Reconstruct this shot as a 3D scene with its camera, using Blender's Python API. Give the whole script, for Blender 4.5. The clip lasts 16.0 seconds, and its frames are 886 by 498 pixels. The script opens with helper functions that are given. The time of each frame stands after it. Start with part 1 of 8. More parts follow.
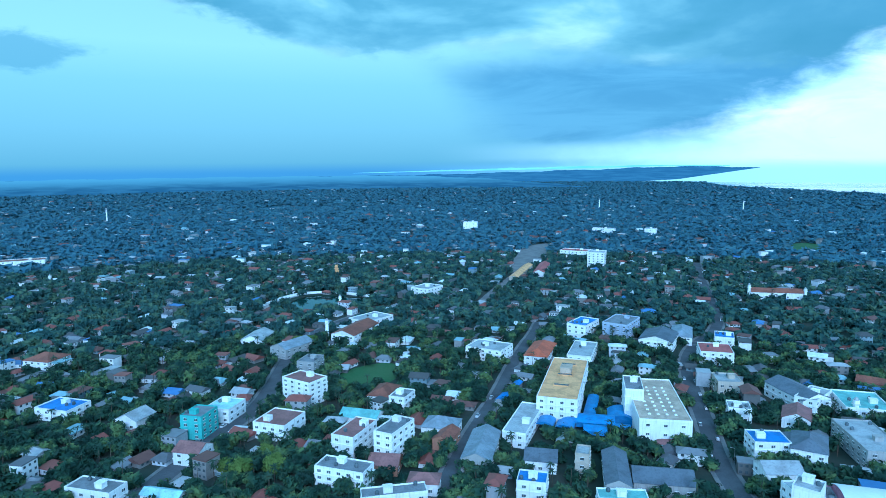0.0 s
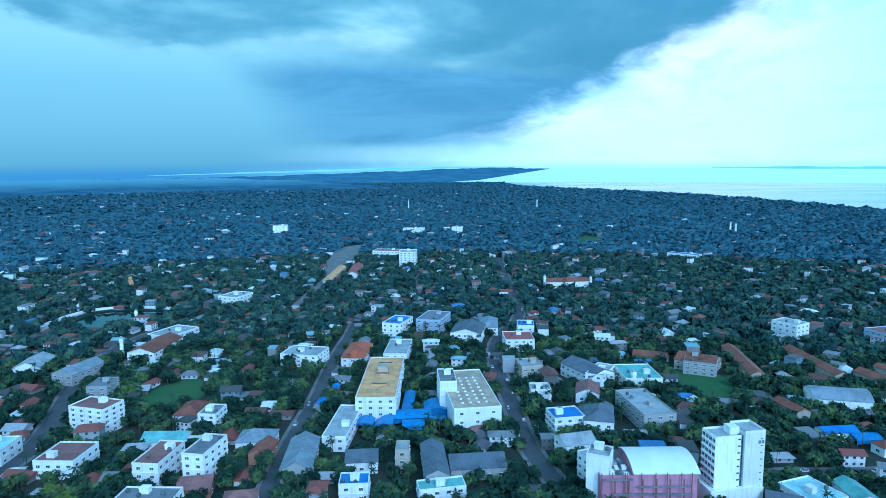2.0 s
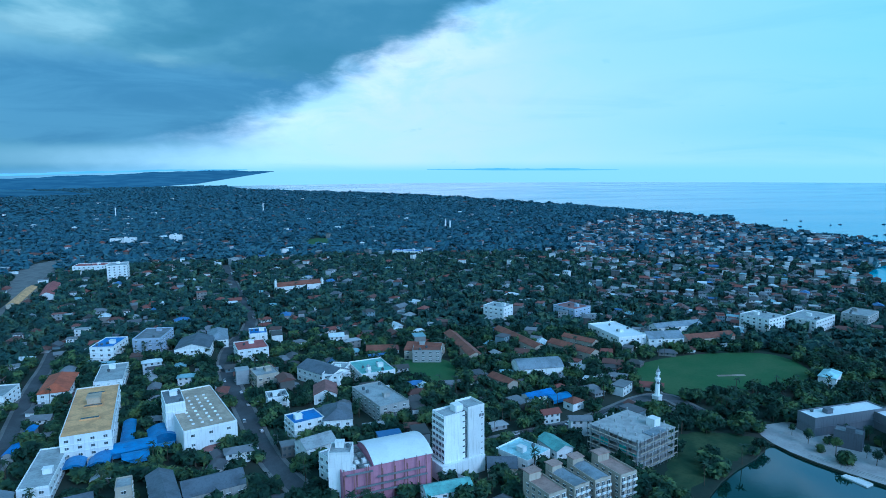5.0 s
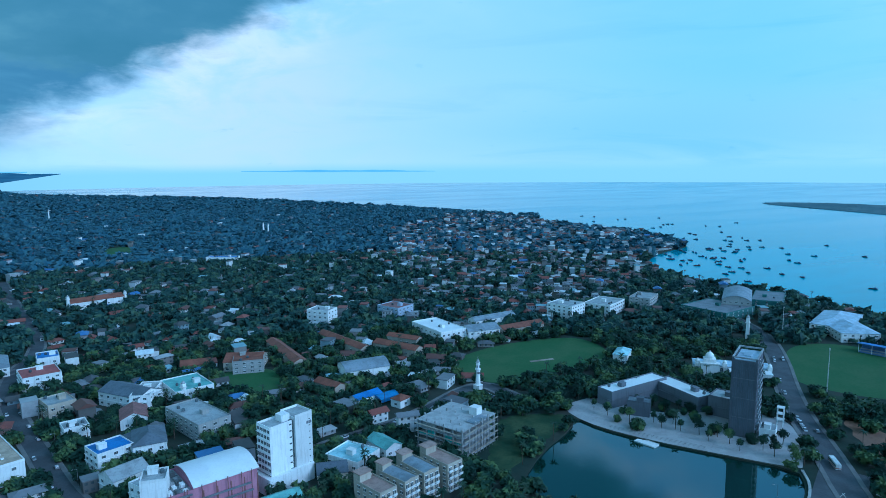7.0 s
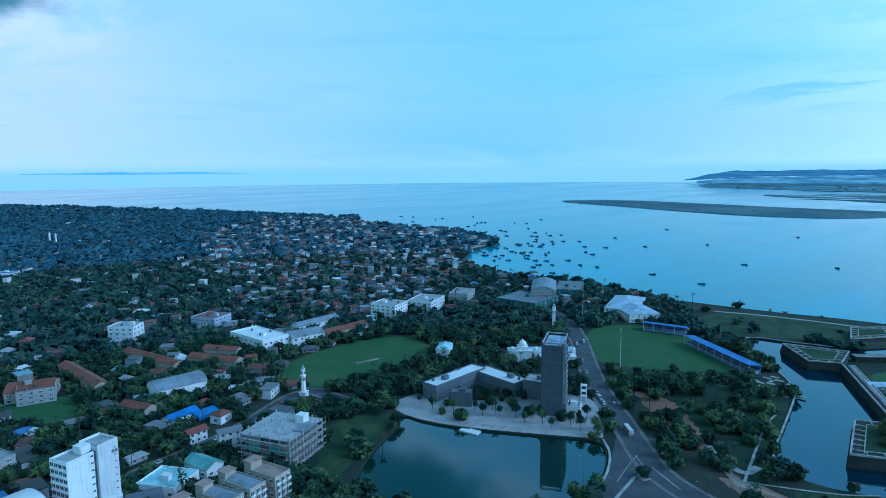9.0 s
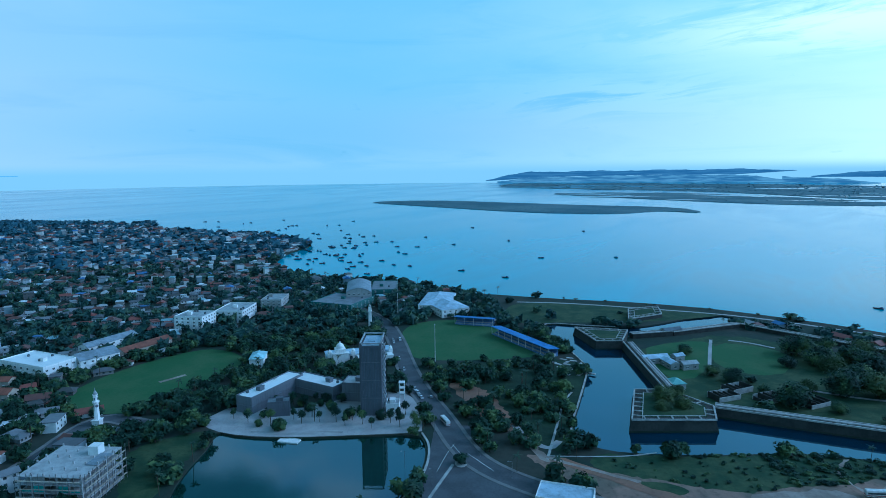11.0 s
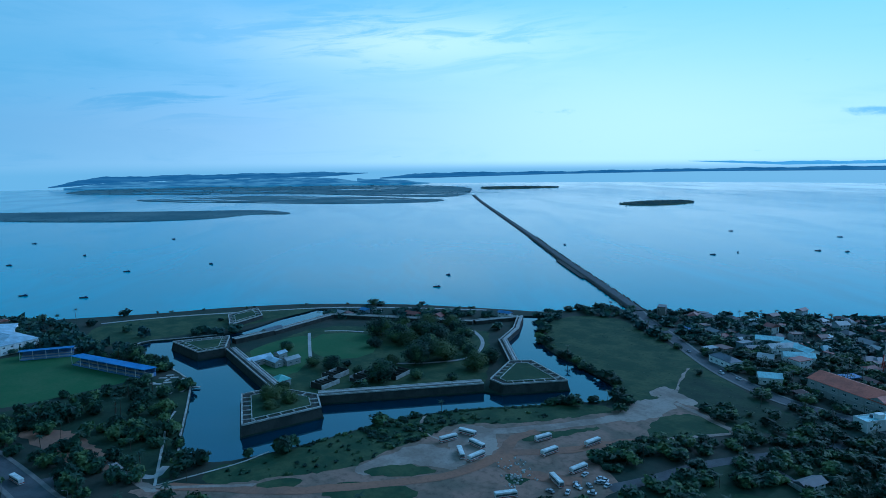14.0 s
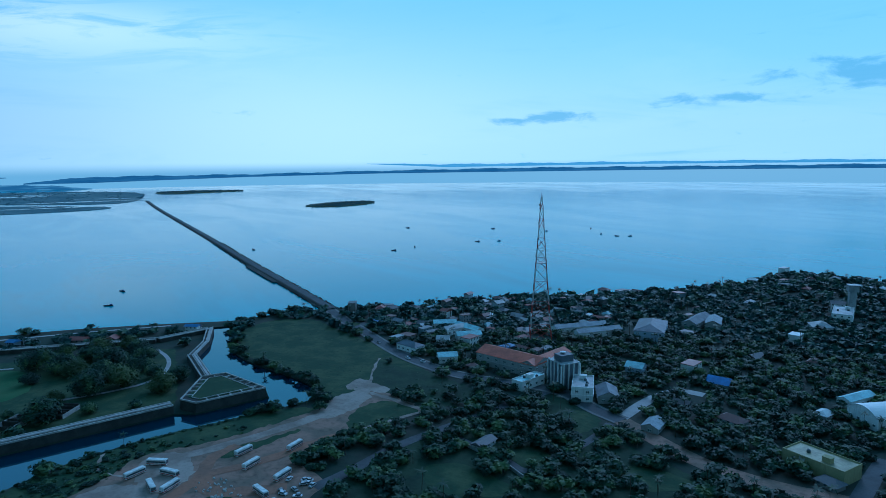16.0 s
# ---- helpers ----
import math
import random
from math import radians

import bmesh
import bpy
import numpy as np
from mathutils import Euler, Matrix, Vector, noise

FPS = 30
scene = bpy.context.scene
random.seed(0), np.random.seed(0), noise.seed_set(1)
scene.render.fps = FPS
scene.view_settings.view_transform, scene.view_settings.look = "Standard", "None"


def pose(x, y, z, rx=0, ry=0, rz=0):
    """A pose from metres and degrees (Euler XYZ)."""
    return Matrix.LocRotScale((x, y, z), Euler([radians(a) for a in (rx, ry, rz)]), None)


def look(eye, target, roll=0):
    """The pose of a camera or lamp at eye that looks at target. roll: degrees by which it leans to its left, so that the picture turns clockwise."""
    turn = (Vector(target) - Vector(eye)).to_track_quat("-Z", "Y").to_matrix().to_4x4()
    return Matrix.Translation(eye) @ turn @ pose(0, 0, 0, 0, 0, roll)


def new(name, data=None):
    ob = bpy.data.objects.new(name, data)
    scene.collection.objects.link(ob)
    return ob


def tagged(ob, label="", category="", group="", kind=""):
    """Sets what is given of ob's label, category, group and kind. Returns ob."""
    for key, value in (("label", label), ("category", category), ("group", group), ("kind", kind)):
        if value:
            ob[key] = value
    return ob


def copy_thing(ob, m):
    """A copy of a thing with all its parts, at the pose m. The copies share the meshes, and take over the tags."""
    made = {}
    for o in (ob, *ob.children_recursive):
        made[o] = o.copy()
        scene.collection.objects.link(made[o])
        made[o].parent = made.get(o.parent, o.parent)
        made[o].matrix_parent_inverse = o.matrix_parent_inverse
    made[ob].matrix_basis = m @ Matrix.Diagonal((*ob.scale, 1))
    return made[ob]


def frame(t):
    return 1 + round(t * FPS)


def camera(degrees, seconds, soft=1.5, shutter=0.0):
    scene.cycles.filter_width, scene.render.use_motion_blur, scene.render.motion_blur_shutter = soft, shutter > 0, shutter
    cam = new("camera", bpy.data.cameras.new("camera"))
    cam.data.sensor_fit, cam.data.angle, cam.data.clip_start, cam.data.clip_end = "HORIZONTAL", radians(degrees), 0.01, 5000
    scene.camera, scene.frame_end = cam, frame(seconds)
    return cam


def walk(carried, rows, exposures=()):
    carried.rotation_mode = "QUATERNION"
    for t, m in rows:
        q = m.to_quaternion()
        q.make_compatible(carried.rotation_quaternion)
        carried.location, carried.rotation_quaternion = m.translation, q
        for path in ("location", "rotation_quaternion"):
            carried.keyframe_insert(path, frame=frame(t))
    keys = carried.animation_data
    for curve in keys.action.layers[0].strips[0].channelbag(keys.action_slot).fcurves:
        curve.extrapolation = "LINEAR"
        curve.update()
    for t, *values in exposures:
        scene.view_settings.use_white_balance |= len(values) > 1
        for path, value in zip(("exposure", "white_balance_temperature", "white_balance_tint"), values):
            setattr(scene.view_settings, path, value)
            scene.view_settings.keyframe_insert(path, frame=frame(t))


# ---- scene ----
cam = camera(69.5, 16.0, soft=0.75)
# a drone hovering 150 m up, turning on the spot: seconds and heading in degrees
TURN = [(0, 0.02), (0.5, -4.01), (1, -8.59), (1.5, -12.64), (2, -16.81), (2.5, -20.91), (3, -24.95), (3.5, -28.96), (4, -32.94), (6.5, -52.91), (7, -56.91), (7.5, -60.91), (8, -64.91), (10.5, -85.21), (11, -89.68), (11.5, -95.24), (12, -100.90), (12.5, -106.77), (13, -112.87), (13.5, -119.02), (14, -125.15), (14.5, -131.38), (15, -137.99), (15.5, -144.88), (16, -152.71)]
walk(cam, [(t, pose(0, 0, 150, 82.36, 0.52, a)) for t, a in TURN],
     exposures=[(0, 0.86, 5120, 10), (4, 0.36, 5060, 10), (8, 0.11, 5150, 10), (10.5, 0.0, 5090, 10), (12, -0.19, 5020, 10), (13, -0.34, 4930, 10), (14, -0.44, 4800, 10), (16, -0.57, 4780, 10)])

# ---------------------------------------------------------------- sky and sun
def graph(tree):
    tree.nodes.clear()

    def node(kind, **sets):
        n = tree.nodes.new(kind)
        for key, value in sets.items():
            if key in n.inputs:
                n.inputs[key].default_value = value
            elif key == "operation":
                n.operation = value
            elif key == "blend_type":
                n.blend_type = value
            elif key == "data_type":
                n.data_type = value
            elif key == "interpolation_type":
                n.interpolation_type = value
        return n

    def value(x, sock):
        if isinstance(x, (int, float)):
            sock.default_value = x
        else:
            tree.links.new(x, sock)

    def m(op, a, b=0.0, c=0.0):
        n = node("ShaderNodeMath", operation=op)
        for x, s in zip((a, b, c), n.inputs):
            value(x, s)
        return n.outputs[0]

    def step(x, lo, hi):
        n = node("ShaderNodeMapRange", interpolation_type="SMOOTHSTEP")
        for v, s in zip((x, lo, hi, 0.0, 1.0), n.inputs):
            value(v, s)
        return n.outputs[0]

    def mix(f, a, b):
        n = node("ShaderNodeMix", data_type="RGBA")
        value(f, n.inputs[0])
        for x, s in ((a, n.inputs[6]), (b, n.inputs[7])):
            if isinstance(x, tuple):
                s.default_value = (*x, 1)
            else:
                tree.links.new(x, s)
        return n.outputs[2]

    def ramp(f, stops, hard=False):
        n = tree.nodes.new("ShaderNodeValToRGB")
        tree.links.new(f, n.inputs[0])
        r = n.color_ramp
        r.interpolation = "CONSTANT" if hard else "LINEAR"
        while len(r.elements) < len(stops):
            r.elements.new(0.5)
        for e, (p, c) in zip(r.elements, stops):
            e.position, e.color = p, (*c, 1)
        return n.outputs[0]

    def noise_tex(vec, scale, detail=3.0, rough=0.5, dist=0.0):
        n = tree.nodes.new("ShaderNodeTexNoise")
        if vec is not None:
            tree.links.new(vec, n.inputs["Vector"])
        n.inputs["Scale"].default_value = scale
        n.inputs["Detail"].default_value = detail
        n.inputs["Roughness"].default_value = rough
        n.inputs["Distortion"].default_value = dist
        return n.outputs[0]

    def combine(x, y, z):
        n = tree.nodes.new("ShaderNodeCombineXYZ")
        for v, s in zip((x, y, z), n.inputs):
            value(v, s)
        return n.outputs[0]

    def link(a, b):
        tree.links.new(a, b)
    return node, m, step, mix, ramp, noise_tex, combine, link


SUN_AZ, SUN_EL = 183.0, 32.0      # heading (anticlockwise from +y) and height of the hidden sun
world = bpy.data.worlds.new("evening_sky")
scene.world = world
world.use_nodes = True
node, m, step, mix, ramp, noise_tex, combine, link = graph(world.node_tree)
coord = node("ShaderNodeTexCoord").outputs["Generated"]
sep = node("ShaderNodeSeparateXYZ")
link(coord, sep.inputs[0])
dx, dy, dz = sep.outputs
up = m("MAXIMUM", dz, 0.0)
el = m("MULTIPLY", m("ARCSINE", dz), 57.2958)
az = m("MULTIPLY", m("ARCTAN2", m("MULTIPLY", dx, -1.0), dy), 57.2958)
az = m("SUBTRACT", az, m("MULTIPLY", m("GREATER_THAN", az, 110.0), 360.0))
nishita = world.node_tree.nodes.new("ShaderNodeTexSky")
nishita.sky_type, nishita.sun_disc = "NISHITA", False
nishita.sun_elevation, nishita.sun_rotation = radians(SUN_EL), radians(-SUN_AZ)
flat = m("ADD", up, 0.16)
plane = combine(m("DIVIDE", dx, flat), m("DIVIDE", dy, flat), 0.0)
# high thin overcast, paler towards the horizon
clear = ramp(m("DIVIDE", el, 90.0), [(0.0, (0.40, 0.73, 0.93)), (0.035, (0.40, 0.72, 0.96)), (0.09, (0.28, 0.66, 0.93)), (0.20, (0.19, 0.58, 0.88)), (0.34, (0.16, 0.46, 0.84)), (1.0, (0.15, 0.40, 0.78))])
n1 = noise_tex(plane, 0.55, 6.0, 0.55, 0.6)
streak = noise_tex(combine(m("MULTIPLY", az, 0.05), m("MULTIPLY", el, 0.32), 3.0), 1.0, 6.0, 0.6, 0.8)
clear = mix(m("MULTIPLY", step(n1, 0.45, 0.75), 0.35), clear, (0.48, 0.80, 0.98))
clear = mix(m("MULTIPLY", step(streak, 0.52, 0.76), 0.5), clear, (0.15, 0.52, 0.80))


def lobe(a0, wa, e0, we):
    da = m("DIVIDE", m("SUBTRACT", az, a0), wa)
    de = m("DIVIDE", m("SUBTRACT", el, e0), we)
    d2 = m("ADD", m("MULTIPLY", da, da), m("MULTIPLY", de, de))
    return m("EXPONENT", m("MULTIPLY", d2, -1.0))


# bright break in the cloud beside the storm and a glow low in the west
puff = noise_tex(combine(m("MULTIPLY", az, 0.12), m("MULTIPLY", el, 0.25), 5.0), 1.0, 7.0, 0.6, 0.6)
ragged_edge = noise_tex(combine(m("MULTIPLY", az, 0.30), m("MULTIPLY", el, 0.75), 2.0), 1.0, 6.0, 0.6, 0.3)
clear = mix(m("MULTIPLY", lobe(-40.0, 14.0, 6.0, 9.0), m("ADD", 0.55, m("MULTIPLY", step(puff, 0.38, 0.62), 0.35))), clear, (0.55, 0.71, 0.87))
clear = mix(m("MULTIPLY", lobe(-60.0, 22.0, 8.0, 14.0), 0.45), clear, (0.38, 0.62, 0.80))
clear = mix(m("MULTIPLY", lobe(-138.0, 28.0, 3.0, 8.0), 0.8), clear, (0.60, 0.88, 1.0))
clear = mix(m("MULTIPLY", lobe(-80.0, 26.0, 2.6, 2.4), 0.55), clear, (0.12, 0.50, 0.80))
clear = mix(m("MULTIPLY", lobe(-83.0, 17.0, 7.5, 8.0), 0.50), clear, (0.13, 0.53, 0.76))
clear = mix(m("MULTIPLY", lobe(-100.0, 24.0, 3.0, 2.4), 0.3), clear, (0.44, 0.67, 0.84))
# feathered cirrus band and small dark clouds in the west
lean = m("ADD", el, m("MULTIPLY", az, 0.07))
cir = noise_tex(combine(m("MULTIPLY", az, 0.10), m("MULTIPLY", lean, 0.70), 9.0), 1.0, 8.0, 0.64, 0.9)
clear = mix(m("MULTIPLY", m("MULTIPLY", lobe(-122.0, 13.0, 10.2, 2.2), step(cir, 0.36, 0.56)), 1.0), clear, (0.66, 0.94, 1.0))
clear = mix(m("MULTIPLY", m("MULTIPLY", lobe(-103.0, 9.0, 5.6, 1.6), step(cir, 0.47, 0.60)), 0.6), clear, (0.13, 0.50, 0.80))
west = m("MAXIMUM", lobe(-186.5, 8.5, 6.3, 1.5), m("MAXIMUM", lobe(-175.5, 3.6, 5.0, 0.8), m("MAXIMUM", lobe(-163.0, 4.0, 3.9, 0.6), lobe(-158.0, 2.4, 3.6, 0.5))))
west = step(m("ADD", west, m("MULTIPLY", m("SUBTRACT", ragged_edge, 0.5), 2.8)), 0.42, 1.05)
clear = mix(m("MULTIPLY", west, 0.72), clear, (0.11, 0.43, 0.66))
west_gain = node("ShaderNodeMix", data_type="RGBA", blend_type="MULTIPLY")
link(step(az, -90.0, -145.0), west_gain.inputs[0])
link(clear, west_gain.inputs[6])
west_gain.inputs[7].default_value = (1.45, 1.42, 1.34, 1)
clear = west_gain.outputs[2]
# storm in the north-east: a rain curtain, a dark shelf with a flat base, a deck above; its edge leans away as it rises
swell = m("SUBTRACT", noise_tex(combine(m("MULTIPLY", az, 0.085), m("MULTIPLY", el, 0.20), 11.0), 1.0, 5.0, 0.55, 0.3), 0.5)
curl = m("SUBTRACT", ragged_edge, 0.5)
edge = m("SUBTRACT", -17.5, m("MULTIPLY", m("MAXIMUM", el, 0.0), 2.15))
edge = m("ADD", edge, m("ADD", m("MULTIPLY", swell, 12.0), m("MULTIPLY", curl, 8.0)))
soft_foot = m("MULTIPLY", step(el, 4.0, 0.5), 7.0)
storm = m("MULTIPLY", step(az, m("SUBTRACT", edge, m("ADD", 2.2, soft_foot)), m("ADD", edge, m("ADD", 5.0, soft_foot))), step(az, 105.0, 70.0))
rim = m("MULTIPLY", step(az, m("SUBTRACT", edge, 11.0), m("SUBTRACT", edge, 1.0)), step(el, 0.5, 4.0))
clear = mix(m("MULTIPLY", rim, m("MULTIPLY", step(puff, 0.38, 0.64), 0.32)), clear, (0.84, 0.92, 0.98))
curtain = ramp(m("DIVIDE", el, 14.0), [(0.0, (0.085, 0.29, 0.42)), (0.22, (0.12, 0.36, 0.49)), (0.48, (0.155, 0.42, 0.54)), (0.70, (0.215, 0.50, 0.61)), (1.0, (0.20, 0.47, 0.57))])
curtain = mix(m("MULTIPLY", step(az, 2.0, -16.0), 0.55), curtain, (0.085, 0.29, 0.45))
shelf_left = m("ADD", m("MULTIPLY", m("SUBTRACT", el, 8.5), 0.9), m("MULTIPLY", swell, 9.0))
shelf = m("MULTIPLY", step(az, m("ADD", shelf_left, 4.0), m("SUBTRACT", shelf_left, 4.0)), step(m("ADD", el, m("MULTIPLY", curl, 1.6)), 1.3, 2.3))
shelf = m("MULTIPLY", shelf, step(m("ADD", el, m("MULTIPLY", swell, 5.0)), 9.8, 7.0))
core = mix(step(streak, 0.40, 0.62), (0.045, 0.205, 0.37), (0.075, 0.275, 0.45))
low = mix(m("MULTIPLY", shelf, 0.85), curtain, core)
under = m("MULTIPLY", m("MULTIPLY", step(az, 2.0, -14.0), step(el, 2.0, 0.9)), step(el, -0.2, 0.5))
low = mix(m("MULTIPLY", under, 0.6), low, (0.27, 0.56, 0.71))
roll = noise_tex(combine(m("MULTIPLY", az, 0.060), m("MULTIPLY", el, 0.17), 1.0), 1.0, 6.0, 0.52, 0.25)
deck = ramp(roll, [(0.36, (0.055, 0.235, 0.33)), (0.48, (0.085, 0.29, 0.41)), (0.57, (0.145, 0.40, 0.51)), (0.68, (0.30, 0.60, 0.68))])
base = m("ADD", 9.3, m("SUBTRACT", m("MULTIPLY", step(az, 8.0, 24.0), 3.2), m("MULTIPLY", step(az, -5.0, -28.0), 2.0)))
base = m("ADD", base, m("ADD", m("MULTIPLY", swell, 5.5), m("MULTIPLY", curl, 2.4)))
over = m("SUBTRACT", el, base)
deck = mix(m("MULTIPLY", step(over, 2.6, 0.2), 0.45), deck, (0.060, 0.235, 0.35))
deck = mix(m("MULTIPLY", step(az, -8.0, -34.0), 0.6), deck, (0.048, 0.205, 0.34))
deck = mix(m("MULTIPLY", m("MULTIPLY", step(az, 15.0, 27.0), step(puff, 0.40, 0.60)), 0.55), deck, (0.40, 0.68, 0.74))
upper = step(over, -0.35, 0.9)
body = mix(upper, low, deck)
body = mix(m("MULTIPLY", step(m("ADD", lobe(34.0, 6.0, 8.4, 1.7), m("MULTIPLY", curl, 1.2)), 0.35, 0.75), 0.75), body, (0.075, 0.275, 0.40))
storm_gain = node("ShaderNodeMix", data_type="RGBA", blend_type="MULTIPLY")
storm_gain.inputs[0].default_value = 1.0
storm_gain.inputs[7].default_value = (0.95, 0.90, 0.88, 1)
link(body, storm_gain.inputs[6])
sky = mix(storm, clear, storm_gain.outputs[2])
# veil of far haze down to the rim of sea and land
haze = mix(step(az, 8.0, -30.0), (0.040, 0.19, 0.38), (0.27, 0.62, 0.84))
sky = mix(step(el, 0.3, -0.8), sky, haze)
tone = node("ShaderNodeMix", data_type="RGBA", blend_type="MULTIPLY")
tone.inputs[0].default_value = 1.0
tone.inputs[7].default_value = (1.10, 1.0, 0.92, 1)
link(sky, tone.inputs[6])
sky = tone.outputs[2]
both = node("ShaderNodeMix", data_type="RGBA", blend_type="ADD")
both.inputs[0].default_value = 0.004
link(sky, both.inputs[6])
link(nishita.outputs[0], both.inputs[7])
back = node("ShaderNodeBackground", Strength=1.0)
link(both.outputs[2], back.inputs[0])
out = node("ShaderNodeOutputWorld")
link(back.outputs[0], out.inputs[0])

sun = new("sun", bpy.data.lights.new("sun", "SUN"))
sun.data.energy, sun.data.angle, sun.data.color = 1.38, radians(26), (0.66, 0.82, 1.0)
ra, re = radians(SUN_AZ), radians(SUN_EL)
sun.matrix_world = look((-math.sin(ra) * math.cos(re) * 900, math.cos(ra) * math.cos(re) * 900, math.sin(re) * 900), (0, 0, 0))

# ---------------------------------------------------------------- materials
MATS = {}


def surface(name, base, second=None, scale=0.3, fine=3.0, rough=0.8, metal=0.0, bump=0.3, vary=0.0, stain=0.25, spec=0.4, runs=0.0):
    """Base colour broken up at two scales, with stains, relief and, if asked, a change from object to object."""
    mat = bpy.data.materials.new(name)
    mat.use_nodes = True
    node, m, step, mix, ramp, noise_tex, combine, link = graph(mat.node_tree)
    pos = node("ShaderNodeNewGeometry").outputs["Position"]
    second = second or tuple(c * 0.72 for c in base)
    big, small = noise_tex(pos, scale, 4.0, 0.6), noise_tex(pos, fine, 3.0, 0.6)
    col = mix(step(big, 0.38, 0.64), base, second)
    col = mix(m("MULTIPLY", step(small, 0.45, 0.75), stain), col, tuple(c * 0.45 for c in second))
    if runs:      # grime washed down the face
        parts = node("ShaderNodeSeparateXYZ")
        link(pos, parts.inputs[0])
        drip = noise_tex(combine(m("MULTIPLY", parts.outputs[0], 1.1), m("MULTIPLY", parts.outputs[1], 1.1), m("MULTIPLY", parts.outputs[2], 0.09)), 1.0, 4.0, 0.65)
        col = mix(m("MULTIPLY", step(drip, 0.48, 0.72), runs), col, tuple(c * f for c, f in zip(base, (0.46, 0.44, 0.40))))
    if vary:
        info = node("ShaderNodeObjectInfo").outputs["Random"]
        hsv = node("ShaderNodeHueSaturation")
        link(m("ADD", m("MULTIPLY", info, vary), 1.0 - vary / 2), hsv.inputs["Value"])
        link(col, hsv.inputs["Color"])
        col = hsv.outputs[0]
    shade = node("ShaderNodeBsdfPrincipled")
    shade.inputs["Metallic"].default_value = metal
    shade.inputs["Specular IOR Level"].default_value = spec
    link(col, shade.inputs["Base Color"])
    link(m("ADD", m("MULTIPLY", small, 0.2), rough - 0.1), shade.inputs["Roughness"])
    if bump:
        b = node("ShaderNodeBump")
        b.inputs["Strength"].default_value, b.inputs["Distance"].default_value = bump, 0.3
        link(small, b.inputs["Height"])
        link(b.outputs[0], shade.inputs["Normal"])
    out = node("ShaderNodeOutputMaterial")
    link(shade.outputs[0], out.inputs[0])
    MATS[name] = mat
    return mat


def foliage(name, stops, rough=0.65):
    """Leaves whose green changes from tree to tree (a slow noise) and from leaf clump to leaf clump."""
    mat = bpy.data.materials.new(name)
    mat.use_nodes = True
    node, m, step, mix, ramp, noise_tex, combine, link = graph(mat.node_tree)
    geo = node("ShaderNodeNewGeometry")
    n = noise_tex(geo.outputs["Position"], 0.09, 2.0, 0.5)
    isl = geo.outputs["Random Per Island"]
    f = m("ADD", m("MULTIPLY", m("SUBTRACT", n, 0.5), 2.9), m("ADD", 0.5, m("MULTIPLY", m("SUBTRACT", isl, 0.5), 0.28)))
    col = ramp(f, stops)
    shade = node("ShaderNodeBsdfPrincipled")
    shade.inputs["Roughness"].default_value = rough
    shade.inputs["Specular IOR Level"].default_value = 0.2
    link(col, shade.inputs["Base Color"])
    # leaves turned every way within a clump: the clump's shading leans upwards
    lift, unit = node("ShaderNodeVectorMath", operation="MULTIPLY_ADD"), node("ShaderNodeVectorMath", operation="NORMALIZE")
    link(geo.outputs["Normal"], lift.inputs[0])
    lift.inputs[1].default_value, lift.inputs[2].default_value = (0.62, 0.62, 0.62), (0.0, 0.0, 0.55)
    link(lift.outputs[0], unit.inputs[0])
    link(unit.outputs[0], shade.inputs["Normal"])
    out = node("ShaderNodeOutputMaterial")
    link(shade.outputs[0], out.inputs[0])
    MATS[name] = mat
    return mat


def patchwork(name, stops, rough=0.75):
    """A colour for each loose roof or wall of a joined quarter, with stains."""
    mat = bpy.data.materials.new(name)
    mat.use_nodes = True
    node, m, step, mix, ramp, noise_tex, combine, link = graph(mat.node_tree)
    geo = node("ShaderNodeNewGeometry")
    col = ramp(geo.outputs["Random Per Island"], stops, hard=True)
    n = noise_tex(geo.outputs["Position"], 0.35, 4.0, 0.65)
    hsv = node("ShaderNodeHueSaturation")
    link(m("ADD", 0.62, m("MULTIPLY", n, 0.7)), hsv.inputs["Value"])
    link(col, hsv.inputs["Color"])
    shade = node("ShaderNodeBsdfPrincipled")
    shade.inputs["Roughness"].default_value = rough
    link(hsv.outputs[0], shade.inputs["Base Color"])
    out = node("ShaderNodeOutputMaterial")
    link(shade.outputs[0], out.inputs[0])
    MATS[name] = mat
    return mat


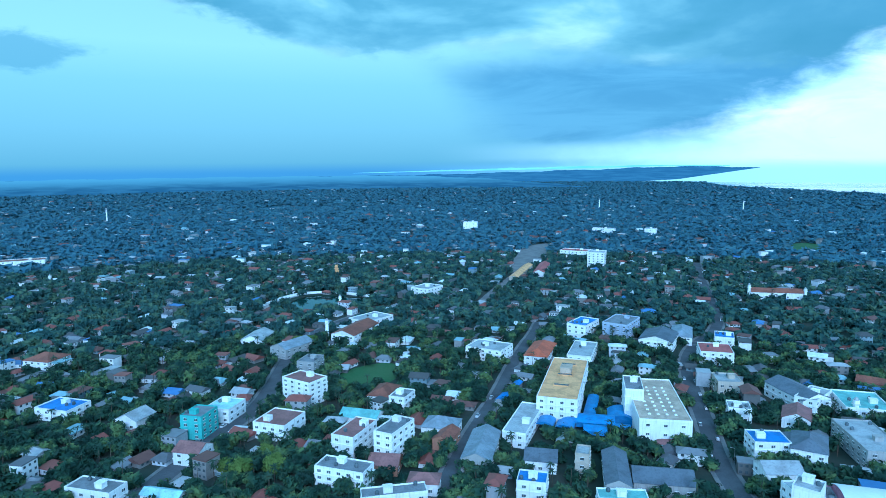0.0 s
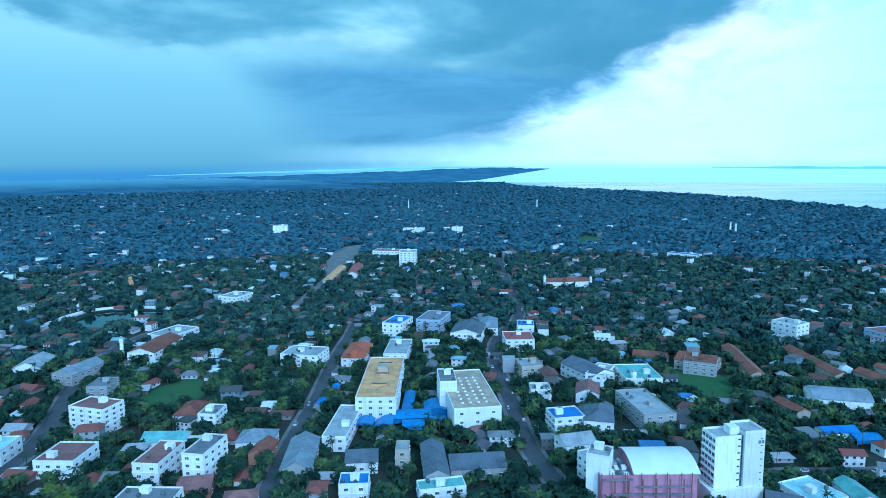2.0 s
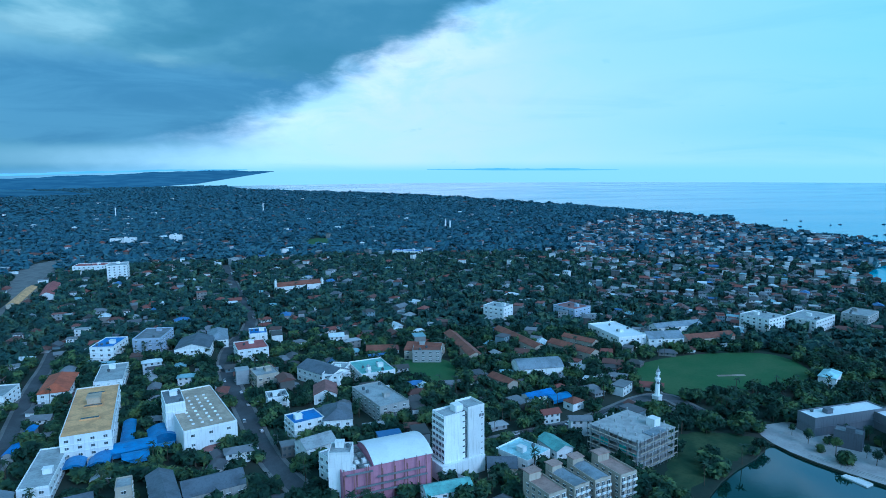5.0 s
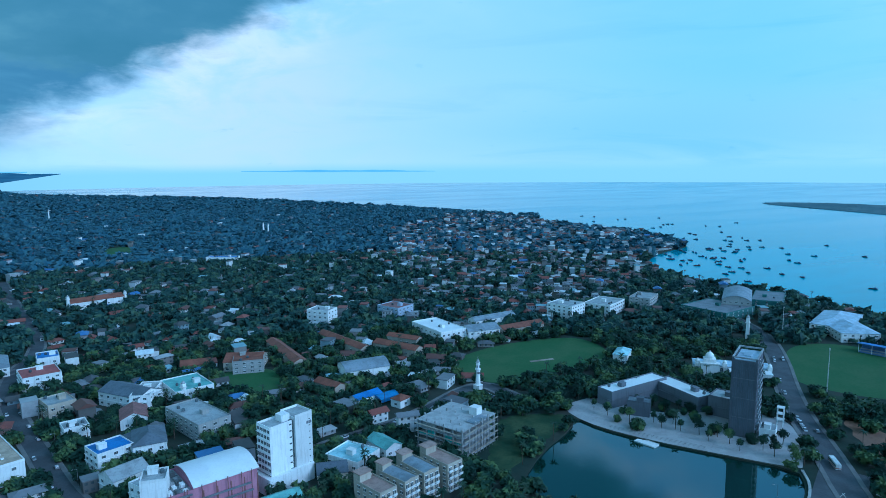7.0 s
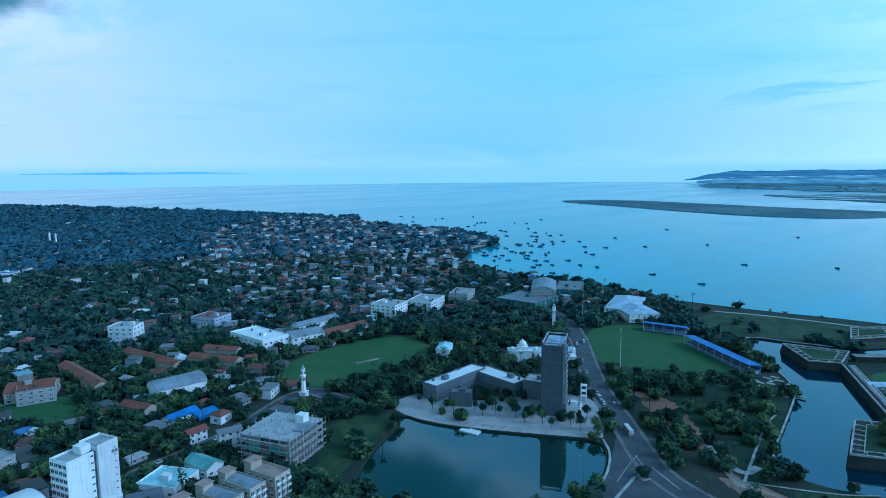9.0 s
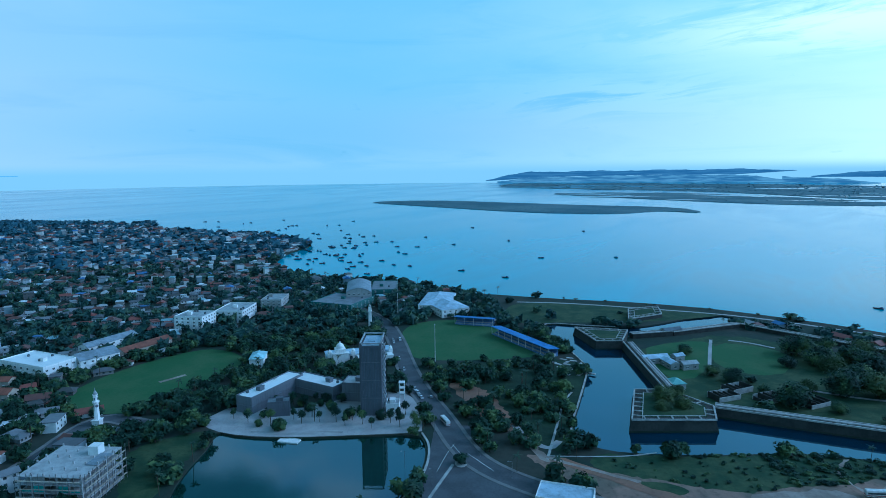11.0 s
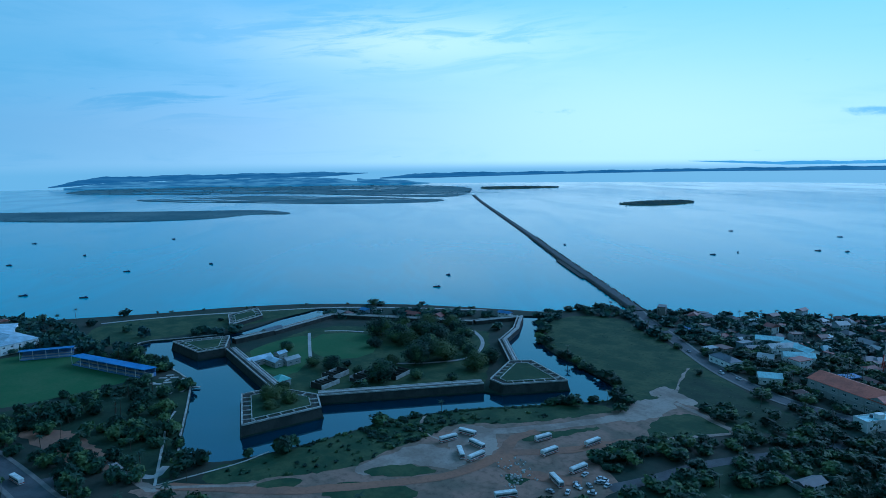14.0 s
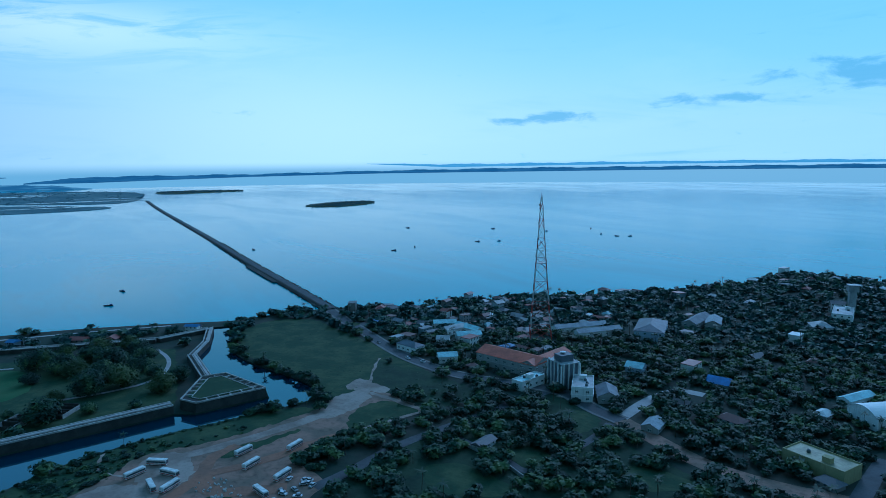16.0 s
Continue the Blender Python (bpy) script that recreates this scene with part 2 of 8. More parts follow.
def water(name, deep, rough, wave, patch):
    mat = bpy.data.materials.new(name)
    mat.use_nodes = True
    node, m, step, mix, ramp, noise_tex, combine, link = graph(mat.node_tree)
    geo = node("ShaderNodeNewGeometry").outputs["Position"]
    sep = node("ShaderNodeSeparateXYZ")
    link(geo, sep.inputs[0])
    # wind lanes: long calm and ruffled bands
    lanes = combine(m("MULTIPLY", sep.outputs[0], 0.8), m("ADD", m("MULTIPLY", sep.outputs[1], 2.2), m("MULTIPLY", sep.outputs[0], 1.1)), 0.0)
    calm = noise_tex(lanes if name == "sea" else geo, patch, 5.0, 0.62, 0.8)
    ripple = noise_tex(geo, wave, 3.0, 0.6)
    shade = node("ShaderNodeBsdfPrincipled")
    link(mix(step(calm, 0.40, 0.62), tuple(c * 0.9 for c in deep), tuple(c * 1.15 for c in deep)), shade.inputs["Base Color"])
    link(m("ADD", rough * 0.75, m("MULTIPLY", step(calm, 0.36, 0.66), rough * 0.5)), shade.inputs["Roughness"])
    shade.inputs["IOR"].default_value = 1.26 if name == "sea" else 1.95
    shade.inputs["Specular Tint"].default_value = (0.47, 0.90, 1.0, 1)      # shallow turbid water
    b = node("ShaderNodeBump")
    b.inputs["Strength"].default_value, b.inputs["Distance"].default_value = (0.12 if name == "sea" else 0.03), 0.25
    link(ripple, b.inputs["Height"])
    link(b.outputs[0], shade.inputs["Normal"])
    out = node("ShaderNodeOutputMaterial")
    link(shade.outputs[0], out.inputs[0])
    MATS[name] = mat
    return mat


water("sea", (0.0, 0.27, 0.36), 0.13, 0.25, 0.0020)
water("moat", (0.004, 0.022, 0.044), 0.012, 0.6, 0.02)
water("lake", (0.008, 0.030, 0.024), 0.015, 0.6, 0.02)
for name, base in dict(white=(0.80, 0.80, 0.79), cream=(0.45, 0.39, 0.32), grey=(0.34, 0.34, 0.33), teal=(0.10, 0.42, 0.38), pink=(0.46, 0.20, 0.27), blue=(0.38, 0.44, 0.54),
                       brick=(0.36, 0.17, 0.11), yellow=(0.36, 0.33, 0.17), greenglass=(0.05, 0.16, 0.15), bluewall=(0.12, 0.20, 0.38), slab=(0.11, 0.115, 0.135), ashlar=(0.16, 0.175, 0.20)).items():
    surface(name, base, tuple(c * 0.93 for c in base), 0.12, 1.2, 0.8, 0, 0.15, 0.22, 0.12, runs=0.42)
for name, base in dict(ochre=(0.72, 0.38, 0.17), beige=(0.52, 0.40, 0.30), maroon=(0.27, 0.12, 0.11), red=(0.42, 0.11, 0.10), terracotta=(0.25, 0.085, 0.055), orange=(0.46, 0.105, 0.05), rust=(0.40, 0.26, 0.22),
                       steel=(0.25, 0.29, 0.33), slate=(0.12, 0.14, 0.17), palegrey=(0.38, 0.40, 0.41), blueroof=(0.05, 0.20, 0.52), cyan=(0.42, 0.66, 0.70),
                       steelblue=(0.45, 0.56, 0.66), tealroof=(0.20, 0.45, 0.42), yellowroof=(0.32, 0.30, 0.18), greyroof=(0.20, 0.21, 0.23)).items():
    surface(name, base, tuple(c * 0.7 for c in base), 0.15, 0.9, 0.6, 0, 0.2, 0.15, 0.4)
surface("whiteroof", (0.76, 0.77, 0.77), (0.70, 0.71, 0.72), 0.12, 0.9, 0.55, 0, 0.1, 0.1, 0.12)
surface("tarp", (0.05, 0.22, 0.48), (0.04, 0.16, 0.36), 0.3, 1.5, 0.45)
surface("glass", (0.06, 0.08, 0.09), (0.11, 0.13, 0.14), 0.3, 2.0, 0.15, 0, 0, 0.5, 0.1, 0.6)
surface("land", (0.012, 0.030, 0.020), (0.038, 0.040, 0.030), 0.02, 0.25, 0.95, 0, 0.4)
# pale blue base: distance haze over the flat islands is put in here
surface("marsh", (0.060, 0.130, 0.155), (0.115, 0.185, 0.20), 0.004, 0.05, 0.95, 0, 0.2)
surface("grass", (0.028, 0.098, 0.030), (0.048, 0.108, 0.038), 0.03, 0.5, 0.95, 0, 0.3, 0, 0.2)
# rough grass made darker: dimness of the south and park put into colour
surface("dimmed_scrub", (0.008, 0.028, 0.013), (0.020, 0.046, 0.020), 0.06, 0.4, 0.95, 0, 0.4, 0, 0.4)
surface("rough_grass", (0.012, 0.044, 0.016), (0.048, 0.076, 0.030), 0.055, 0.35, 0.95, 0, 0.5, 0, 0.55)
surface("dirt", (0.28, 0.140, 0.090), (0.19, 0.110, 0.078), 0.04, 0.5, 0.95, 0, 0.4, 0, 0.3)
surface("pale_dirt", (0.34, 0.28, 0.24), (0.22, 0.17, 0.14), 0.05, 0.5, 0.95, 0, 0.4, 0, 0.3)
surface("yard", (0.27, 0.165, 0.125), (0.15, 0.115, 0.085), 0.05, 0.3, 0.95, 0, 0.4, 0, 0.55)
surface("asphalt", (0.085, 0.09, 0.10), (0.06, 0.063, 0.07), 0.08, 1.0, 0.85, 0, 0.1)
surface("paint_line", (0.55, 0.55, 0.52), None, 0.5, 3.0, 0.7)
surface("kerb", (0.19, 0.185, 0.18), (0.13, 0.13, 0.13), 0.08, 0.8, 0.9, 0, 0.2)
surface("paving", (0.40, 0.385, 0.38), (0.31, 0.30, 0.30), 0.08, 0.8, 0.85, 0, 0.2)
surface("rampart", (0.046, 0.047, 0.043), (0.026, 0.029, 0.027), 0.15, 0.8, 0.95, 0, 0.6)
surface("coping", (0.42, 0.42, 0.40), (0.26, 0.26, 0.25), 0.2, 1.0, 0.9, 0, 0.3)
surface("concrete", (0.42, 0.42, 0.42), (0.32, 0.32, 0.32), 0.2, 1.0, 0.9, 0, 0.3)
surface("bark", (0.09, 0.07, 0.05), None, 1.0, 6.0, 0.95)
surface("mast_red", (0.40, 0.07, 0.05), None, 0.3, 2.0, 0.6)
surface("mast_white", (0.55, 0.55, 0.53), None, 0.3, 2.0, 0.6)
surface("metal", (0.30, 0.31, 0.32), None, 0.5, 3.0, 0.45, 0.7)
surface("rubber", (0.02, 0.02, 0.02), None, 1.0, 5.0, 0.8)
surface("car_paint", (0.50, 0.50, 0.52), (0.46, 0.46, 0.48), 0.5, 3.0, 0.35, 0, 0, 1.2, 0.05)
surface("bus_white", (0.70, 0.71, 0.70), None, 0.5, 2.0, 0.45, 0, 0, 0.1, 0.1)
surface("bus_red", (0.35, 0.06, 0.05), None, 0.5, 2.0, 0.45)
surface("boat_hull", (0.05, 0.08, 0.12), (0.12, 0.06, 0.05), 0.02, 2.0, 0.6, 0, 0, 0.6)
foliage("leaves", [(0.08, (0.009, 0.028, 0.019)), (0.36, (0.017, 0.045, 0.028)), (0.58, (0.028, 0.064, 0.035)), (0.76, (0.052, 0.094, 0.042)), (0.92, (0.095, 0.145, 0.052))])
foliage("olive_leaves", [(0.15, (0.030, 0.055, 0.022)), (0.55, (0.055, 0.085, 0.032)), (0.90, (0.090, 0.120, 0.042))])
# mid and far leaves: blue of distance haze is put into the base colour
foliage("mid_leaves_hazed", [(0.12, (0.016, 0.046, 0.044)), (0.50, (0.028, 0.070, 0.060)), (0.75, (0.048, 0.096, 0.068)), (0.92, (0.076, 0.125, 0.074))])
foliage("far_leaves_hazed", [(0.2, (0.033, 0.094, 0.132)), (0.6, (0.046, 0.118, 0.154)), (0.9, (0.068, 0.147, 0.168))])
foliage("palm_leaves", [(0.2, (0.018, 0.044, 0.028)), (0.6, (0.030, 0.058, 0.034)), (0.9, (0.050, 0.075, 0.042))])
foliage("bright_leaves", [(0.2, (0.075, 0.12, 0.025)), (0.8, (0.13, 0.18, 0.04))])
patchwork("quarter_walls", [(0.0, (0.70, 0.70, 0.69)), (0.28, (0.33, 0.34, 0.35)), (0.46, (0.50, 0.52, 0.55)), (0.60, (0.22, 0.21, 0.20)), (0.76, (0.18, 0.25, 0.28)), (0.86, (0.11, 0.105, 0.10))])
patchwork("quarter_roofs", [(0.0, (0.22, 0.065, 0.05)), (0.18, (0.13, 0.055, 0.045)), (0.34, (0.10, 0.10, 0.11)), (0.50, (0.18, 0.185, 0.20)), (0.66, (0.07, 0.065, 0.065)), (0.76, (0.33, 0.34, 0.35)), (0.86, (0.58, 0.62, 0.64)), (0.93, (0.22, 0.36, 0.40)), (0.97, (0.07, 0.17, 0.36))], 0.6)

# ---------------------------------------------------------------- building blocks
from mathutils.geometry import tessellate_polygon


def mesh_of(name, verts, faces, mats, idx=None, smooth=False):
    me = bpy.data.meshes.new(name)
    me.from_pydata([tuple(v) for v in verts], [], faces)
    for k in mats:
        me.materials.append(MATS[k])
    if idx is not None:
        me.polygons.foreach_set("material_index", idx)
    if smooth:
        me.polygons.foreach_set("use_smooth", [True] * len(me.polygons))
    me.update()
    return me


def part(name, me, parent, at=None, label=""):
    ob = new(name, me)
    ob.parent = parent
    if at is not None:
        ob.matrix_basis = at
    if label:
        ob["label"] = label
    return ob


def thing(name, at, label, category, group="", kind=""):
    ob = new(name)
    ob.empty_display_size = 0.5
    ob.matrix_basis = at
    return tagged(ob, label, category, group, kind)


class Shape:
    """Collects boxes, prisms and tubes for one mesh."""

    def __init__(self):
        self.v, self.f, self.i = [], [], []

    def add(self, verts, faces, i=0):
        o = len(self.v)
        self.v += [tuple(v) for v in verts]
        self.f += [tuple(o + k for k in f) for f in faces]
        self.i += [i] * len(faces)
        return self

    def box(self, x0, y0, z0, x1, y1, z1, i=0, bottom=False):
        v = [(x0, y0, z0), (x1, y0, z0), (x1, y1, z0), (x0, y1, z0), (x0, y0, z1), (x1, y0, z1), (x1, y1, z1), (x0, y1, z1)]
        f = [(0, 1, 5, 4), (1, 2, 6, 5), (2, 3, 7, 6), (3, 0, 4, 7), (4, 5, 6, 7)]
        return self.add(v, f + [(3, 2, 1, 0)] if bottom else f, i)

    def beam(self, a, b, w, i=0, w2=None):
        """A square bar from a to b, tapering to w2."""
        a, b = Vector(a), Vector(b)
        d = (b - a).normalized()
        s = d.cross(Vector((0, 0, 1)) if abs(d.z) < 0.95 else Vector((1, 0, 0))).normalized()
        t = d.cross(s)
        w2 = w if w2 is None else w2
        v = [p + s * (x * k / 2) + t * (y * k / 2) for p, k in ((a, w), (b, w2)) for x, y in ((-1, -1), (1, -1), (1, 1), (-1, 1))]
        return self.add(v, [(0, 1, 5, 4), (1, 2, 6, 5), (2, 3, 7, 6), (3, 0, 4, 7), (4, 5, 6, 7), (3, 2, 1, 0)], i)

    def turned(self, rings, n=12, i=0, cx=0.0, cy=0.0):
        """A body of revolution through (radius, z) rings."""
        o = []
        for r, z in rings:
            o += [(cx + r * math.cos(2 * math.pi * k / n), cy + r * math.sin(2 * math.pi * k / n), z) for k in range(n)]
        f = [(a * n + k, a * n + (k + 1) % n, (a + 1) * n + (k + 1) % n, (a + 1) * n + k) for a in range(len(rings) - 1) for k in range(n)]
        f += [tuple((len(rings) - 1) * n + k for k in range(n))]
        return self.add(o, f, i)

    def prism(self, pts, z0, z1, i=0, top=None):
        """An upright wall round a plan outline, closed above."""
        n = len(pts)
        v = [(x, y, z0) for x, y in pts] + [(x, y, z1) for x, y in (top or pts)]
        f = [(k, (k + 1) % n, n + (k + 1) % n, n + k) for k in range(n)]
        self.add(v, f, i)
        tri = tessellate_polygon([[Vector((x, y, 0)) for x, y in (top or pts)]])
        return self.add([(x, y, z1) for x, y in (top or pts)], [tuple(t) for t in tri], i)

    def mesh(self, name, *mats, smooth=False):
        return mesh_of(name, self.v, self.f, mats, self.i, smooth)


def soften(pts, rounds=2, closed=True):
    """Corner cutting, for outlines and lines that run smoothly."""
    pts = [Vector(p) for p in pts]
    for _ in range(rounds):
        o = []
        n = len(pts)
        for k in range(n if closed else n - 1):
            a, b = pts[k], pts[(k + 1) % n]
            o += [a * 0.75 + b * 0.25, a * 0.25 + b * 0.75]
        pts = o if closed else [pts[0]] + o + [pts[-1]]
    return [(p.x, p.y) for p in pts]


# plan raster: which ground is free for trees and houses, 3 m cells
CELL, HALF = 3.0, 2600.0
NG = int(2 * HALF / CELL)
axis = (np.arange(NG) + 0.5) * CELL - HALF
TREES_ON = np.ones((NG, NG), np.float32)      # [ix, iy] chance of a tree
BUILD_ON = np.ones((NG, NG), np.float32)      # chance of a house


def inside(pts, X, Y):
    r = np.zeros(X.shape, bool)
    n = len(pts)
    for k in range(n):
        (x0, y0), (x1, y1) = pts[k], pts[(k + 1) % n]
        if y0 == y1:
            continue
        r ^= ((y0 > Y) != (y1 > Y)) & (X < (x1 - x0) * (Y - y0) / (y1 - y0) + x0)
    return r


def stamp(pts, trees=None, houses=None):
    xs, ys = [p[0] for p in pts], [p[1] for p in pts]
    a, b = [int(np.clip((v + HALF) / CELL, 0, NG)) for v in (min(xs), max(xs) + CELL)]
    c, d = [int(np.clip((v + HALF) / CELL, 0, NG)) for v in (min(ys), max(ys) + CELL)]
    if b <= a or d <= c:
        return
    X, Y = np.meshgrid(axis[a:b], axis[c:d], indexing="ij")
    r = inside(pts, X, Y)
    if trees is not None:
        TREES_ON[a:b, c:d][r] = trees
    if houses is not None:
        BUILD_ON[a:b, c:d][r] = houses


def box_at(x, y, w, d, yaw, grow=0.0):
    c, s = math.cos(radians(yaw)), math.sin(radians(yaw))
    w, d = w / 2 + grow, d / 2 + grow
    return [(x + a * c - b * s, y + a * s + b * c) for a, b in ((-w, -d), (w, -d), (w, d), (-w, d))]


LAYER = iter(range(10000))      # each sheet of ground lies a hair above the one before
EARTHY = ("rough_grass", "dimmed_scrub", "dirt", "pale_dirt", "yard")


def ragged(pts, seed, reach=1.3, every=2.6):
    """The outline broken into short steps that wander a little, as bare earth and grass do."""
    rnd = random.Random(seed)
    o = []
    for (x0, y0), (x1, y1) in zip(pts, pts[1:] + pts[:1]):
        n = min(12, max(1, int(math.hypot(x1 - x0, y1 - y0) / every)))
        o += [(x0 + (x1 - x0) * k / n + rnd.uniform(-reach, reach), y0 + (y1 - y0) * k / n + rnd.uniform(-reach, reach)) for k in range(n)]
    return o


def patch(name, pts, z, mat, label, rounds=2, trees=0.0, houses=0.0, category="ground"):
    pts = soften(pts, rounds) if rounds else pts
    z += 0.0012 * next(LAYER)
    if mat in EARTHY and len(pts) > 8:
        pts = ragged(pts, len(pts))
    tri = tessellate_polygon([[Vector((x, y, 0)) for x, y in pts]])
    ob = new(name, mesh_of(name, [(x, y, z) for x, y in pts], [t if (Vector(pts[t[1]]) - Vector(pts[t[0]])).cross(Vector(pts[t[2]]) - Vector(pts[t[0]])) > 0 else t[::-1] for t in tri], [mat]))
    stamp(pts, trees, houses)
    return tagged(ob, label, category, kind="structure")


def offset_line(pts, d):
    o = []
    for k, p in enumerate(pts):
        a, b = Vector(pts[max(k - 1, 0)]), Vector(pts[min(k + 1, len(pts) - 1)])
        t = (b - a).normalized()
        o.append((p[0] - t.y * d, p[1] + t.x * d))
    return o


def ribbon(name, pts, left, right, z, mat, label, category="road", thick=0.0, clear=2.0, rounds=2):
    line = soften(pts, rounds, closed=False)
    z += 0.0012 * next(LAYER)
    a, b = offset_line(line, left), offset_line(line, right)
    if mat in ("dirt", "pale_dirt") and len(line) > 3:
        a, b = ragged(a, 1, 0.8, 1e6), ragged(b, 2, 0.8, 1e6)
    n = len(line)
    v = [(x, y, z) for x, y in a] + [(x, y, z) for x, y in b]
    f = [(k, n + k, n + k + 1, k + 1) for k in range(n - 1)]
    if thick:
        v += [(x, y, z - thick) for x, y in a] + [(x, y, z - thick) for x, y in b]
        f += [(k, k + 1, 2 * n + k + 1, 2 * n + k) for k in range(n - 1)] + [(n + k + 1, n + k, 3 * n + k, 3 * n + k + 1) for k in range(n - 1)]
    ob = new(name, mesh_of(name, v, f, [mat]))
    if clear is not None:
        wide_a, wide_b = offset_line(line, left + clear), offset_line(line, right - clear)
        for k in range(n - 1):
            stamp([wide_a[k], wide_a[k + 1], wide_b[k + 1], wide_b[k]], 0.0, 0.0)
    return tagged(ob, label, category, kind="structure")


def road(pts, width, label, kerbs=True, lines=True):
    h = width / 2
    ribbon("road", pts, h, -h, 0.06, "asphalt", label)
    if kerbs:
        ribbon("pavement", pts, h + 2.2, h, 0.2, "kerb", "paved footway with kerb beside the road", "pavement", 0.2, None)
        ribbon("pavement", pts, -h, -h - 2.2, 0.2, "kerb", "paved footway with kerb beside the road", "pavement", 0.2, None)
    if lines:
        line = soften(pts, 2, closed=False)
        me = Shape()
        for a, b in zip(line[::2], line[1::2]):
            a, b = Vector(a), Vector(b)
            n = max(1, int((b - a).length / 9))
            for k in range(n):
                p, q = a.lerp(b, k / n), a.lerp(b, k / n + 0.45 / n)
                t = (b - a).normalized() * 0.12
                me.add([(p.x - t.y, p.y + t.x, 0.075), (p.x + t.y, p.y - t.x, 0.075), (q.x + t.y, q.y - t.x, 0.075), (q.x - t.y, q.y + t.x, 0.075)], [(0, 1, 2, 3)])
        tagged(new("road_marking", me.mesh("road_marking", "paint_line")), "dashed white centre line on the road", "road marking", kind="structure")


# ---------------------------------------------------------------- land and water
COAST = [(1880, 4600), (1794, 4414), (1643, 3571), (1867, 2956), (1906, 2293), (1850, 1760), (1760, 1330), (1680, 1000), (1654, 834), (1691, 762), (1590, 750), (1466, 601),
         (1383, 398), (1240, 282), (1184, 247), (1085, 273), (973, 268), (890, 227), (850, 191), (818, 125), (804, 69), (783, 35), (738, -10), (720, -57), (692, -130), (679, -188),
         (655, -245), (632, -285), (575, -355), (530, -392), (490, -424), (458, -446), (445, -482), (426, -513), (371, -556), (321, -585), (280, -637), (225, -682), (160, -728),
         (94, -780)]
COAST = soften(COAST, 2, closed=False)
SOUTH = soften([(94, -780), (37, -849), (8, -887), (2, -930), (-26, -956), (-66, -965), (-89, -949), (-129, -936), (-300, -1010), (-900, -1500), (-1800, -4600)], 2, closed=False)
RIM = 4985.0
a0, a1 = math.atan2(SOUTH[-1][1], SOUTH[-1][0]) % (2 * math.pi), math.atan2(COAST[0][1], COAST[0][0])
arc = [(RIM * math.cos(t), RIM * math.sin(t)) for t in np.linspace(a0, a1, 60)]
LAND = COAST + SOUTH[1:] + arc
MOAT_OUT = soften([(612, -268), (599, -226), (579, -193), (568, -165), (578, -119), (587, -97), (573, -82), (533, -93), (460, -104), (445, -101), (393, -85), (348, -70), (334, -70), (322, -77),
                   (315, -92), (312, -132), (313, -155), (314, -182), (308, -205), (298, -233), (284, -256), (272, -284), (258, -304), (260, -322), (272, -332), (295, -340), (319, -346),
                   (347, -352), (375, -363), (400, -383), (449, -428)], 1, closed=False)
FORT = [(x * 1.022, y * 1.022) for x, y in [(444, -397), (412, -363), (389, -327), (337, -294), (328, -308), (280, -297), (300, -256), (311, -250), (355, -154), (334, -148), (335, -99), (385, -115), (385, -135), (493, -138),
        (493, -117), (538, -108), (526, -153), (534, -189), (556, -246)]]
MOAT = MOAT_OUT + [(463, -414)] + FORT + [(603, -276)]
LAKE = soften([(346, 134), (338, 115), (336, 86), (338, 55), (341, 17), (325, 12), (299, 13), (281, 19), (262, 26), (245, 60), (250, 111), (261, 126), (293, 131), (330, 129)], 1)
POND = soften([(-172, 662), (-169, 701), (-155, 729), (-122, 724), (-86, 710), (-88, 664), (-110, 652), (-133, 647)], 1)


def ground_sheet():
    loops = [LAND, MOAT, LAKE, POND]
    tri = tessellate_polygon([[Vector((x, y, 0)) for x, y in l] for l in loops])
    flat = [p for l in loops for p in l]
    v = [(x, y, 0.0) for x, y in flat]
    faces = []
    for t in tri:
        p, q, r = (Vector(flat[k]) for k in t)
        faces.append(tuple(t) if (q - p).cross(r - p) > 0 else tuple(t)[::-1])
    o = 0
    for l in loops:       # banks down to the water
        n, b = len(l), len(v)
        v += [(x, y, -1.6) for x, y in l]
        faces += [(o + k, o + (k + 1) % n, b + (k + 1) % n, b + k) for k in range(n)]
        o += n
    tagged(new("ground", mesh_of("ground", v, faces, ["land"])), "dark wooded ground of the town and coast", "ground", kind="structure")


def sheet(name, pts, z, mat, label):
    tri = tessellate_polygon([[Vector((x, y, 0)) for x, y in pts]])
    f = [t if (Vector(pts[t[1]]) - Vector(pts[t[0]])).cross(Vector(pts[t[2]]) - Vector(pts[t[0]])) > 0 else t[::-1] for t in tri]
    tagged(new(name, mesh_of(name, [(x, y, z) for x, y in pts], f, [mat])), label, "water", kind="structure")
    stamp(pts, 0.0, 0.0)


X, Y = np.meshgrid(axis, axis, indexing="ij")
on_land = inside(LAND, X, Y)
TREES_ON[~on_land] = 0
BUILD_ON[~on_land] = 0
ground_sheet()
ring = [(4995 * math.cos(t), 4995 * math.sin(t)) for t in np.linspace(0, 2 * math.pi, 97)[:-1]]
tagged(new("sea", mesh_of("sea", [(x, y, -1.4) for x, y in ring], [tuple(range(96))], ["sea"])), "calm pale blue lagoon under an overcast sky", "water", kind="structure")
for nm, pts, mt, lb in (("moat_water", MOAT, "moat", "dark still water in the fort's moat"), ("lake_water", LAKE, "lake", "still dark water of the town pond"), ("tank_water", POND, "lake", "still water of the temple tank")):
    sheet(nm, pts, -1.0, mt, lb)


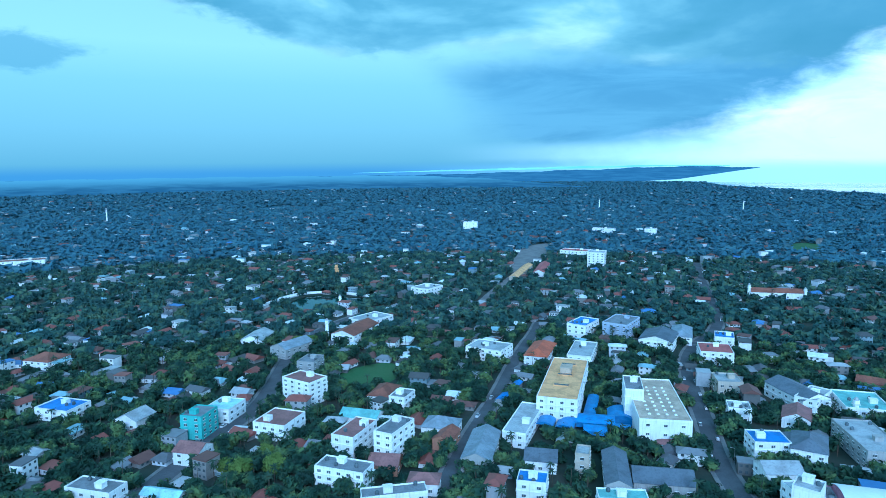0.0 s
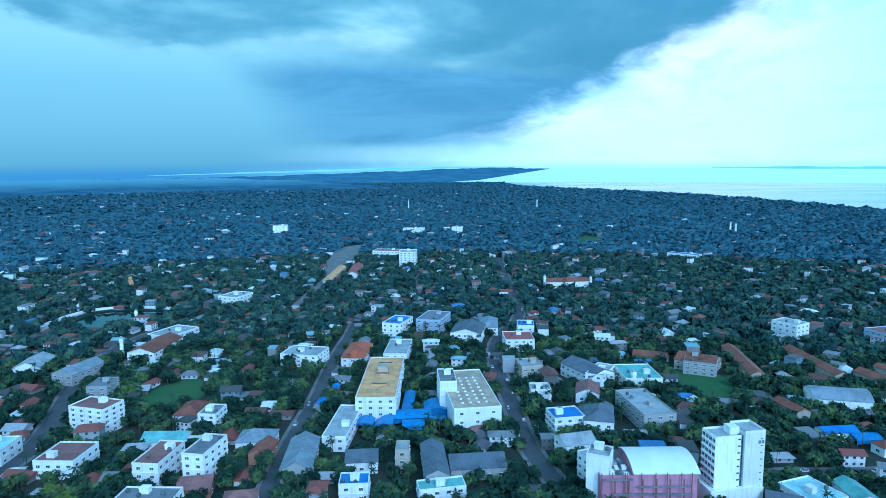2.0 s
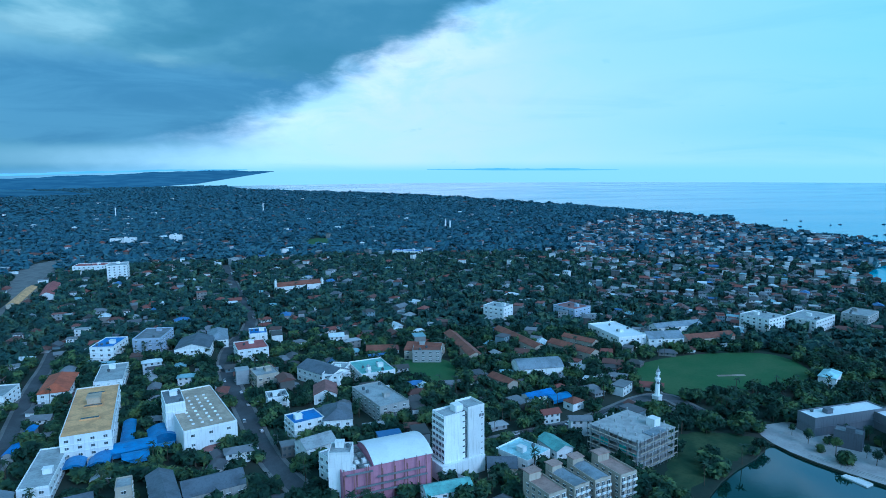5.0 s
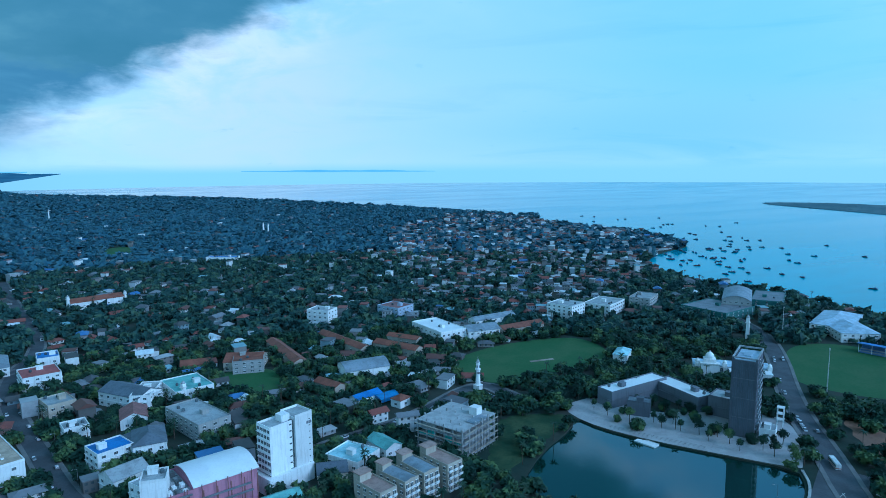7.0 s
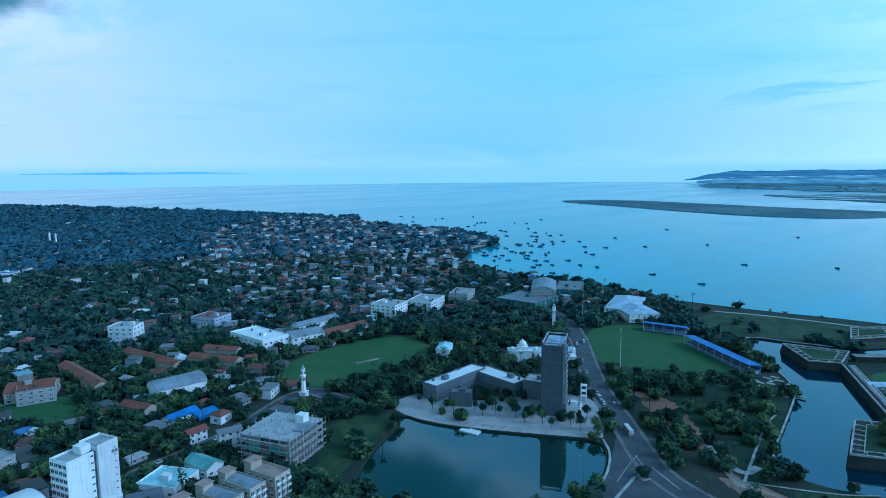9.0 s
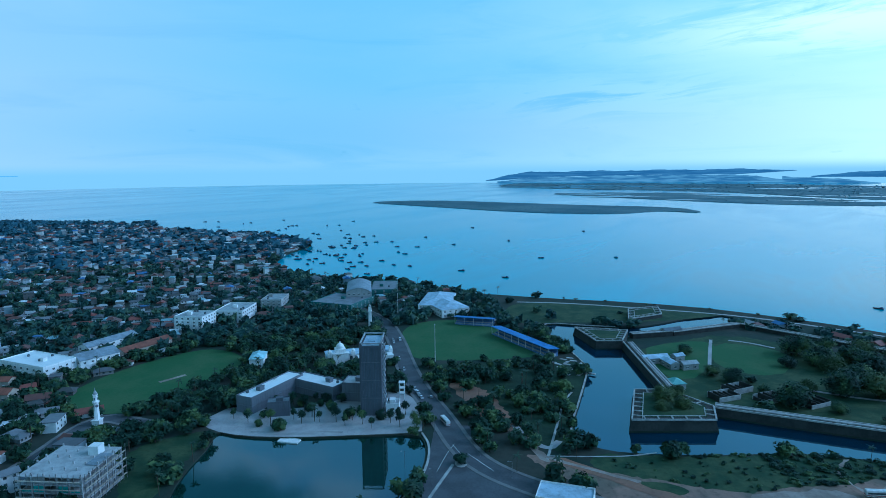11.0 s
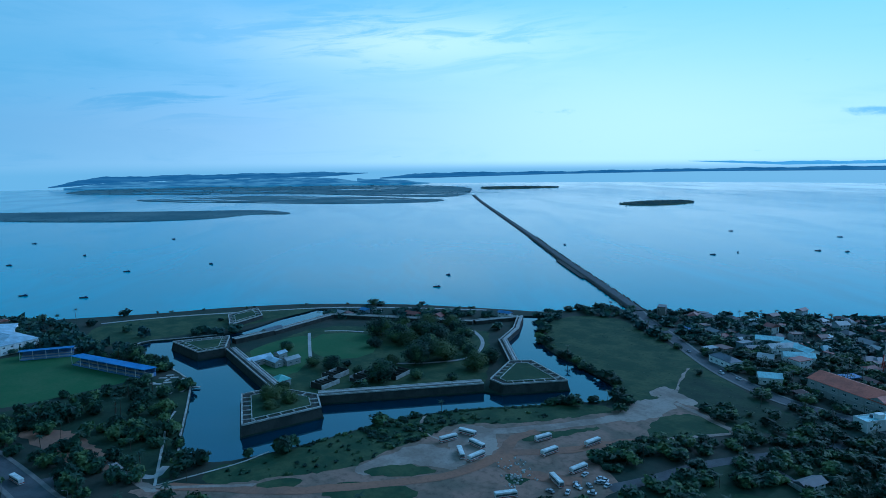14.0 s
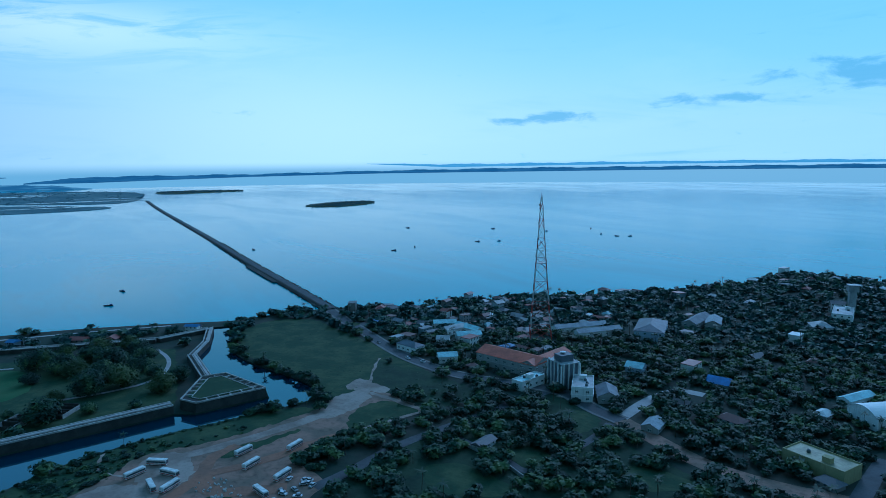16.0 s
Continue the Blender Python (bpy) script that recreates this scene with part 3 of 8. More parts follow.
def island(name, pts, h, label, mat="rough_grass"):
    pts = soften(pts, 2)
    c = Vector((sum(p[0] for p in pts) / len(pts), sum(p[1] for p in pts) / len(pts)))
    s = Shape().prism(pts, -1.5, 0.2, 0, [tuple(Vector(p).lerp(c, 0.01)) for p in pts])
    tagged(new(name, s.mesh(name, mat)), label, "island", kind="structure")
    return pts


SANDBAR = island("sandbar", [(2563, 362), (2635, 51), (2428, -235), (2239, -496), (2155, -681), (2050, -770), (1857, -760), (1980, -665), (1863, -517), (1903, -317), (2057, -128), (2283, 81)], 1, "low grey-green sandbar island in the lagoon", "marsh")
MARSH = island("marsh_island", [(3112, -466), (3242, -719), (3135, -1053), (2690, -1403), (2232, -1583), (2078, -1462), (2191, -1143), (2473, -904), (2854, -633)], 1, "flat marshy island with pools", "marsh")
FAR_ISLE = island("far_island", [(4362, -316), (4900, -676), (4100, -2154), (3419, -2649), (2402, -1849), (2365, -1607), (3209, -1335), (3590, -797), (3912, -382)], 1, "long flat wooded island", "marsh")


def pools(name, pts, count, size, seed):
    """Long thin pools of lagoon water lying on a flat marsh."""
    rnd = random.Random(seed)
    xs, ys = [p[0] for p in pts], [p[1] for p in pts]
    s, done, tries = Shape(), 0, 0
    while done < count and tries < 4000:
        tries += 1
        x, y = rnd.uniform(min(xs), max(xs)), rnd.uniform(min(ys), max(ys))
        if not inside(pts, np.array([x]), np.array([y]))[0]:
            continue
        done += 1
        a = math.atan2(y, x) + math.pi / 2 + rnd.uniform(-0.35, 0.35)
        w, d = rnd.uniform(0.4, 1.6) * size, rnd.uniform(0.08, 0.3) * size
        loop = [(w * math.cos(q), d * math.sin(q) * rnd.uniform(0.6, 1.3)) for q in np.linspace(0, 6.283, 15)[:-1]]
        loop = [(x + u * math.cos(a) - v * math.sin(a), y + u * math.sin(a) + v * math.cos(a), 0.45 + 0.01 * done) for u, v in loop]
        s.add(loop, [tuple(range(14))], 0)
    tagged(new(name, s.mesh(name, "sea")), "shallow pale pools and channels in the marsh", "water", kind="stuff")


pools("marsh_pools", MARSH, 16, 130, 3)
pools("marsh_pools", FAR_ISLE, 22, 190, 5)
ISLET = island("islet", [(1520, -1814), (1577, -1995), (1528, -2187), (1441, -2207), (1350, -2002), (1400, -1834)], 1, "small wooded islet in the lagoon")
SPIT = island("spit", [(3208, -2541), (3128, -2833), (2796, -2941), (2784, -2521), (2914, -2329)], 1, "thin spit of land in the lagoon")


def far_shore(marks, seed, label, mat, r=4975.0):
    """A glowing backdrop strip for far land, seen as a low dark band; marks: heading, lower and upper edge in degrees.
    """
    rnd = random.Random(seed)
    v = []
    ph = [rnd.uniform(0, 6.28) for _ in range(3)]
    for (h0, l0, u0), (h1, l1, u1) in zip(marks, marks[1:]):
        n = max(4, int(abs(h1 - h0) * 3))
        for k in range(n + (marks[-1][0] == h1)):
            f = k / n
            t = h0 + (h1 - h0) * f
            lo, hi = l0 + (l1 - l0) * f, u0 + (u1 - u0) * f
            hi += min(hi - lo, 0.25) * 0.13 * (math.sin(t * 1.1 + ph[0]) + 0.6 * math.sin(t * 2.9 + ph[1]) + 0.4 * math.sin(t * 7.3 + ph[2]))
            for e in (lo, hi):
                v.append((-r * math.sin(radians(t)), r * math.cos(radians(t)), 150 + r * math.tan(radians(e))))
    n = len(v) // 2 - 1
    f = [(2 * k, 2 * k + 2, 2 * k + 3, 2 * k + 1) for k in range(n)]
    tagged(new("backdrop", mesh_of("backdrop", v, f, [mat])), label, "distant shore", kind="structure")


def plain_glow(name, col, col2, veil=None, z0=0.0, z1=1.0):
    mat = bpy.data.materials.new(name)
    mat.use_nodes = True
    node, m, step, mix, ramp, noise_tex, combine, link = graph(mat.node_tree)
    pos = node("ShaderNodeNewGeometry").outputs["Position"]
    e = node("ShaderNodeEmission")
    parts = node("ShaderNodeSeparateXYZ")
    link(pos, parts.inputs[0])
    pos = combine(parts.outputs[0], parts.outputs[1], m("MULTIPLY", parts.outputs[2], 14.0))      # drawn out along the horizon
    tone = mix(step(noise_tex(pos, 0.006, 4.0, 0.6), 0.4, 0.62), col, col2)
    if veil:      # rain and distance haze painted in: the glow pales upwards
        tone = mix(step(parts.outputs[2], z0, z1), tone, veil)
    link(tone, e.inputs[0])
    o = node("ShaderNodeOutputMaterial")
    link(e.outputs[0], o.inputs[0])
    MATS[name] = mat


# backdrop land glows by itself, the blue of distance haze in its colour
plain_glow("far_land_glow", (0.038, 0.15, 0.30), (0.06, 0.20, 0.36))
plain_glow("far_marsh_glow", (0.05, 0.18, 0.33), (0.13, 0.34, 0.50))
plain_glow("farther_land_glow", (0.14, 0.46, 0.72), (0.18, 0.52, 0.78))
plain_glow("north_land_glow", (0.024, 0.10, 0.20), (0.034, 0.13, 0.24))
plain_glow("rain_land_glow", (0.018, 0.076, 0.150), (0.030, 0.112, 0.200), (0.068, 0.235, 0.36), 20.0, 88.0)
far_shore([(44, -2.36, -1.0), (18, -2.36, -1.0), (4, -2.36, -1.02), (-3, -2.36, -1.3), (-9, -2.36, -1.8), (-15, -2.36, -2.3)], 2, "rain-veiled wooded plain along the horizon", "rain_land_glow", 3800.0)
far_shore([(38, -1.85, -1.02), (18, -1.85, -1.05), (0, -1.85, -0.98), (-14, -1.85, -0.62), (-20, -1.5, -0.40), (-26.2, -0.56, -0.52)], 1, "dark wooded plain and headland along the horizon", "north_land_glow")
far_shore([(8, -0.80, -0.78), (-8, -0.62, -0.42), (-18, -0.42, -0.30), (-24, -0.42, -0.36)], 8, "pale hazy plain along the horizon", "farther_land_glow")
far_shore([(-39.5, -0.56, -0.52), (-45, -0.66, -0.48), (-52, -0.72, -0.54), (-56.2, -0.70, -0.66)], 3, "thin far island on the horizon", "farther_land_glow")
far_shore([(-93.5, -1.60, -1.52), (-95.5, -1.50, -1.06), (-97.5, -1.30, -0.82), (-108, -1.12, -0.72), (-114, -1.10, -0.66), (-116.5, -0.95, -0.70), (-118.5, -0.80, -0.76)], 4, "long flat island beyond the lagoon", "far_land_glow")
far_shore([(-94.5, -1.80, -1.62), (-97.5, -1.80, -1.30), (-108, -1.80, -1.12), (-114, -1.80, -1.10), (-117, -1.80, -1.40), (-119, -1.80, -1.72)], 12, "flat marsh with channels beyond the lagoon", "far_marsh_glow")
far_shore([(-117.5, -1.80, -1.22), (-122, -1.80, -1.50), (-124, -1.80, -1.70)], 9, "low marsh beyond the lagoon", "far_marsh_glow")
far_shore([(-119.5, -1.30, -1.20), (-124, -1.28, -0.80), (-135, -1.02, -0.78), (-147, -0.84, -0.60), (-160, -0.78, -0.44), (-175, -0.68, -0.40), (-190, -0.62, -0.30)], 5, "long flat island beyond the lagoon", "far_land_glow")
far_shore([(-146.0, 0.0, 0.04), (-153, -0.34, -0.08), (-170, -0.2, 0.02), (-192, -0.16, 0.05)], 7, "thin hazy shore on the horizon", "farther_land_glow")


# ---------------------------------------------------------------- ground cover and roads
patch("playing_field", [(398, 253), (430, 252), (465, 239), (501, 214), (512, 192), (491, 162), (459, 154), (424, 172), (393, 186), (368, 200), (381, 242)], 0.03, "grass", "green playing field beside the clock tower")
patch("cricket_strip", box_at(437, 196, 20, 3.4, -38), 0.05, "pale_dirt", "worn pale cricket strip in the field", 0)
patch("stadium_pitch", [(575, 41), (602, 18), (601, -20), (577, -46), (508, -82), (484, -78), (478, -47), (474, -16), (474, 4), (481, 30), (528, 40)], 0.03, "grass", "mown green stadium pitch")
patch("school_field", [(285, 387), (318, 363), (297, 322), (281, 317), (260, 338)], 0.03, "grass", "green school field")
patch("park_lawn", [(-83, 438), (-63, 463), (-42, 473), (-28, 453), (-38, 423), (-64, 412)], 0.03, "grass", "green open lot between houses")
patch("club_field", [(618, 1146), (676, 1159), (653, 1082), (603, 1016), (573, 1045)], 0.03, "grass", "pale green sports field among trees")
patch("lakeside_lawn", [(324, 174), (348, 142), (343, 134), (299, 135), (263, 135), (249, 136), (288, 160)], 0.03, "rough_grass", "rough grass beside the pond", trees=0.12)
patch("terrace", [(360, 147), (388, 134), (372, 100), (408, 56), (407, 22), (345, 13.5), (342, 20), (339, 55), (337, 86), (339, 115), (347, 136)], 0.05, "paving", "pale paved waterfront terrace", 1, trees=0.03)
MEADOW = [(441, -436), (405, -490), (351, -463), (290, -436), (234, -402), (203, -385), (223, -363), (239, -347), (246, -318), (256, -326), (283, -343), (349, -357), (378, -369)]
patch("meadow", MEADOW, 0.03, "rough_grass", "rough green meadow beside the moat", trees=0.0)
SCRUB = [(316, -65), (311, -108), (311, -178), (303, -226), (254, -307), (232, -290), (240, -206), (250, -140), (276, -86)]
patch("scrub", SCRUB, 0.03, "rough_grass", "scrubby grass along the moat", trees=0.0)
BUS_YARD = [(316, -35), (311, -52), (294, -76), (287, -99), (277, -122), (273, -140), (281, -165), (279, -186), (286, -202), (284, -213), (268, -233), (259, -252), (242, -301), (233, -333), (236, -348), (219, -343), (186, -330), (182, -322),
            (198, -295), (205, -275), (213, -248), (209, -236), (191, -235), (175, -220), (196, -170), (230, -120), (258, -80), (276, -66)]
patch("bus_yard", BUS_YARD, 0.06, "yard", "reddish bare dirt yard with wheel tracks")
for spot in ([(213, -288), (222, -303), (219, -325), (211, -331), (187, -328), (184, -321), (198, -295), (206, -280)], [(251, -225), (254, -234), (242, -253), (234, -273), (232, -267), (239, -241), (241, -226)],
             [(264, -136), (269, -144), (260, -159), (246, -170), (244, -162), (255, -143)], [(259, -110), (266, -126), (250, -138), (236, -152), (228, -142), (244, -118)], [(224, -192), (218, -200), (209, -196), (214, -186)],
             [(287, -92), (280, -112), (268, -104), (277, -86)]):
    patch("grass_tuft", spot, 0.13, "rough_grass", "thin grass growing on the dirt yard")
for spot in ([(275, -162), (278, -170), (273, -182), (258, -186), (245, -187), (240, -173), (246, -172), (260, -160), (261, -140), (266, -131), (275, -141)], [(284, -205), (277, -219), (263, -221), (244, -205), (242, -192), (248, -182), (262, -185)],
             [(238, -290), (248, -320), (240, -342), (225, -336), (222, -306), (230, -288)], [(250, -334), (257, -361), (243, -357), (222, -351), (219, -341), (233, -342)]):
    patch("sand_patch", spot, 0.10, "pale_dirt", "pale trampled sand on the yard")
ribbon("dirt_track", [(270, -211), (255, -236), (241, -274), (231, -309), (236, -346)], 4.0, -4.0, 0.16, "pale_dirt", "pale worn track across the yard", "track")
ribbon("dirt_track", [(308, -55), (286, -82), (270, -98), (247, -145), (235, -176), (240, -208), (252, -222), (250, -240)], 3.4, -3.4, 0.17, "dirt", "reddish dirt track across the yard", "track")
ribbon("dirt_track", [(240, -208), (223, -233), (216, -260), (206, -280)], 3.4, -3.4, 0.19, "dirt", "reddish dirt track across the yard", "track")
ribbon("dirt_track", [(240, -206), (226, -196), (210, -204), (196, -216)], 4.5, -4.5, 0.18, "dirt", "reddish dirt track across the yard", "track")
ribbon("foot_path", [(235, -344), (244, -360), (256, -381), (266, -404)], 0.9, -0.9, 0.14, "pale_dirt", "thin pale footpath across the meadow", "path")
ribbon("foot_path", [(231, -338), (210, -334), (185, -327)], 1.8, -1.8, 0.20, "pale_dirt", "pale track beside the grass triangle", "path")
ribbon("foot_path", [(183, -325), (198, -295), (207, -277)], 1.4, -1.4, 0.21, "pale_dirt", "pale track beside the grass triangle", "path")
ribbon("foot_path", [(307, -202), (296, -189), (282, -186), (271, -191)], 0.7, -0.7, 0.14, "pale_dirt", "thin pale path through the thicket", "path")
ribbon("foot_path", [(348, -46), (329, -47), (313, -46), (300, -66), (284, -90)], 1.3, -1.3, 0.22, "pale_dirt", "trodden earth path beside the kerb", "path")
WASTE = [(164, -371), (212, -392), (240, -391), (267, -404), (236, -346), (214, -340), (183, -332), (168, -342)]
patch("waste_ground", WASTE, 0.035, "dimmed_scrub", "rough grass and scrub beside the yard", trees=0.12)
SOUTH_GREEN = [(178, -236), (172, -277), (156, -310), (141, -360), (118, -398), (86, -360), (65, -332), (35, -316), (4, -302), (30, -240), (90, -190), (159, -200)]
patch("south_green", SOUTH_GREEN, 0.032, "dimmed_scrub", "rough grass between trees and walled lanes", trees=0.55)
ribbon("bank_path", [(308, -50), (350, -62), (389, -73), (404, -81)], 0.7, -0.7, 0.12, "coping", "pale stone path along the moat bank", "path", 0.0, 0.5)
ribbon("bank_path", [(352, -46), (330, -43), (315, -45), (306, -50)], 1.4, -1.4, 0.14, "pale_dirt", "trodden earth path", "path", 0.0, 0.5)
ribbon("bank_path", [(312, -52), (311, -70), (311, -92), (315, -108)], 0.6, -0.6, 0.16, "coping", "pale stone kerb across the grass", "path", 0.0, 0.5)
patch("seafront_lawn", [(676, -68), (678, -120), (655, -190), (622, -272), (607, -262), (592, -200), (584, -160), (592, -103), (580, -70), (619, -55)], 0.03, "rough_grass", "seafront lawn with paths", trees=0.03)
patch("fort_lawn", [(505, -158), (520, -190), (546, -240), (500, -290), (440, -360), (405, -330), (350, -285), (322, -258), (365, -160), (400, -142), (480, -144)], 0.03, "rough_grass", "grass inside the old fort", 1, trees=0.02)
patch("fort_green", [(500, -156), (513, -174), (525, -210), (510, -222), (430, -178), (428, -150)], 0.06, "grass", "mown lawn inside the fort", 1, trees=0.0)
patch("fort_green", [(521, -218), (500, -263), (466, -260), (430, -232), (447, -194)], 0.10, "grass", "mown lawn inside the fort", 1, trees=0.0)
PARK = [(468, 22), (430, 0), (372, -22), (322, -48), (314, -60), (346, -68), (392, -84), (446, -101), (478, -92), (470, -47), (466, 0)]
patch("park_ground", PARK, 0.025, "dimmed_scrub", "dark scrubby park ground beside the stadium", 1, trees=0.6)
patch("bare_lot", [(430, 1), (415, -24), (371, -36), (335, -44), (352, -24), (400, -6)], 0.04, "dirt", "bare dirt lot beside the road", trees=0.12)
patch("rail_yard", [(86, 881), (125, 1081), (154, 1155), (201, 1193), (201, 1128), (158, 1013), (100, 835)], 0.03, "kerb", "grey bare railway yard", 1)
patch("tank_terrace", [(-196, 650), (-190, 715), (-160, 748), (-110, 738), (-72, 716), (-74, 700), (-120, 732), (-158, 736), (-178, 705), (-180, 655)], 0.05, "paving", "pale terrace round the temple tank", 1)

road([(132, 255), (134, 288), (141, 319), (151, 355), (161, 396), (173, 441), (188, 481), (212, 520), (234, 543), (258, 586), (277, 644), (305, 731), (335, 823), (376, 941)], 9.5, "grey asphalt main road through the town")
road([(210, 515), (186, 519), (159, 525), (133, 537)], 9, "asphalt side road", lines=False)
road([(-6, 255), (-1, 282), (8, 318), (21, 362), (34, 399), (49, 457), (64, 508), (79, 551), (90, 592)], 8, "narrow asphalt street", lines=False)
road([(-146, 250), (-137, 293), (-132, 324), (-126, 349), (-119, 370), (-117, 398), (-120, 449), (-124, 498), (-115, 558), (-101, 599), (-63, 658)], 11, "asphalt shopping street", lines=False)
road([(150, 246), (221, 236), (250, 228), (282, 217), (314, 214), (350, 214), (368, 206), (359, 186), (352, 165)], 9, "asphalt street past the clock tower", lines=False)
road([(660, 100), (606, 63), (537, 45), (473, 34), (422, 23), (363, 4), (318, -8), (296, -21), (277, -43), (255, -80)], 12, "asphalt road along the stadium")
ribbon("road", [(352, 2), (318, 4), (290, 6), (262, 4), (240, 0)], 15, -6, 0.05, "asphalt", "wide asphalt junction")
road([(405, -524), (357, -488), (322, -466), (290, -443), (254, -419), (223, -405), (188, -393), (120, -400), (91, -374), (72, -364)], 9, "asphalt road to the causeway")
road([(184, -222), (178, -242), (173, -277), (161, -307), (149, -336), (140, -362), (122, -398)], 7, "asphalt lane by the bus yard", False, False)
road([(158, -304), (131, -294), (113, -287), (101, -279), (92, -288), (87, -311), (79, -339), (77, -357)], 5, "grey walled lane between trees", False, False)
ribbon("lane_wall", [(157, -300), (131, -290), (113, -283), (102, -275), (97, -272)], 0.25, -0.25, 1.8, "coping", "pale plastered wall along the lane", "wall", 1.8, None)
ribbon("road", [(72, -364), (43, -340), (20, -324), (-14, -316), (-32, -318), (-60, -310)], 6, -6, 0.05, "yard", "wide dirt road under repair")
ribbon("road", [(73, -368), (63, -408), (49, -432), (33, -429)], 4, -4, 0.05, "paving", "pale lane between houses")
ribbon("road", [(-57, -372), (-48, -344), (-38, -310)], 4, -4, 0.05, "asphalt", "narrow lane")
ribbon("road", [(330, -60), (318, -52), (340, -40), (352, -38)], 2, -2, 0.07, "paving", "pale footpath", "path")
ribbon("railway_track", [(32, 654), (64, 759), (106, 880), (149, 1013), (207, 1193)], 5, -5, 0.10, "kerb", "railway track bed through the trees", "railway")
ribbon("pond_kerb", [(341, 15), (325, 10), (299, 11), (281, 17), (262, 24), (250, 44)], 0.6, -0.6, 0.5, "coping", "low pale kerb wall round the pond", "kerb", 0.6, 0.5)
ribbon("moat_kerb", MOAT_OUT[7:26], -0.2, -1.3, 0.45, "coping", "low pale stone kerb along the moat", "kerb", 0.5, 0.5, rounds=0)
ribbon("fort_path", [(526, -222), (484, -204), (440, -186)], 1.3, -1.3, 0.15, "paving", "pale straight path between the fort lawns", "path")
ribbon("fort_path", [(405, -236), (388, -262), (380, -290), (392, -312), (415, -333), (445, -345)], 1.6, -1.6, 0.12, "paving", "pale curved path round the fort trees", "path")
ribbon("fort_path", [(500, -263), (516, -250), (524, -236)], 1.3, -1.3, 0.12, "paving", "pale path behind the fort lawn", "path")
ribbon("seafront_path", [(680, -75), (672, -130), (645, -200), (612, -282), (560, -345), (500, -405)], 2, -2, 0.09, "paving", "pale seafront path", "path")
patch("roundabout", [(347 + 13 * math.cos(k * 0.5236), -483 + 13 * math.sin(k * 0.5236)) for k in range(12)], 0.09, "asphalt", "asphalt roundabout", 0)
FORECOURT = [(332, 2), (300, 11), (264, 15), (236, 6), (238, -40), (256, -64), (284, -40), (306, -22), (326, -12)]
patch("forecourt", FORECOURT, 0.04, "asphalt", "wide worn asphalt forecourt at the junction", 0)
ribbon("road_median", [(268, 10), (286, 4), (303, -2)], 0.7, -0.7, 0.3, "coping", "low pale kerbed median in the junction", "kerb", 0.3, None)
patch("traffic_island", [(304 + 4.5 * math.cos(k * 0.5236), -6 + 3.2 * math.sin(k * 0.5236)) for k in range(12)], 0.3, "coping", "kerbed traffic island with a round tree", 0)
for lane in ([(296, 6), (316, 1), (327, -3)], [(326, -2), (313, -7)], [(330, 2), (352, 8), (384, 14)], [(309, -14), (296, -22)], [(312, -12), (299, -20)], [(315, -10), (302, -18)]):
    ribbon("lane_line", lane, 0.15, -0.15, 0.09, "paint_line", "white painted line on the junction", "road marking", 0.0, None)
patch("roundabout_island", [(347 + 7 * math.cos(k * 0.5236), -483 + 7 * math.sin(k * 0.5236)) for k in range(12)], 0.25, "rough_grass", "planted roundabout island", 0)


def causeway():
    pts = soften([(404, -526), (533, -612), (727, -738), (955, -895), (1306, -1128), (2005, -1592), (2402, -1868)], 2, closed=False)
    s = Shape()
    a, b, c, d = offset_line(pts, 9), offset_line(pts, 5.5), offset_line(pts, -5.5), offset_line(pts, -9)
    n = len(pts)
    v = [(x, y, -1.5) for x, y in a] + [(x, y, 0.9) for x, y in b] + [(x, y, 0.9) for x, y in c] + [(x, y, -1.5) for x, y in d]
    s.add(v, [(j * n + k, (j + 1) * n + k, (j + 1) * n + k + 1, j * n + k + 1) for j in range(3) for k in range(n - 1)])
    tagged(new("causeway", s.mesh("causeway", "rampart")), "long low rock causeway across the lagoon", "causeway", kind="structure")
    ribbon("causeway_road", pts, 4, -4, 1.0, "asphalt", "asphalt road on the causeway", clear=None, rounds=0)


causeway()
ribbon("lay_by", [(560, -630), (620, -668), (690, -714)], 13, 6, 0.2, "rampart", "widened rock shoulder of the causeway", "causeway", 1.6, None)

# ---------------------------------------------------------------- buildings
WINDOWS = {}


def window_mesh(w, h):
    key = (round(w, 1), round(h, 1))
    if key not in WINDOWS:
        s = Shape()
        s.box(-w / 2, -0.06, 0, w / 2, 0.0, h, 0)
        s.box(-w / 2 - 0.1, -0.18, -0.12, w / 2 + 0.1, 0.0, 0, 1, True)
        s.box(-w / 2 - 0.1, -0.3, h, w / 2 + 0.1, 0.0, h + 0.1, 1, True)
        s.box(-0.04, -0.09, 0, 0.04, -0.06, h, 1)
        WINDOWS[key] = s.mesh("window", "glass", "white")
    return WINDOWS[key]


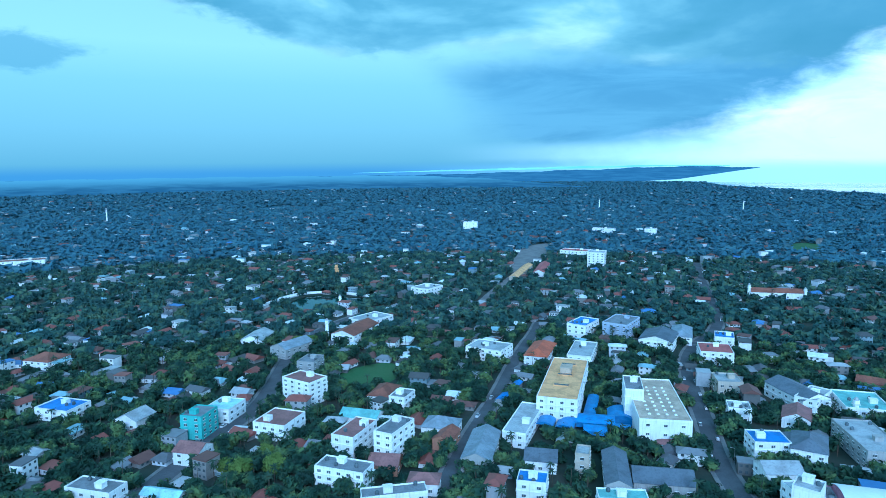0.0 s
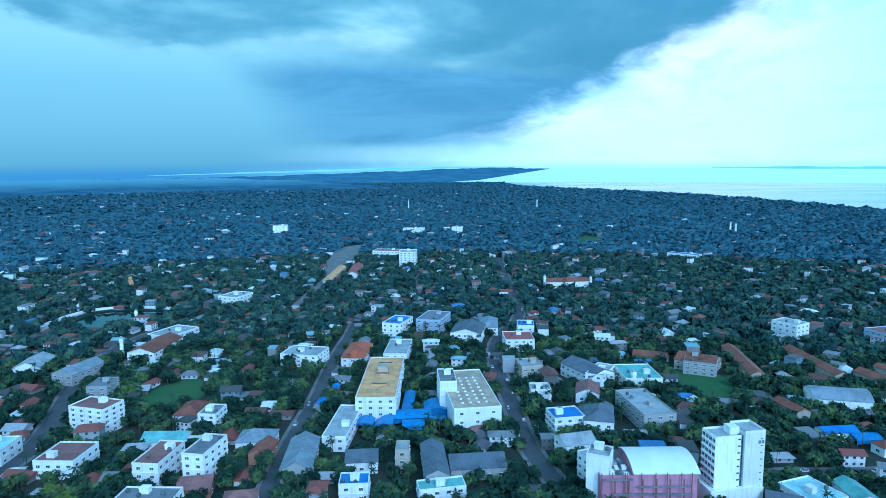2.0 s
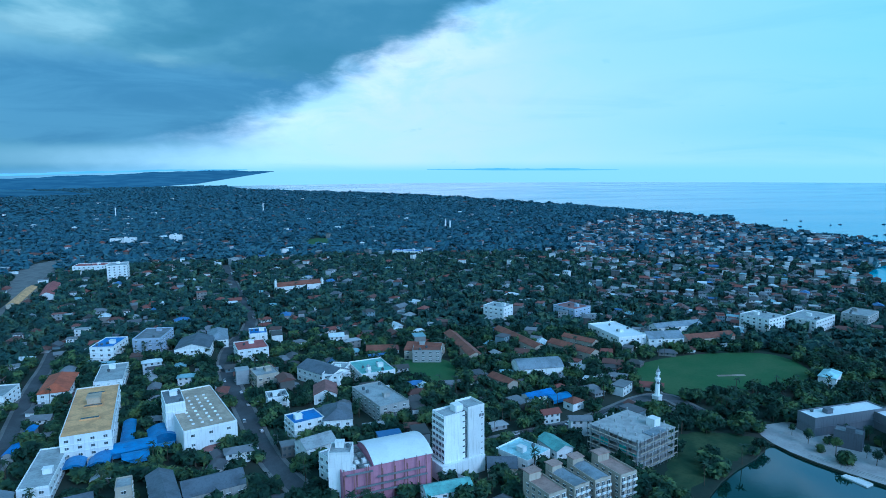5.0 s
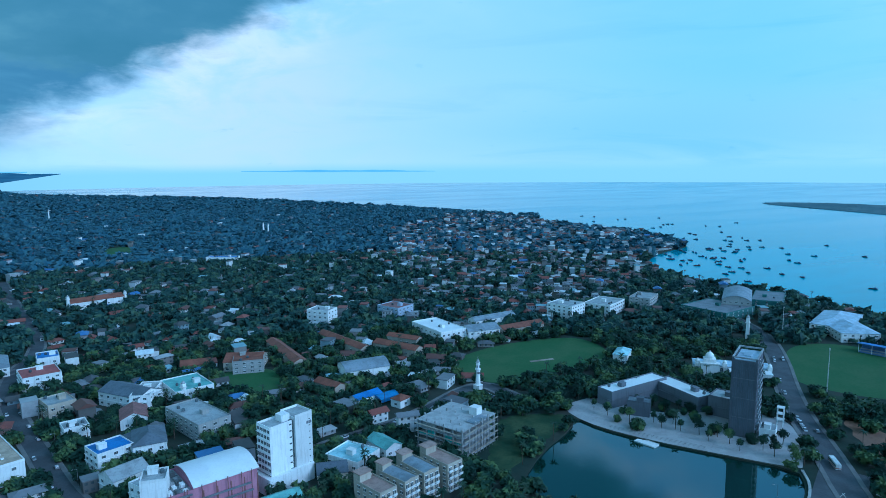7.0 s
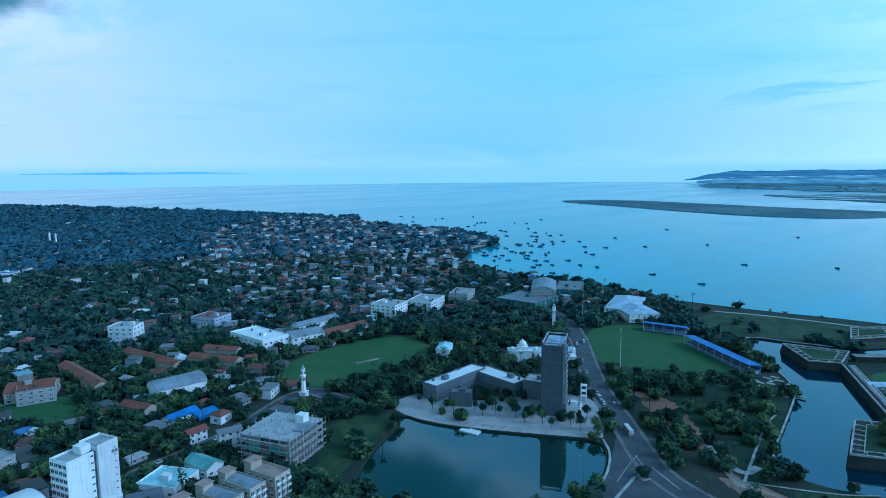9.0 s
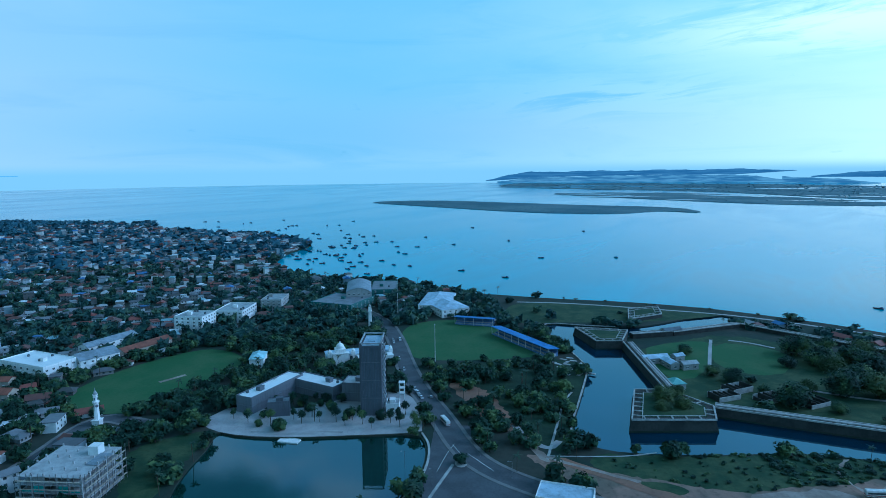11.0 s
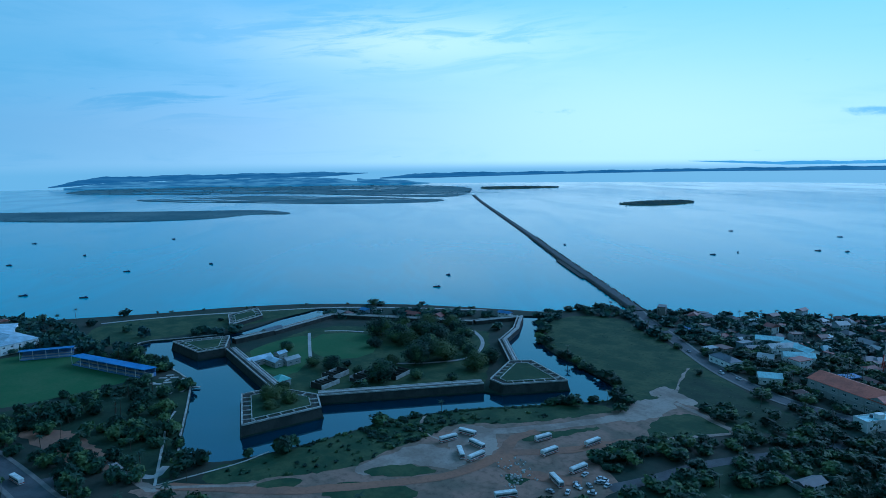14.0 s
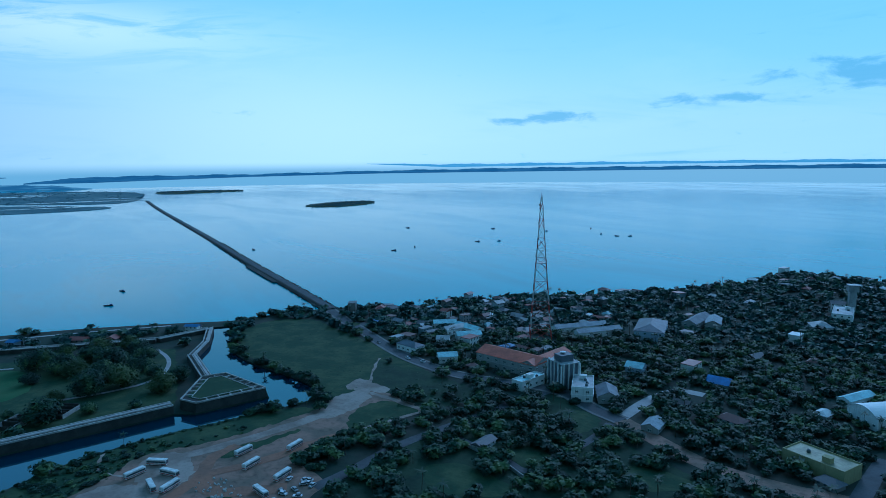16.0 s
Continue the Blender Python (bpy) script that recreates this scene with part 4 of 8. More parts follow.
def roof_mesh(kind, w, d, mat, wall):
    """Roof over a w by d plan, its eaves at z = 0, ridge along the longer side."""
    turn = d > w
    if turn:
        w, d = d, w
    o = 0.5
    a, b = w / 2 + o, d / 2 + o
    s = Shape()
    if kind == "gable":
        r = min(d * 0.24, 3.8)
        v = [(-a, -b, -0.1), (a, -b, -0.1), (a, 0, r), (-a, 0, r), (a, b, -0.1), (-a, b, -0.1)]
        v += [(x, y, z + 0.18) for x, y, z in v]
        s.add(v, [(6, 7, 8, 9), (9, 8, 10, 11), (0, 3, 2, 1), (3, 5, 4, 2), (0, 1, 7, 6), (5, 11, 10, 4), (0, 6, 9, 3), (3, 9, 11, 5), (1, 2, 8, 7), (2, 4, 10, 8)])
        for x in (-w / 2, w / 2):
            s.add([(x, -d / 2, 0), (x, d / 2, 0), (x, 0, r * 0.97)], [(0, 1, 2)], 1)
    elif kind == "hip":
        r, k = min(d * 0.26, 4.2), w / 2 - d * 0.45
        v = [(-a, -b, -0.1), (a, -b, -0.1), (a, b, -0.1), (-a, b, -0.1), (-k, 0, r), (k, 0, r), (-a, -b, 0.1), (a, -b, 0.1), (a, b, 0.1), (-a, b, 0.1)]
        s.add(v, [(0, 1, 7, 6), (1, 2, 8, 7), (2, 3, 9, 8), (3, 0, 6, 9), (6, 7, 5, 4), (8, 9, 4, 5), (7, 8, 5), (9, 6, 4), (3, 2, 1, 0)])
        s.box(-k, -0.15, r - 0.05, k, 0.15, r + 0.12)
    elif kind == "vault":
        n, r = 12, min(d * 0.20, 4.5)
        prof = [(-b + 2 * b * k / n, r * (1 - (2 * k / n - 1) ** 2)) for k in range(n + 1)]
        v = [(x, y, z) for x in (-a, a) for y, z in prof] + [(x, y, z - 0.25) for x in (-a, a) for y, z in prof]
        q = n + 1
        s.add(v, [(k, q + k, q + k + 1, k + 1) for k in range(n)] + [(2 * q + k + 1, 3 * q + k + 1, 3 * q + k, 2 * q + k) for k in range(n)] + [(k + 1, 2 * q + k + 1, 2 * q + k, k) for k in range(n)] + [(q + k, 3 * q + k, 3 * q + k + 1, q + k + 1) for k in range(n)])
        for x in (-w / 2 + 0.1, w / 2 - 0.1):
            s.add([(x, y * 0.98, z - 0.3) for y, z in prof], [tuple(range(q))], 1)
    else:
        s.box(-w / 2 + 0.3, -d / 2 + 0.3, -0.4, w / 2 - 0.3, d / 2 - 0.3, 0.02)
    if turn:
        s.v = [(-y, x, z) for x, y, z in s.v]
    return s.mesh("roof", mat, wall)


TANK = None


def tank_mesh():
    global TANK
    if TANK is None:
        TANK = Shape().turned([(0.9, 0), (0.95, 0.2), (0.95, 1.3), (0.6, 1.7), (0.3, 1.8)], 10).mesh("water_tank", "glass")
    return TANK


ROOFS = {"blue": "blueroof", "grey": "greyroof"}
BUSY = random.Random(5)


def building(name, x, y, w, d, h, yaw, wall, kind, roof, floors, label, category, windows=True, ledges=True, bay=5.0, sides=(0, 1, 2, 3), head=True):
    base = thing(name, pose(x, y, 0, 0, 0, yaw), label, category)
    roof = ROOFS.get(roof, roof)
    a, b = w / 2, d / 2
    s = Shape().box(-a, -b, 0, a, b, h - (0.4 if kind == "flat" else 0.0))
    part("wall", s.mesh("wall", wall), base)
    part("roof", roof_mesh(kind, w, d, roof, wall), base, Matrix.Translation((0, 0, h)))
    if kind == "flat":
        p = Shape()
        for q in ((-a, -b, a, -b + 0.3), (-a, b - 0.3, a, b), (-a, -b + 0.3, -a + 0.3, b - 0.3), (a - 0.3, -b + 0.3, a, b - 0.3)):
            p.box(q[0], q[1], h - 0.4, q[2], q[3], h + 0.7)
        part("parapet", p.mesh("parapet", wall), base)
        if min(w, d) > 7 and head:
            sx, sy = BUSY.uniform(-a * 0.5, a * 0.5), BUSY.uniform(-b * 0.5, b * 0.5)
            part("stair_head", Shape().box(-2, -1.6, 0, 2, 1.6, 2.5).box(-2.2, -1.8, 2.5, 2.2, 1.8, 2.7).mesh("stair_head", wall), base, Matrix.Translation((sx, sy, h)))
            for k in range(BUSY.randint(1, 3)):
                part("water_tank", tank_mesh(), base, Matrix.Translation((BUSY.uniform(-a * 0.8, a * 0.8), BUSY.uniform(-b * 0.8, b * 0.8), h)))
    fh = h / floors
    if ledges and floors > 1:
        for k in range(1, floors):
            part("ledge", Shape().box(-a - 0.35, -b - 0.35, k * fh - 0.1, a + 0.35, b + 0.35, k * fh + 0.1, 0, True).mesh("ledge", wall), base)
    if windows:
        wh = min(1.4, fh * 0.42)
        for side, (length, off) in enumerate(((w, b), (d, a), (w, b), (d, a))):
            if side not in sides:
                continue
            n = max(1, min(7, int(length / bay)))
            ww = min(1.8, length / n * 0.42)
            me = window_mesh(ww, wh)
            for f in range(floors):
                for k in range(n):
                    along = (k + 0.5) / n * length - length / 2
                    part("window", me, base, pose(0, 0, 0, 0, 0, 90 * side) @ Matrix.Translation((along, -off, f * fh + fh * 0.32)))
    stamp(box_at(x, y, w, d, yaw, 1.5), 0.0, 0.0)
    stamp(box_at(x, y, w, d, yaw, 5), None, 0.0)
    return base


building("office_block", 75.3, 388.8, 23.4, 77.9, 15.5, -17, "white", "flat", "ochre", 4, "long white office block with a flat ochre roof", "building", head=False)
building("shopping_mall", 120.7, 352.3, 27.0, 65.4, 15, -9, "white", "flat", "beige", 3, "large white shopping mall with beige roof and skylights", "building", sides=(0, 1), bay=9.0, ledges=False, head=False)
building("stair_tower", 110.3, 361.5, 10.2, 24.1, 21, -12, "white", "flat", "grey", 5, "white windowless stair block beside the mall", "building", windows=False)
building("apartment_block", -90.0, 394.7, 24.0, 16.0, 15.0, -33, "white", "flat", "maroon", 5, "white five-storey block with maroon roof terrace", "building")
building("shop_building", -138.6, 343.7, 13.1, 16.4, 13, -12, "teal", "flat", "grey", 4, "turquoise glazed shop building on a street corner", "building")
building("shop_house", -132.2, 367.9, 16.1, 18.2, 8, -14, "white", "flat", "cyan", 2, "white shop house with pale cyan metal roof", "building")
building("shop_house", -93.6, 344.1, 20.2, 21.7, 9, -19, "white", "flat", "maroon", 2, "white shop house with maroon terrace roof", "building")
building("apartment_house", -48.1, 322.1, 13.0, 25.0, 12, -23, "white", "flat", "maroon", 3, "white three-storey house with maroon roof terrace", "building")
building("apartment_house", -26.7, 317.6, 11.1, 22.7, 15, -27, "white", "flat", "grey", 4, "white four-storey house with blue side wall", "building")
building("town_house", -26.6, 377.5, 10.6, 15.3, 10, -22, "white", "flat", "grey", 3, "small white three-storey town house", "building")
building("office_building", -47.8, 284.0, 25.3, 11.7, 10, -19, "white", "flat", "grey", 3, "long white office building with ribbon balconies", "building")
building("courtyard_building", -22.8, 261.5, 28.5, 8.5, 9, 11, "white", "flat", "grey", 2, "white two-storey building with pale flat roof", "building")
building("clinic_building", 39.3, 273.5, 13.3, 10.8, 8.5, -14, "white", "flat", "blue", 2, "pale white two-storey building with tall windows", "building")
building("warehouse", 18.4, 311.2, 14.5, 35.4, 7, -13, "grey", "gable", "steel", 1, "grey metal-roofed warehouse along the street", "building")
building("assembly_hall", 44.0, 343.0, 12.9, 44.1, 8, -21, "white", "flat", "palegrey", 2, "pale hall with a flat light roof", "building")
building("market_shed", 41.7, 397.8, 4.5, 37.6, 4, -26, "grey", "gable", "blue", 1, "narrow shed with a bright blue roof", "building", windows=False)
building("hall", 73.6, 475.8, 17.3, 39.3, 8, -20, "white", "hip", "orange", 2, "white hall with orange tiled roof", "building")
building("school_building", 34.7, 483.6, 29.5, 23.6, 9, -29, "white", "flat", "palegrey", 3, "long white three-storey school building", "building")
building("store_building", 105.7, 475.5, 17.7, 40.6, 8, -20, "white", "flat", "palegrey", 2, "white store with a pale flat roof", "building")
building("office_building", 121.0, 544.6, 17.2, 29.5, 12, -36, "white", "flat", "blue", 3, "white building with a blue roof", "building")
building("office_building", 153.3, 540.9, 21.5, 34.4, 14, -34, "blue", "flat", "grey", 4, "blue and white four-storey office building", "building")
building("shop_building", 204.6, 469.3, 23.2, 25.6, 9.5, -16, "white", "flat", "red", 3, "white building with a red roof terrace at the road", "building")
building("guest_house", 184.4, 403.2, 15.4, 18.6, 9, -9, "cream", "flat", "palegrey", 2, "cream and pink guest house", "building")
building("shop_house", 171.6, 358.3, 12.5, 12.7, 8, -17, "white", "flat", "palegrey", 2, "small white shop house", "building")
building("shop_building", 164.4, 310.4, 17.6, 15.5, 10, -7, "white", "flat", "blue", 3, "white shop building with dark blue roof", "building")
building("house", 183.3, 310.5, 14.6, 18.6, 8, -6, "white", "hip", "slate", 2, "white house with slate-grey hipped roof", "house")
building("shop_building", 154.7, 280.8, 17.0, 14.0, 8.5, -3, "white", "gable", "palegrey", 2, "white shop building with pale sheet roof", "building")
building("shop_building", 153.2, 256.1, 16.0, 10.1, 12, 2, "white", "flat", "palegrey", 3, "white shop building with flat roof", "building")
building("railway_platform", 104.0, 849.0, 11.0, 108.0, 6, -18, "cream", "gable", "ochre", 1, "railway platform hall under an ochre roof", "building", sides=(), ledges=False)
building("railway_station", 135.0, 871.0, 14.0, 80.0, 6, -15, "white", "gable", "red", 1, "railway station with a red roof", "building", bay=10)
building("hospital_block", 222.0, 918.0, 24.0, 30.0, 21, -20, "white", "flat", "palegrey", 6, "tall white block beside the railway station", "building", ledges=False)
building("hospital_wing", 208.0, 1003.0, 42.0, 26.0, 12, -28, "white", "flat", "red", 3, "long white wing with red roof", "building")
building("school_building", -19.8, 716.3, 24.0, 29.0, 11, -36, "white", "flat", "palegrey", 3, "white school block by the temple tank", "building")
building("church", -77.7, 543.5, 21.7, 46.2, 8, -21, "white", "gable", "terracotta", 2, "white church with red tiled roof", "church")
building("temple_hall", -69.3, 588.8, 24.8, 34.2, 7, -39, "white", "flat", "palegrey", 2, "white hall with a flat pale roof", "building")
building("market_hall", -122.2, 496.2, 17.7, 29.9, 8, -33, "grey", "gable", "steel", 2, "market hall with grey sheet roof", "building")
building("house", -158.2, 525.4, 18.1, 28.1, 7, -7, "white", "gable", "palegrey", 2, "white house with pale roof", "house")
building("house_under_construction", -97.8, 449.8, 13.1, 18.2, 10, -13, "grey", "flat", "grey", 3, "grey concrete house under construction", "building")
building("villa", -302.7, 470.6, 23.2, 21.2, 6.5, -15, "white", "hip", "terracotta", 2, "white villa with verandas and red tiled roof", "house")
building("villa", -232.0, 371.3, 24.1, 18.2, 7, -16, "white", "flat", "blue", 2, "blue and white villa with terrace", "house")
building("workshop", -180.6, 355.9, 14.8, 15.2, 6, -17, "white", "gable", "palegrey", 1, "workshop with a white sheet roof", "building")
building("store_building", -157.4, 270.3, 24.3, 10.9, 8, -15, "white", "flat", "grey", 2, "white store building with grey flat roof", "building")
building("shed", -126.4, 268.7, 19.0, 7.4, 5, -13, "white", "gable", "cyan", 1, "shed with bright cyan sheet roof", "building")
building("row_house", -29.9, 299.2, 14.8, 13.8, 5, -8, "brick", "gable", "maroon", 1, "low row house with maroon roof", "house")
building("shed", -48.7, 355.4, 22.7, 13.1, 6, -16, "white", "gable", "tealroof", 1, "shed with a teal sheet roof", "building")
building("warehouse", 79.7, 282.9, 11.1, 34.4, 8, -11, "grey", "gable", "slate", 1, "warehouse with a grey sheet roof", "building")
building("market_building", 99.8, 278.4, 26.6, 16.7, 6, -11, "grey", "gable", "slate", 1, "low market building with slate-grey roofs", "building")
building("workshop", 47.4, 300.8, 15.5, 14.6, 6, -12, "white", "gable", "slate", 1, "workshop with slate-grey roof", "building")
building("water_tower_house", 66.3, 292.8, 6.6, 10.1, 12, -17, "cream", "flat", "palegrey", 3, "cream tower house with open round water tank", "building")
building("market_building", 76.3, 259.9, 21.2, 9.1, 7, -6, "white", "flat", "tealroof", 2, "building wrapped in pale green netting", "building")
building("row_house", -2.2, 341.4, 19.2, 16.0, 6, -15, "white", "hip", "steel", 1, "house with steel-grey hipped roof", "house")
building("house", -10.1, 278.3, 14.3, 10.6, 6, -7, "white", "hip", "maroon", 1, "house with dark red tiled roof", "house")
building("house", -38.9, 396.6, 15.3, 22.2, 5, -16, "white", "hip", "terracotta", 1, "house with a terracotta tiled roof", "house")
building("house", -54.0, 284.7, 12.3, 6.9, 6, -22, "brick", "hip", "terracotta", 1, "low house with a terracotta roof", "house")
building("shop_house", -129.3, 310.4, 14.5, 13.2, 7, -14, "white", "gable", "maroon", 2, "shop house with brown sheet roof", "building")
building("house", 0.5, 326.5, 9.6, 16.5, 6, -22, "brick", "gable", "terracotta", 1, "brick house with terracotta roof", "house")
building("school_building", 225.0, 500.4, 14.3, 18.9, 11, -22, "white", "flat", "blue", 2, "building with a blue roof by the junction", "building")
building("shop_house", 175.0, 507.7, 25.9, 34.6, 9, -28, "white", "gable", "slate", 2, "shop house with slate roof", "building")
building("house", 200.8, 527.0, 16.1, 35.6, 7, -21, "white", "hip", "steel", 2, "house with steel-grey hipped roof", "house")
building("temple", 245.4, 362.0, 24.3, 30.4, 9, -16, "white", "flat", "tealroof", 2, "white temple hall with pale green roof and small tower", "temple")
building("apartment_block", 216.3, 310.8, 19.2, 40.1, 10, -9, "grey", "flat", "palegrey", 3, "grey unfinished apartment block", "building")
building("school_building", 304.6, 372.0, 21.7, 20.9, 9, -42, "grey", "flat", "terracotta", 3, "three-storey school building with red roof at a playing field", "school")
building("office_building", 222.5, 371.1, 12.1, 26.8, 10, -48, "white", "flat", "palegrey", 3, "white three-storey office building", "building")
building("office_building", 217.9, 380.4, 19.2, 34.9, 9, 9, "white", "gable", "slate", 2, "white office building with slate roof", "building")
building("house", 201.3, 350.2, 14.5, 19.4, 6, -30, "white", "gable", "maroon", 1, "house with maroon roof", "house")
building("shop_house", 182.0, 304.0, 15.8, 23.3, 10, -30, "white", "hip", "slate", 2, "white shop house with dark hipped roof", "building")
PINK_HALL = (161.5, 233.5, -17)
building("stair_tower", 142.1, 235.5, 9.9, 11.1, 24, -40, "white", "flat", "palegrey", 1, "white windowless stair block of the pink hall", "building", windows=False)
building("house", 214.2, 205.2, 14.0, 12.4, 5, -43, "cream", "gable", "slate", 1, "house with slate roof by the hotel", "house")
building("courtyard_house", 232.2, 207.7, 20.5, 18.2, 5, -87, "white", "flat", "cyan", 1, "courtyard house with pale cyan roof", "house")
building("shed", 250.4, 201.9, 17.5, 10.3, 5, -105, "white", "gable", "tealroof", 1, "shed with pale green roof", "building")
building("shed", 177.4, 204.1, 21.6, 10.0, 6, -21, "white", "gable", "tealroof", 2, "shed with teal sheet roof", "building")
building("assembly_hall", 452.8, 301.4, 47.2, 25.5, 10, -113, "white", "flat", "whiteroof", 2, "large white hall with flat white roof and columns", "building")
building("office_building", 440.7, 427.9, 22.8, 17.9, 12, -77, "white", "flat", "palegrey", 3, "white office block among trees", "building")
building("office_building", 494.1, 379.9, 26.9, 23.4, 11, -93, "blue", "flat", "maroon", 3, "blue-grey office block with open floors", "building")
building("office_building", 580.2, 235.4, 27.6, 25.3, 13, -98, "white", "flat", "palegrey", 4, "white four-storey office building", "building")
building("office_building", 617.0, 209.2, 27.1, 37.3, 11, -94, "white", "flat", "palegrey", 3, "white three-storey office building", "building")
building("office_building", 654.5, 180.7, 21.1, 31.2, 13, -90, "grey", "flat", "palegrey", 4, "grey half-finished office building", "building")
building("government_building", 665.1, 111.2, 48.3, 49.7, 8, -112, "greenglass", "flat", "greyroof", 3, "green-netted government building under construction", "building", bay=8)
building("government_building", 741.2, 74.0, 29.3, 56.6, 8, -87, "greenglass", "flat", "greyroof", 3, "green-glazed government building under construction", "building", bay=8)
building("government_hall", 706.4, 99.6, 26.4, 59.6, 13, -83, "grey", "vault", "steel", 3, "building with a grey curved roof", "building")
building("resort_building", 663.4, 10.5, 30.6, 63.4, 8, -98, "white", "hip", "steelblue", 2, "white resort building with pale blue hipped roof", "building")
building("resort_building", 636.2, 1.2, 29.9, 45.2, 8, -66, "white", "hip", "steelblue", 2, "white resort wing with pale blue roof", "building")
building("school_hall", 464.5, 142.8, 10.3, 18.2, 8, -83, "white", "hip", "cyan", 1, "small white pavilion with pointed pale roof", "pavilion")
building("market_house", 470.6, 269.7, 29.1, 19.1, 8, -36, "white", "gable", "steel", 2, "long grey-roofed school building", "school")
building("bus_office", 265.5, -51.4, 24.4, 14.9, 5, -108, "white", "flat", "steelblue", 1, "low white building with pale blue roof beside the road", "building", head=False)
building("training_college", 164.3, -429.3, 52.3, 22.2, 9, 165, "grey", "gable", "orange", 2, "long two-storey building with orange tiled roof", "building")
building("training_college_wing", 141.2, -435.6, 46.2, 11.9, 9, -106, "grey", "gable", "orange", 2, "wing with orange tiled roof", "building")
building("house", 103.3, -395.0, 13.3, 24.6, 9, -167, "white", "flat", "palegrey", 2, "white two-storey house with terrace", "house")
building("annex", 140.8, -396.4, 23.9, 9.0, 6, -111, "white", "flat", "cyan", 1, "white annex with pale cyan roof", "building")
building("house", 87.8, -396.1, 13.0, 19.4, 4.5, -161, "grey", "gable", "slate", 1, "house with a grey sheet roof", "house")
building("house", 53.4, -360.3, 9.5, 13.8, 3.2, 171, "grey", "gable", "steel", 1, "house with a pale sheet roof", "house")
building("market_hall", -61.7, -425.3, 22.7, 24.5, 7, 125, "white", "vault", "whiteroof", 1, "hall with white curved roof", "building")
building("yellow_hall", -27.4, -345.2, 29.7, 15.5, 7, 148, "yellow", "flat", "yellowroof", 1, "yellow hall with shallow yellow roof", "building", windows=False)
building("school_building", 88.8, -565.8, 24.0, 44.0, 8, -176, "blue", "hip", "slate", 2, "school building with blue-grey roof", "school")
building("school_building", 56.4, -616.2, 13.0, 41.8, 6, 167, "grey", "gable", "slate", 2, "long school building with slate roof", "school")
building("school_building", 42.3, -616.3, 13.0, 27.6, 6, -178, "grey", "gable", "steel", 1, "school building with a steel-grey roof", "school")
building("university_building", -64.0, -694.6, 16.7, 39.6, 9, 173, "white", "flat", "palegrey", 3, "white building beside a square water tower", "building")
building("shed", 25.5, -452.2, 14.4, 13.0, 3.2, 168, "grey", "gable", "blue", 1, "shed under a bright blue roof", "building")
building("house", 81.9, -459.3, 12.1, 12.0, 4, 174, "blue", "gable", "cyan", 1, "house with pale cyan roof", "house")
building("shed", -43.8, -645.6, 16.8, 17.9, 4, -168, "white", "hip", "palegrey", 1, "shed with a white roof", "building")
building("house", -52.0, -453.1, 25.0, 8.4, 5, -127, "white", "gable", "cyan", 1, "house with pale cyan roof", "house")
building("school_building", 307.7, 378.8, 27.2, 23.2, 7, -53, "cream", "gable", "terracotta", 2, "red-roofed school building at the field", "school")
building("school_wing", 338.9, 369.7, 69.4, 10.0, 6, -115, "cream", "gable", "terracotta", 1, "long school wing with red tiled roof", "school")
building("school_wing", 385.4, 351.0, 65.4, 10.0, 6, -106, "cream", "gable", "terracotta", 1, "long school wing with red tiled roof", "school")
building("school_wing", 396.2, 303.0, 42.3, 11.0, 6, -91, "cream", "gable", "terracotta", 1, "long school wing with red tiled roof", "school")
building("school_wing", 419.1, 313.5, 29.7, 9.0, 6, -87, "cream", "gable", "terracotta", 1, "long school wing with red tiled roof", "school")
building("school_wing", 281.1, 402.3, 20.2, 12.0, 6, -39, "cream", "gable", "terracotta", 1, "school wing with red tiled roof", "school")
building("school_wing", 503.4, 247.2, 44.4, 12.0, 6, -26, "cream", "gable", "terracotta", 1, "long wing with red tiled roof", "school")
building("school_wing", 514.7, 282.2, 46.5, 12.0, 7, -24, "white", "gable", "steel", 2, "long wing with steel-grey roof", "school")
building("store_shed", 302.9, 289.7, 21.4, 9.0, 5, -97, "cream", "gable", "terracotta", 1, "shed with red tiled roof", "building")
building("sports_hall", 337.6, 289.4, 32.0, 20.0, 8, -30, "white", "vault", "steel", 1, "sports hall with grey curved roof", "building")
building("court_roof", 298.5, 254.8, 19.4, 9.0, 5, -12, "white", "gable", "blue", 1, "open court shelter with bright blue roof", "building", windows=False)
building("house", 306.3, 232.8, 9.6, 8.0, 5, -4, "white", "hip", "terracotta", 1, "small house with red roof", "house")
building("school_wing", 263.1, -510.8, 20.5, 10.0, 5, -149, "white", "gable", "cyan", 1, "long wing with pale green roof", "building")
building("school_wing", 246.2, -498.6, 25.2, 10.0, 5, -117, "white", "gable", "palegrey", 1, "long wing with pale roof", "building")
building("school_wing", 235.8, -505.1, 29.1, 10.0, 5, 157, "white", "gable", "cyan", 1, "long wing with pale green roof", "building")
building("school_wing", 226.4, -483.6, 21.0, 10.0, 5, -142, "white", "gable", "cyan", 1, "long wing with pale green roof", "building")
building("school_wing", 239.5, -461.7, 10.4, 10.0, 5, -159, "white", "gable", "palegrey", 1, "wing with pale roof", "building")
building("house", 255.1, -434.2, 21.7, 11.0, 5, 163, "white", "hip", "slate", 1, "house with slate roof", "house")
building("house", 215.1, -421.0, 14.5, 10.0, 5, -143, "white", "gable", "cyan", 1, "house with pale roof", "house")
building("school_wing", 148.5, -551.9, 50.7, 10.0, 5, -136, "white", "gable", "steel", 1, "long wing with grey roof", "building")
building("school_wing", 130.0, -543.3, 42.6, 10.0, 5, -134, "white", "gable", "steel", 1, "long wing with grey roof", "building")

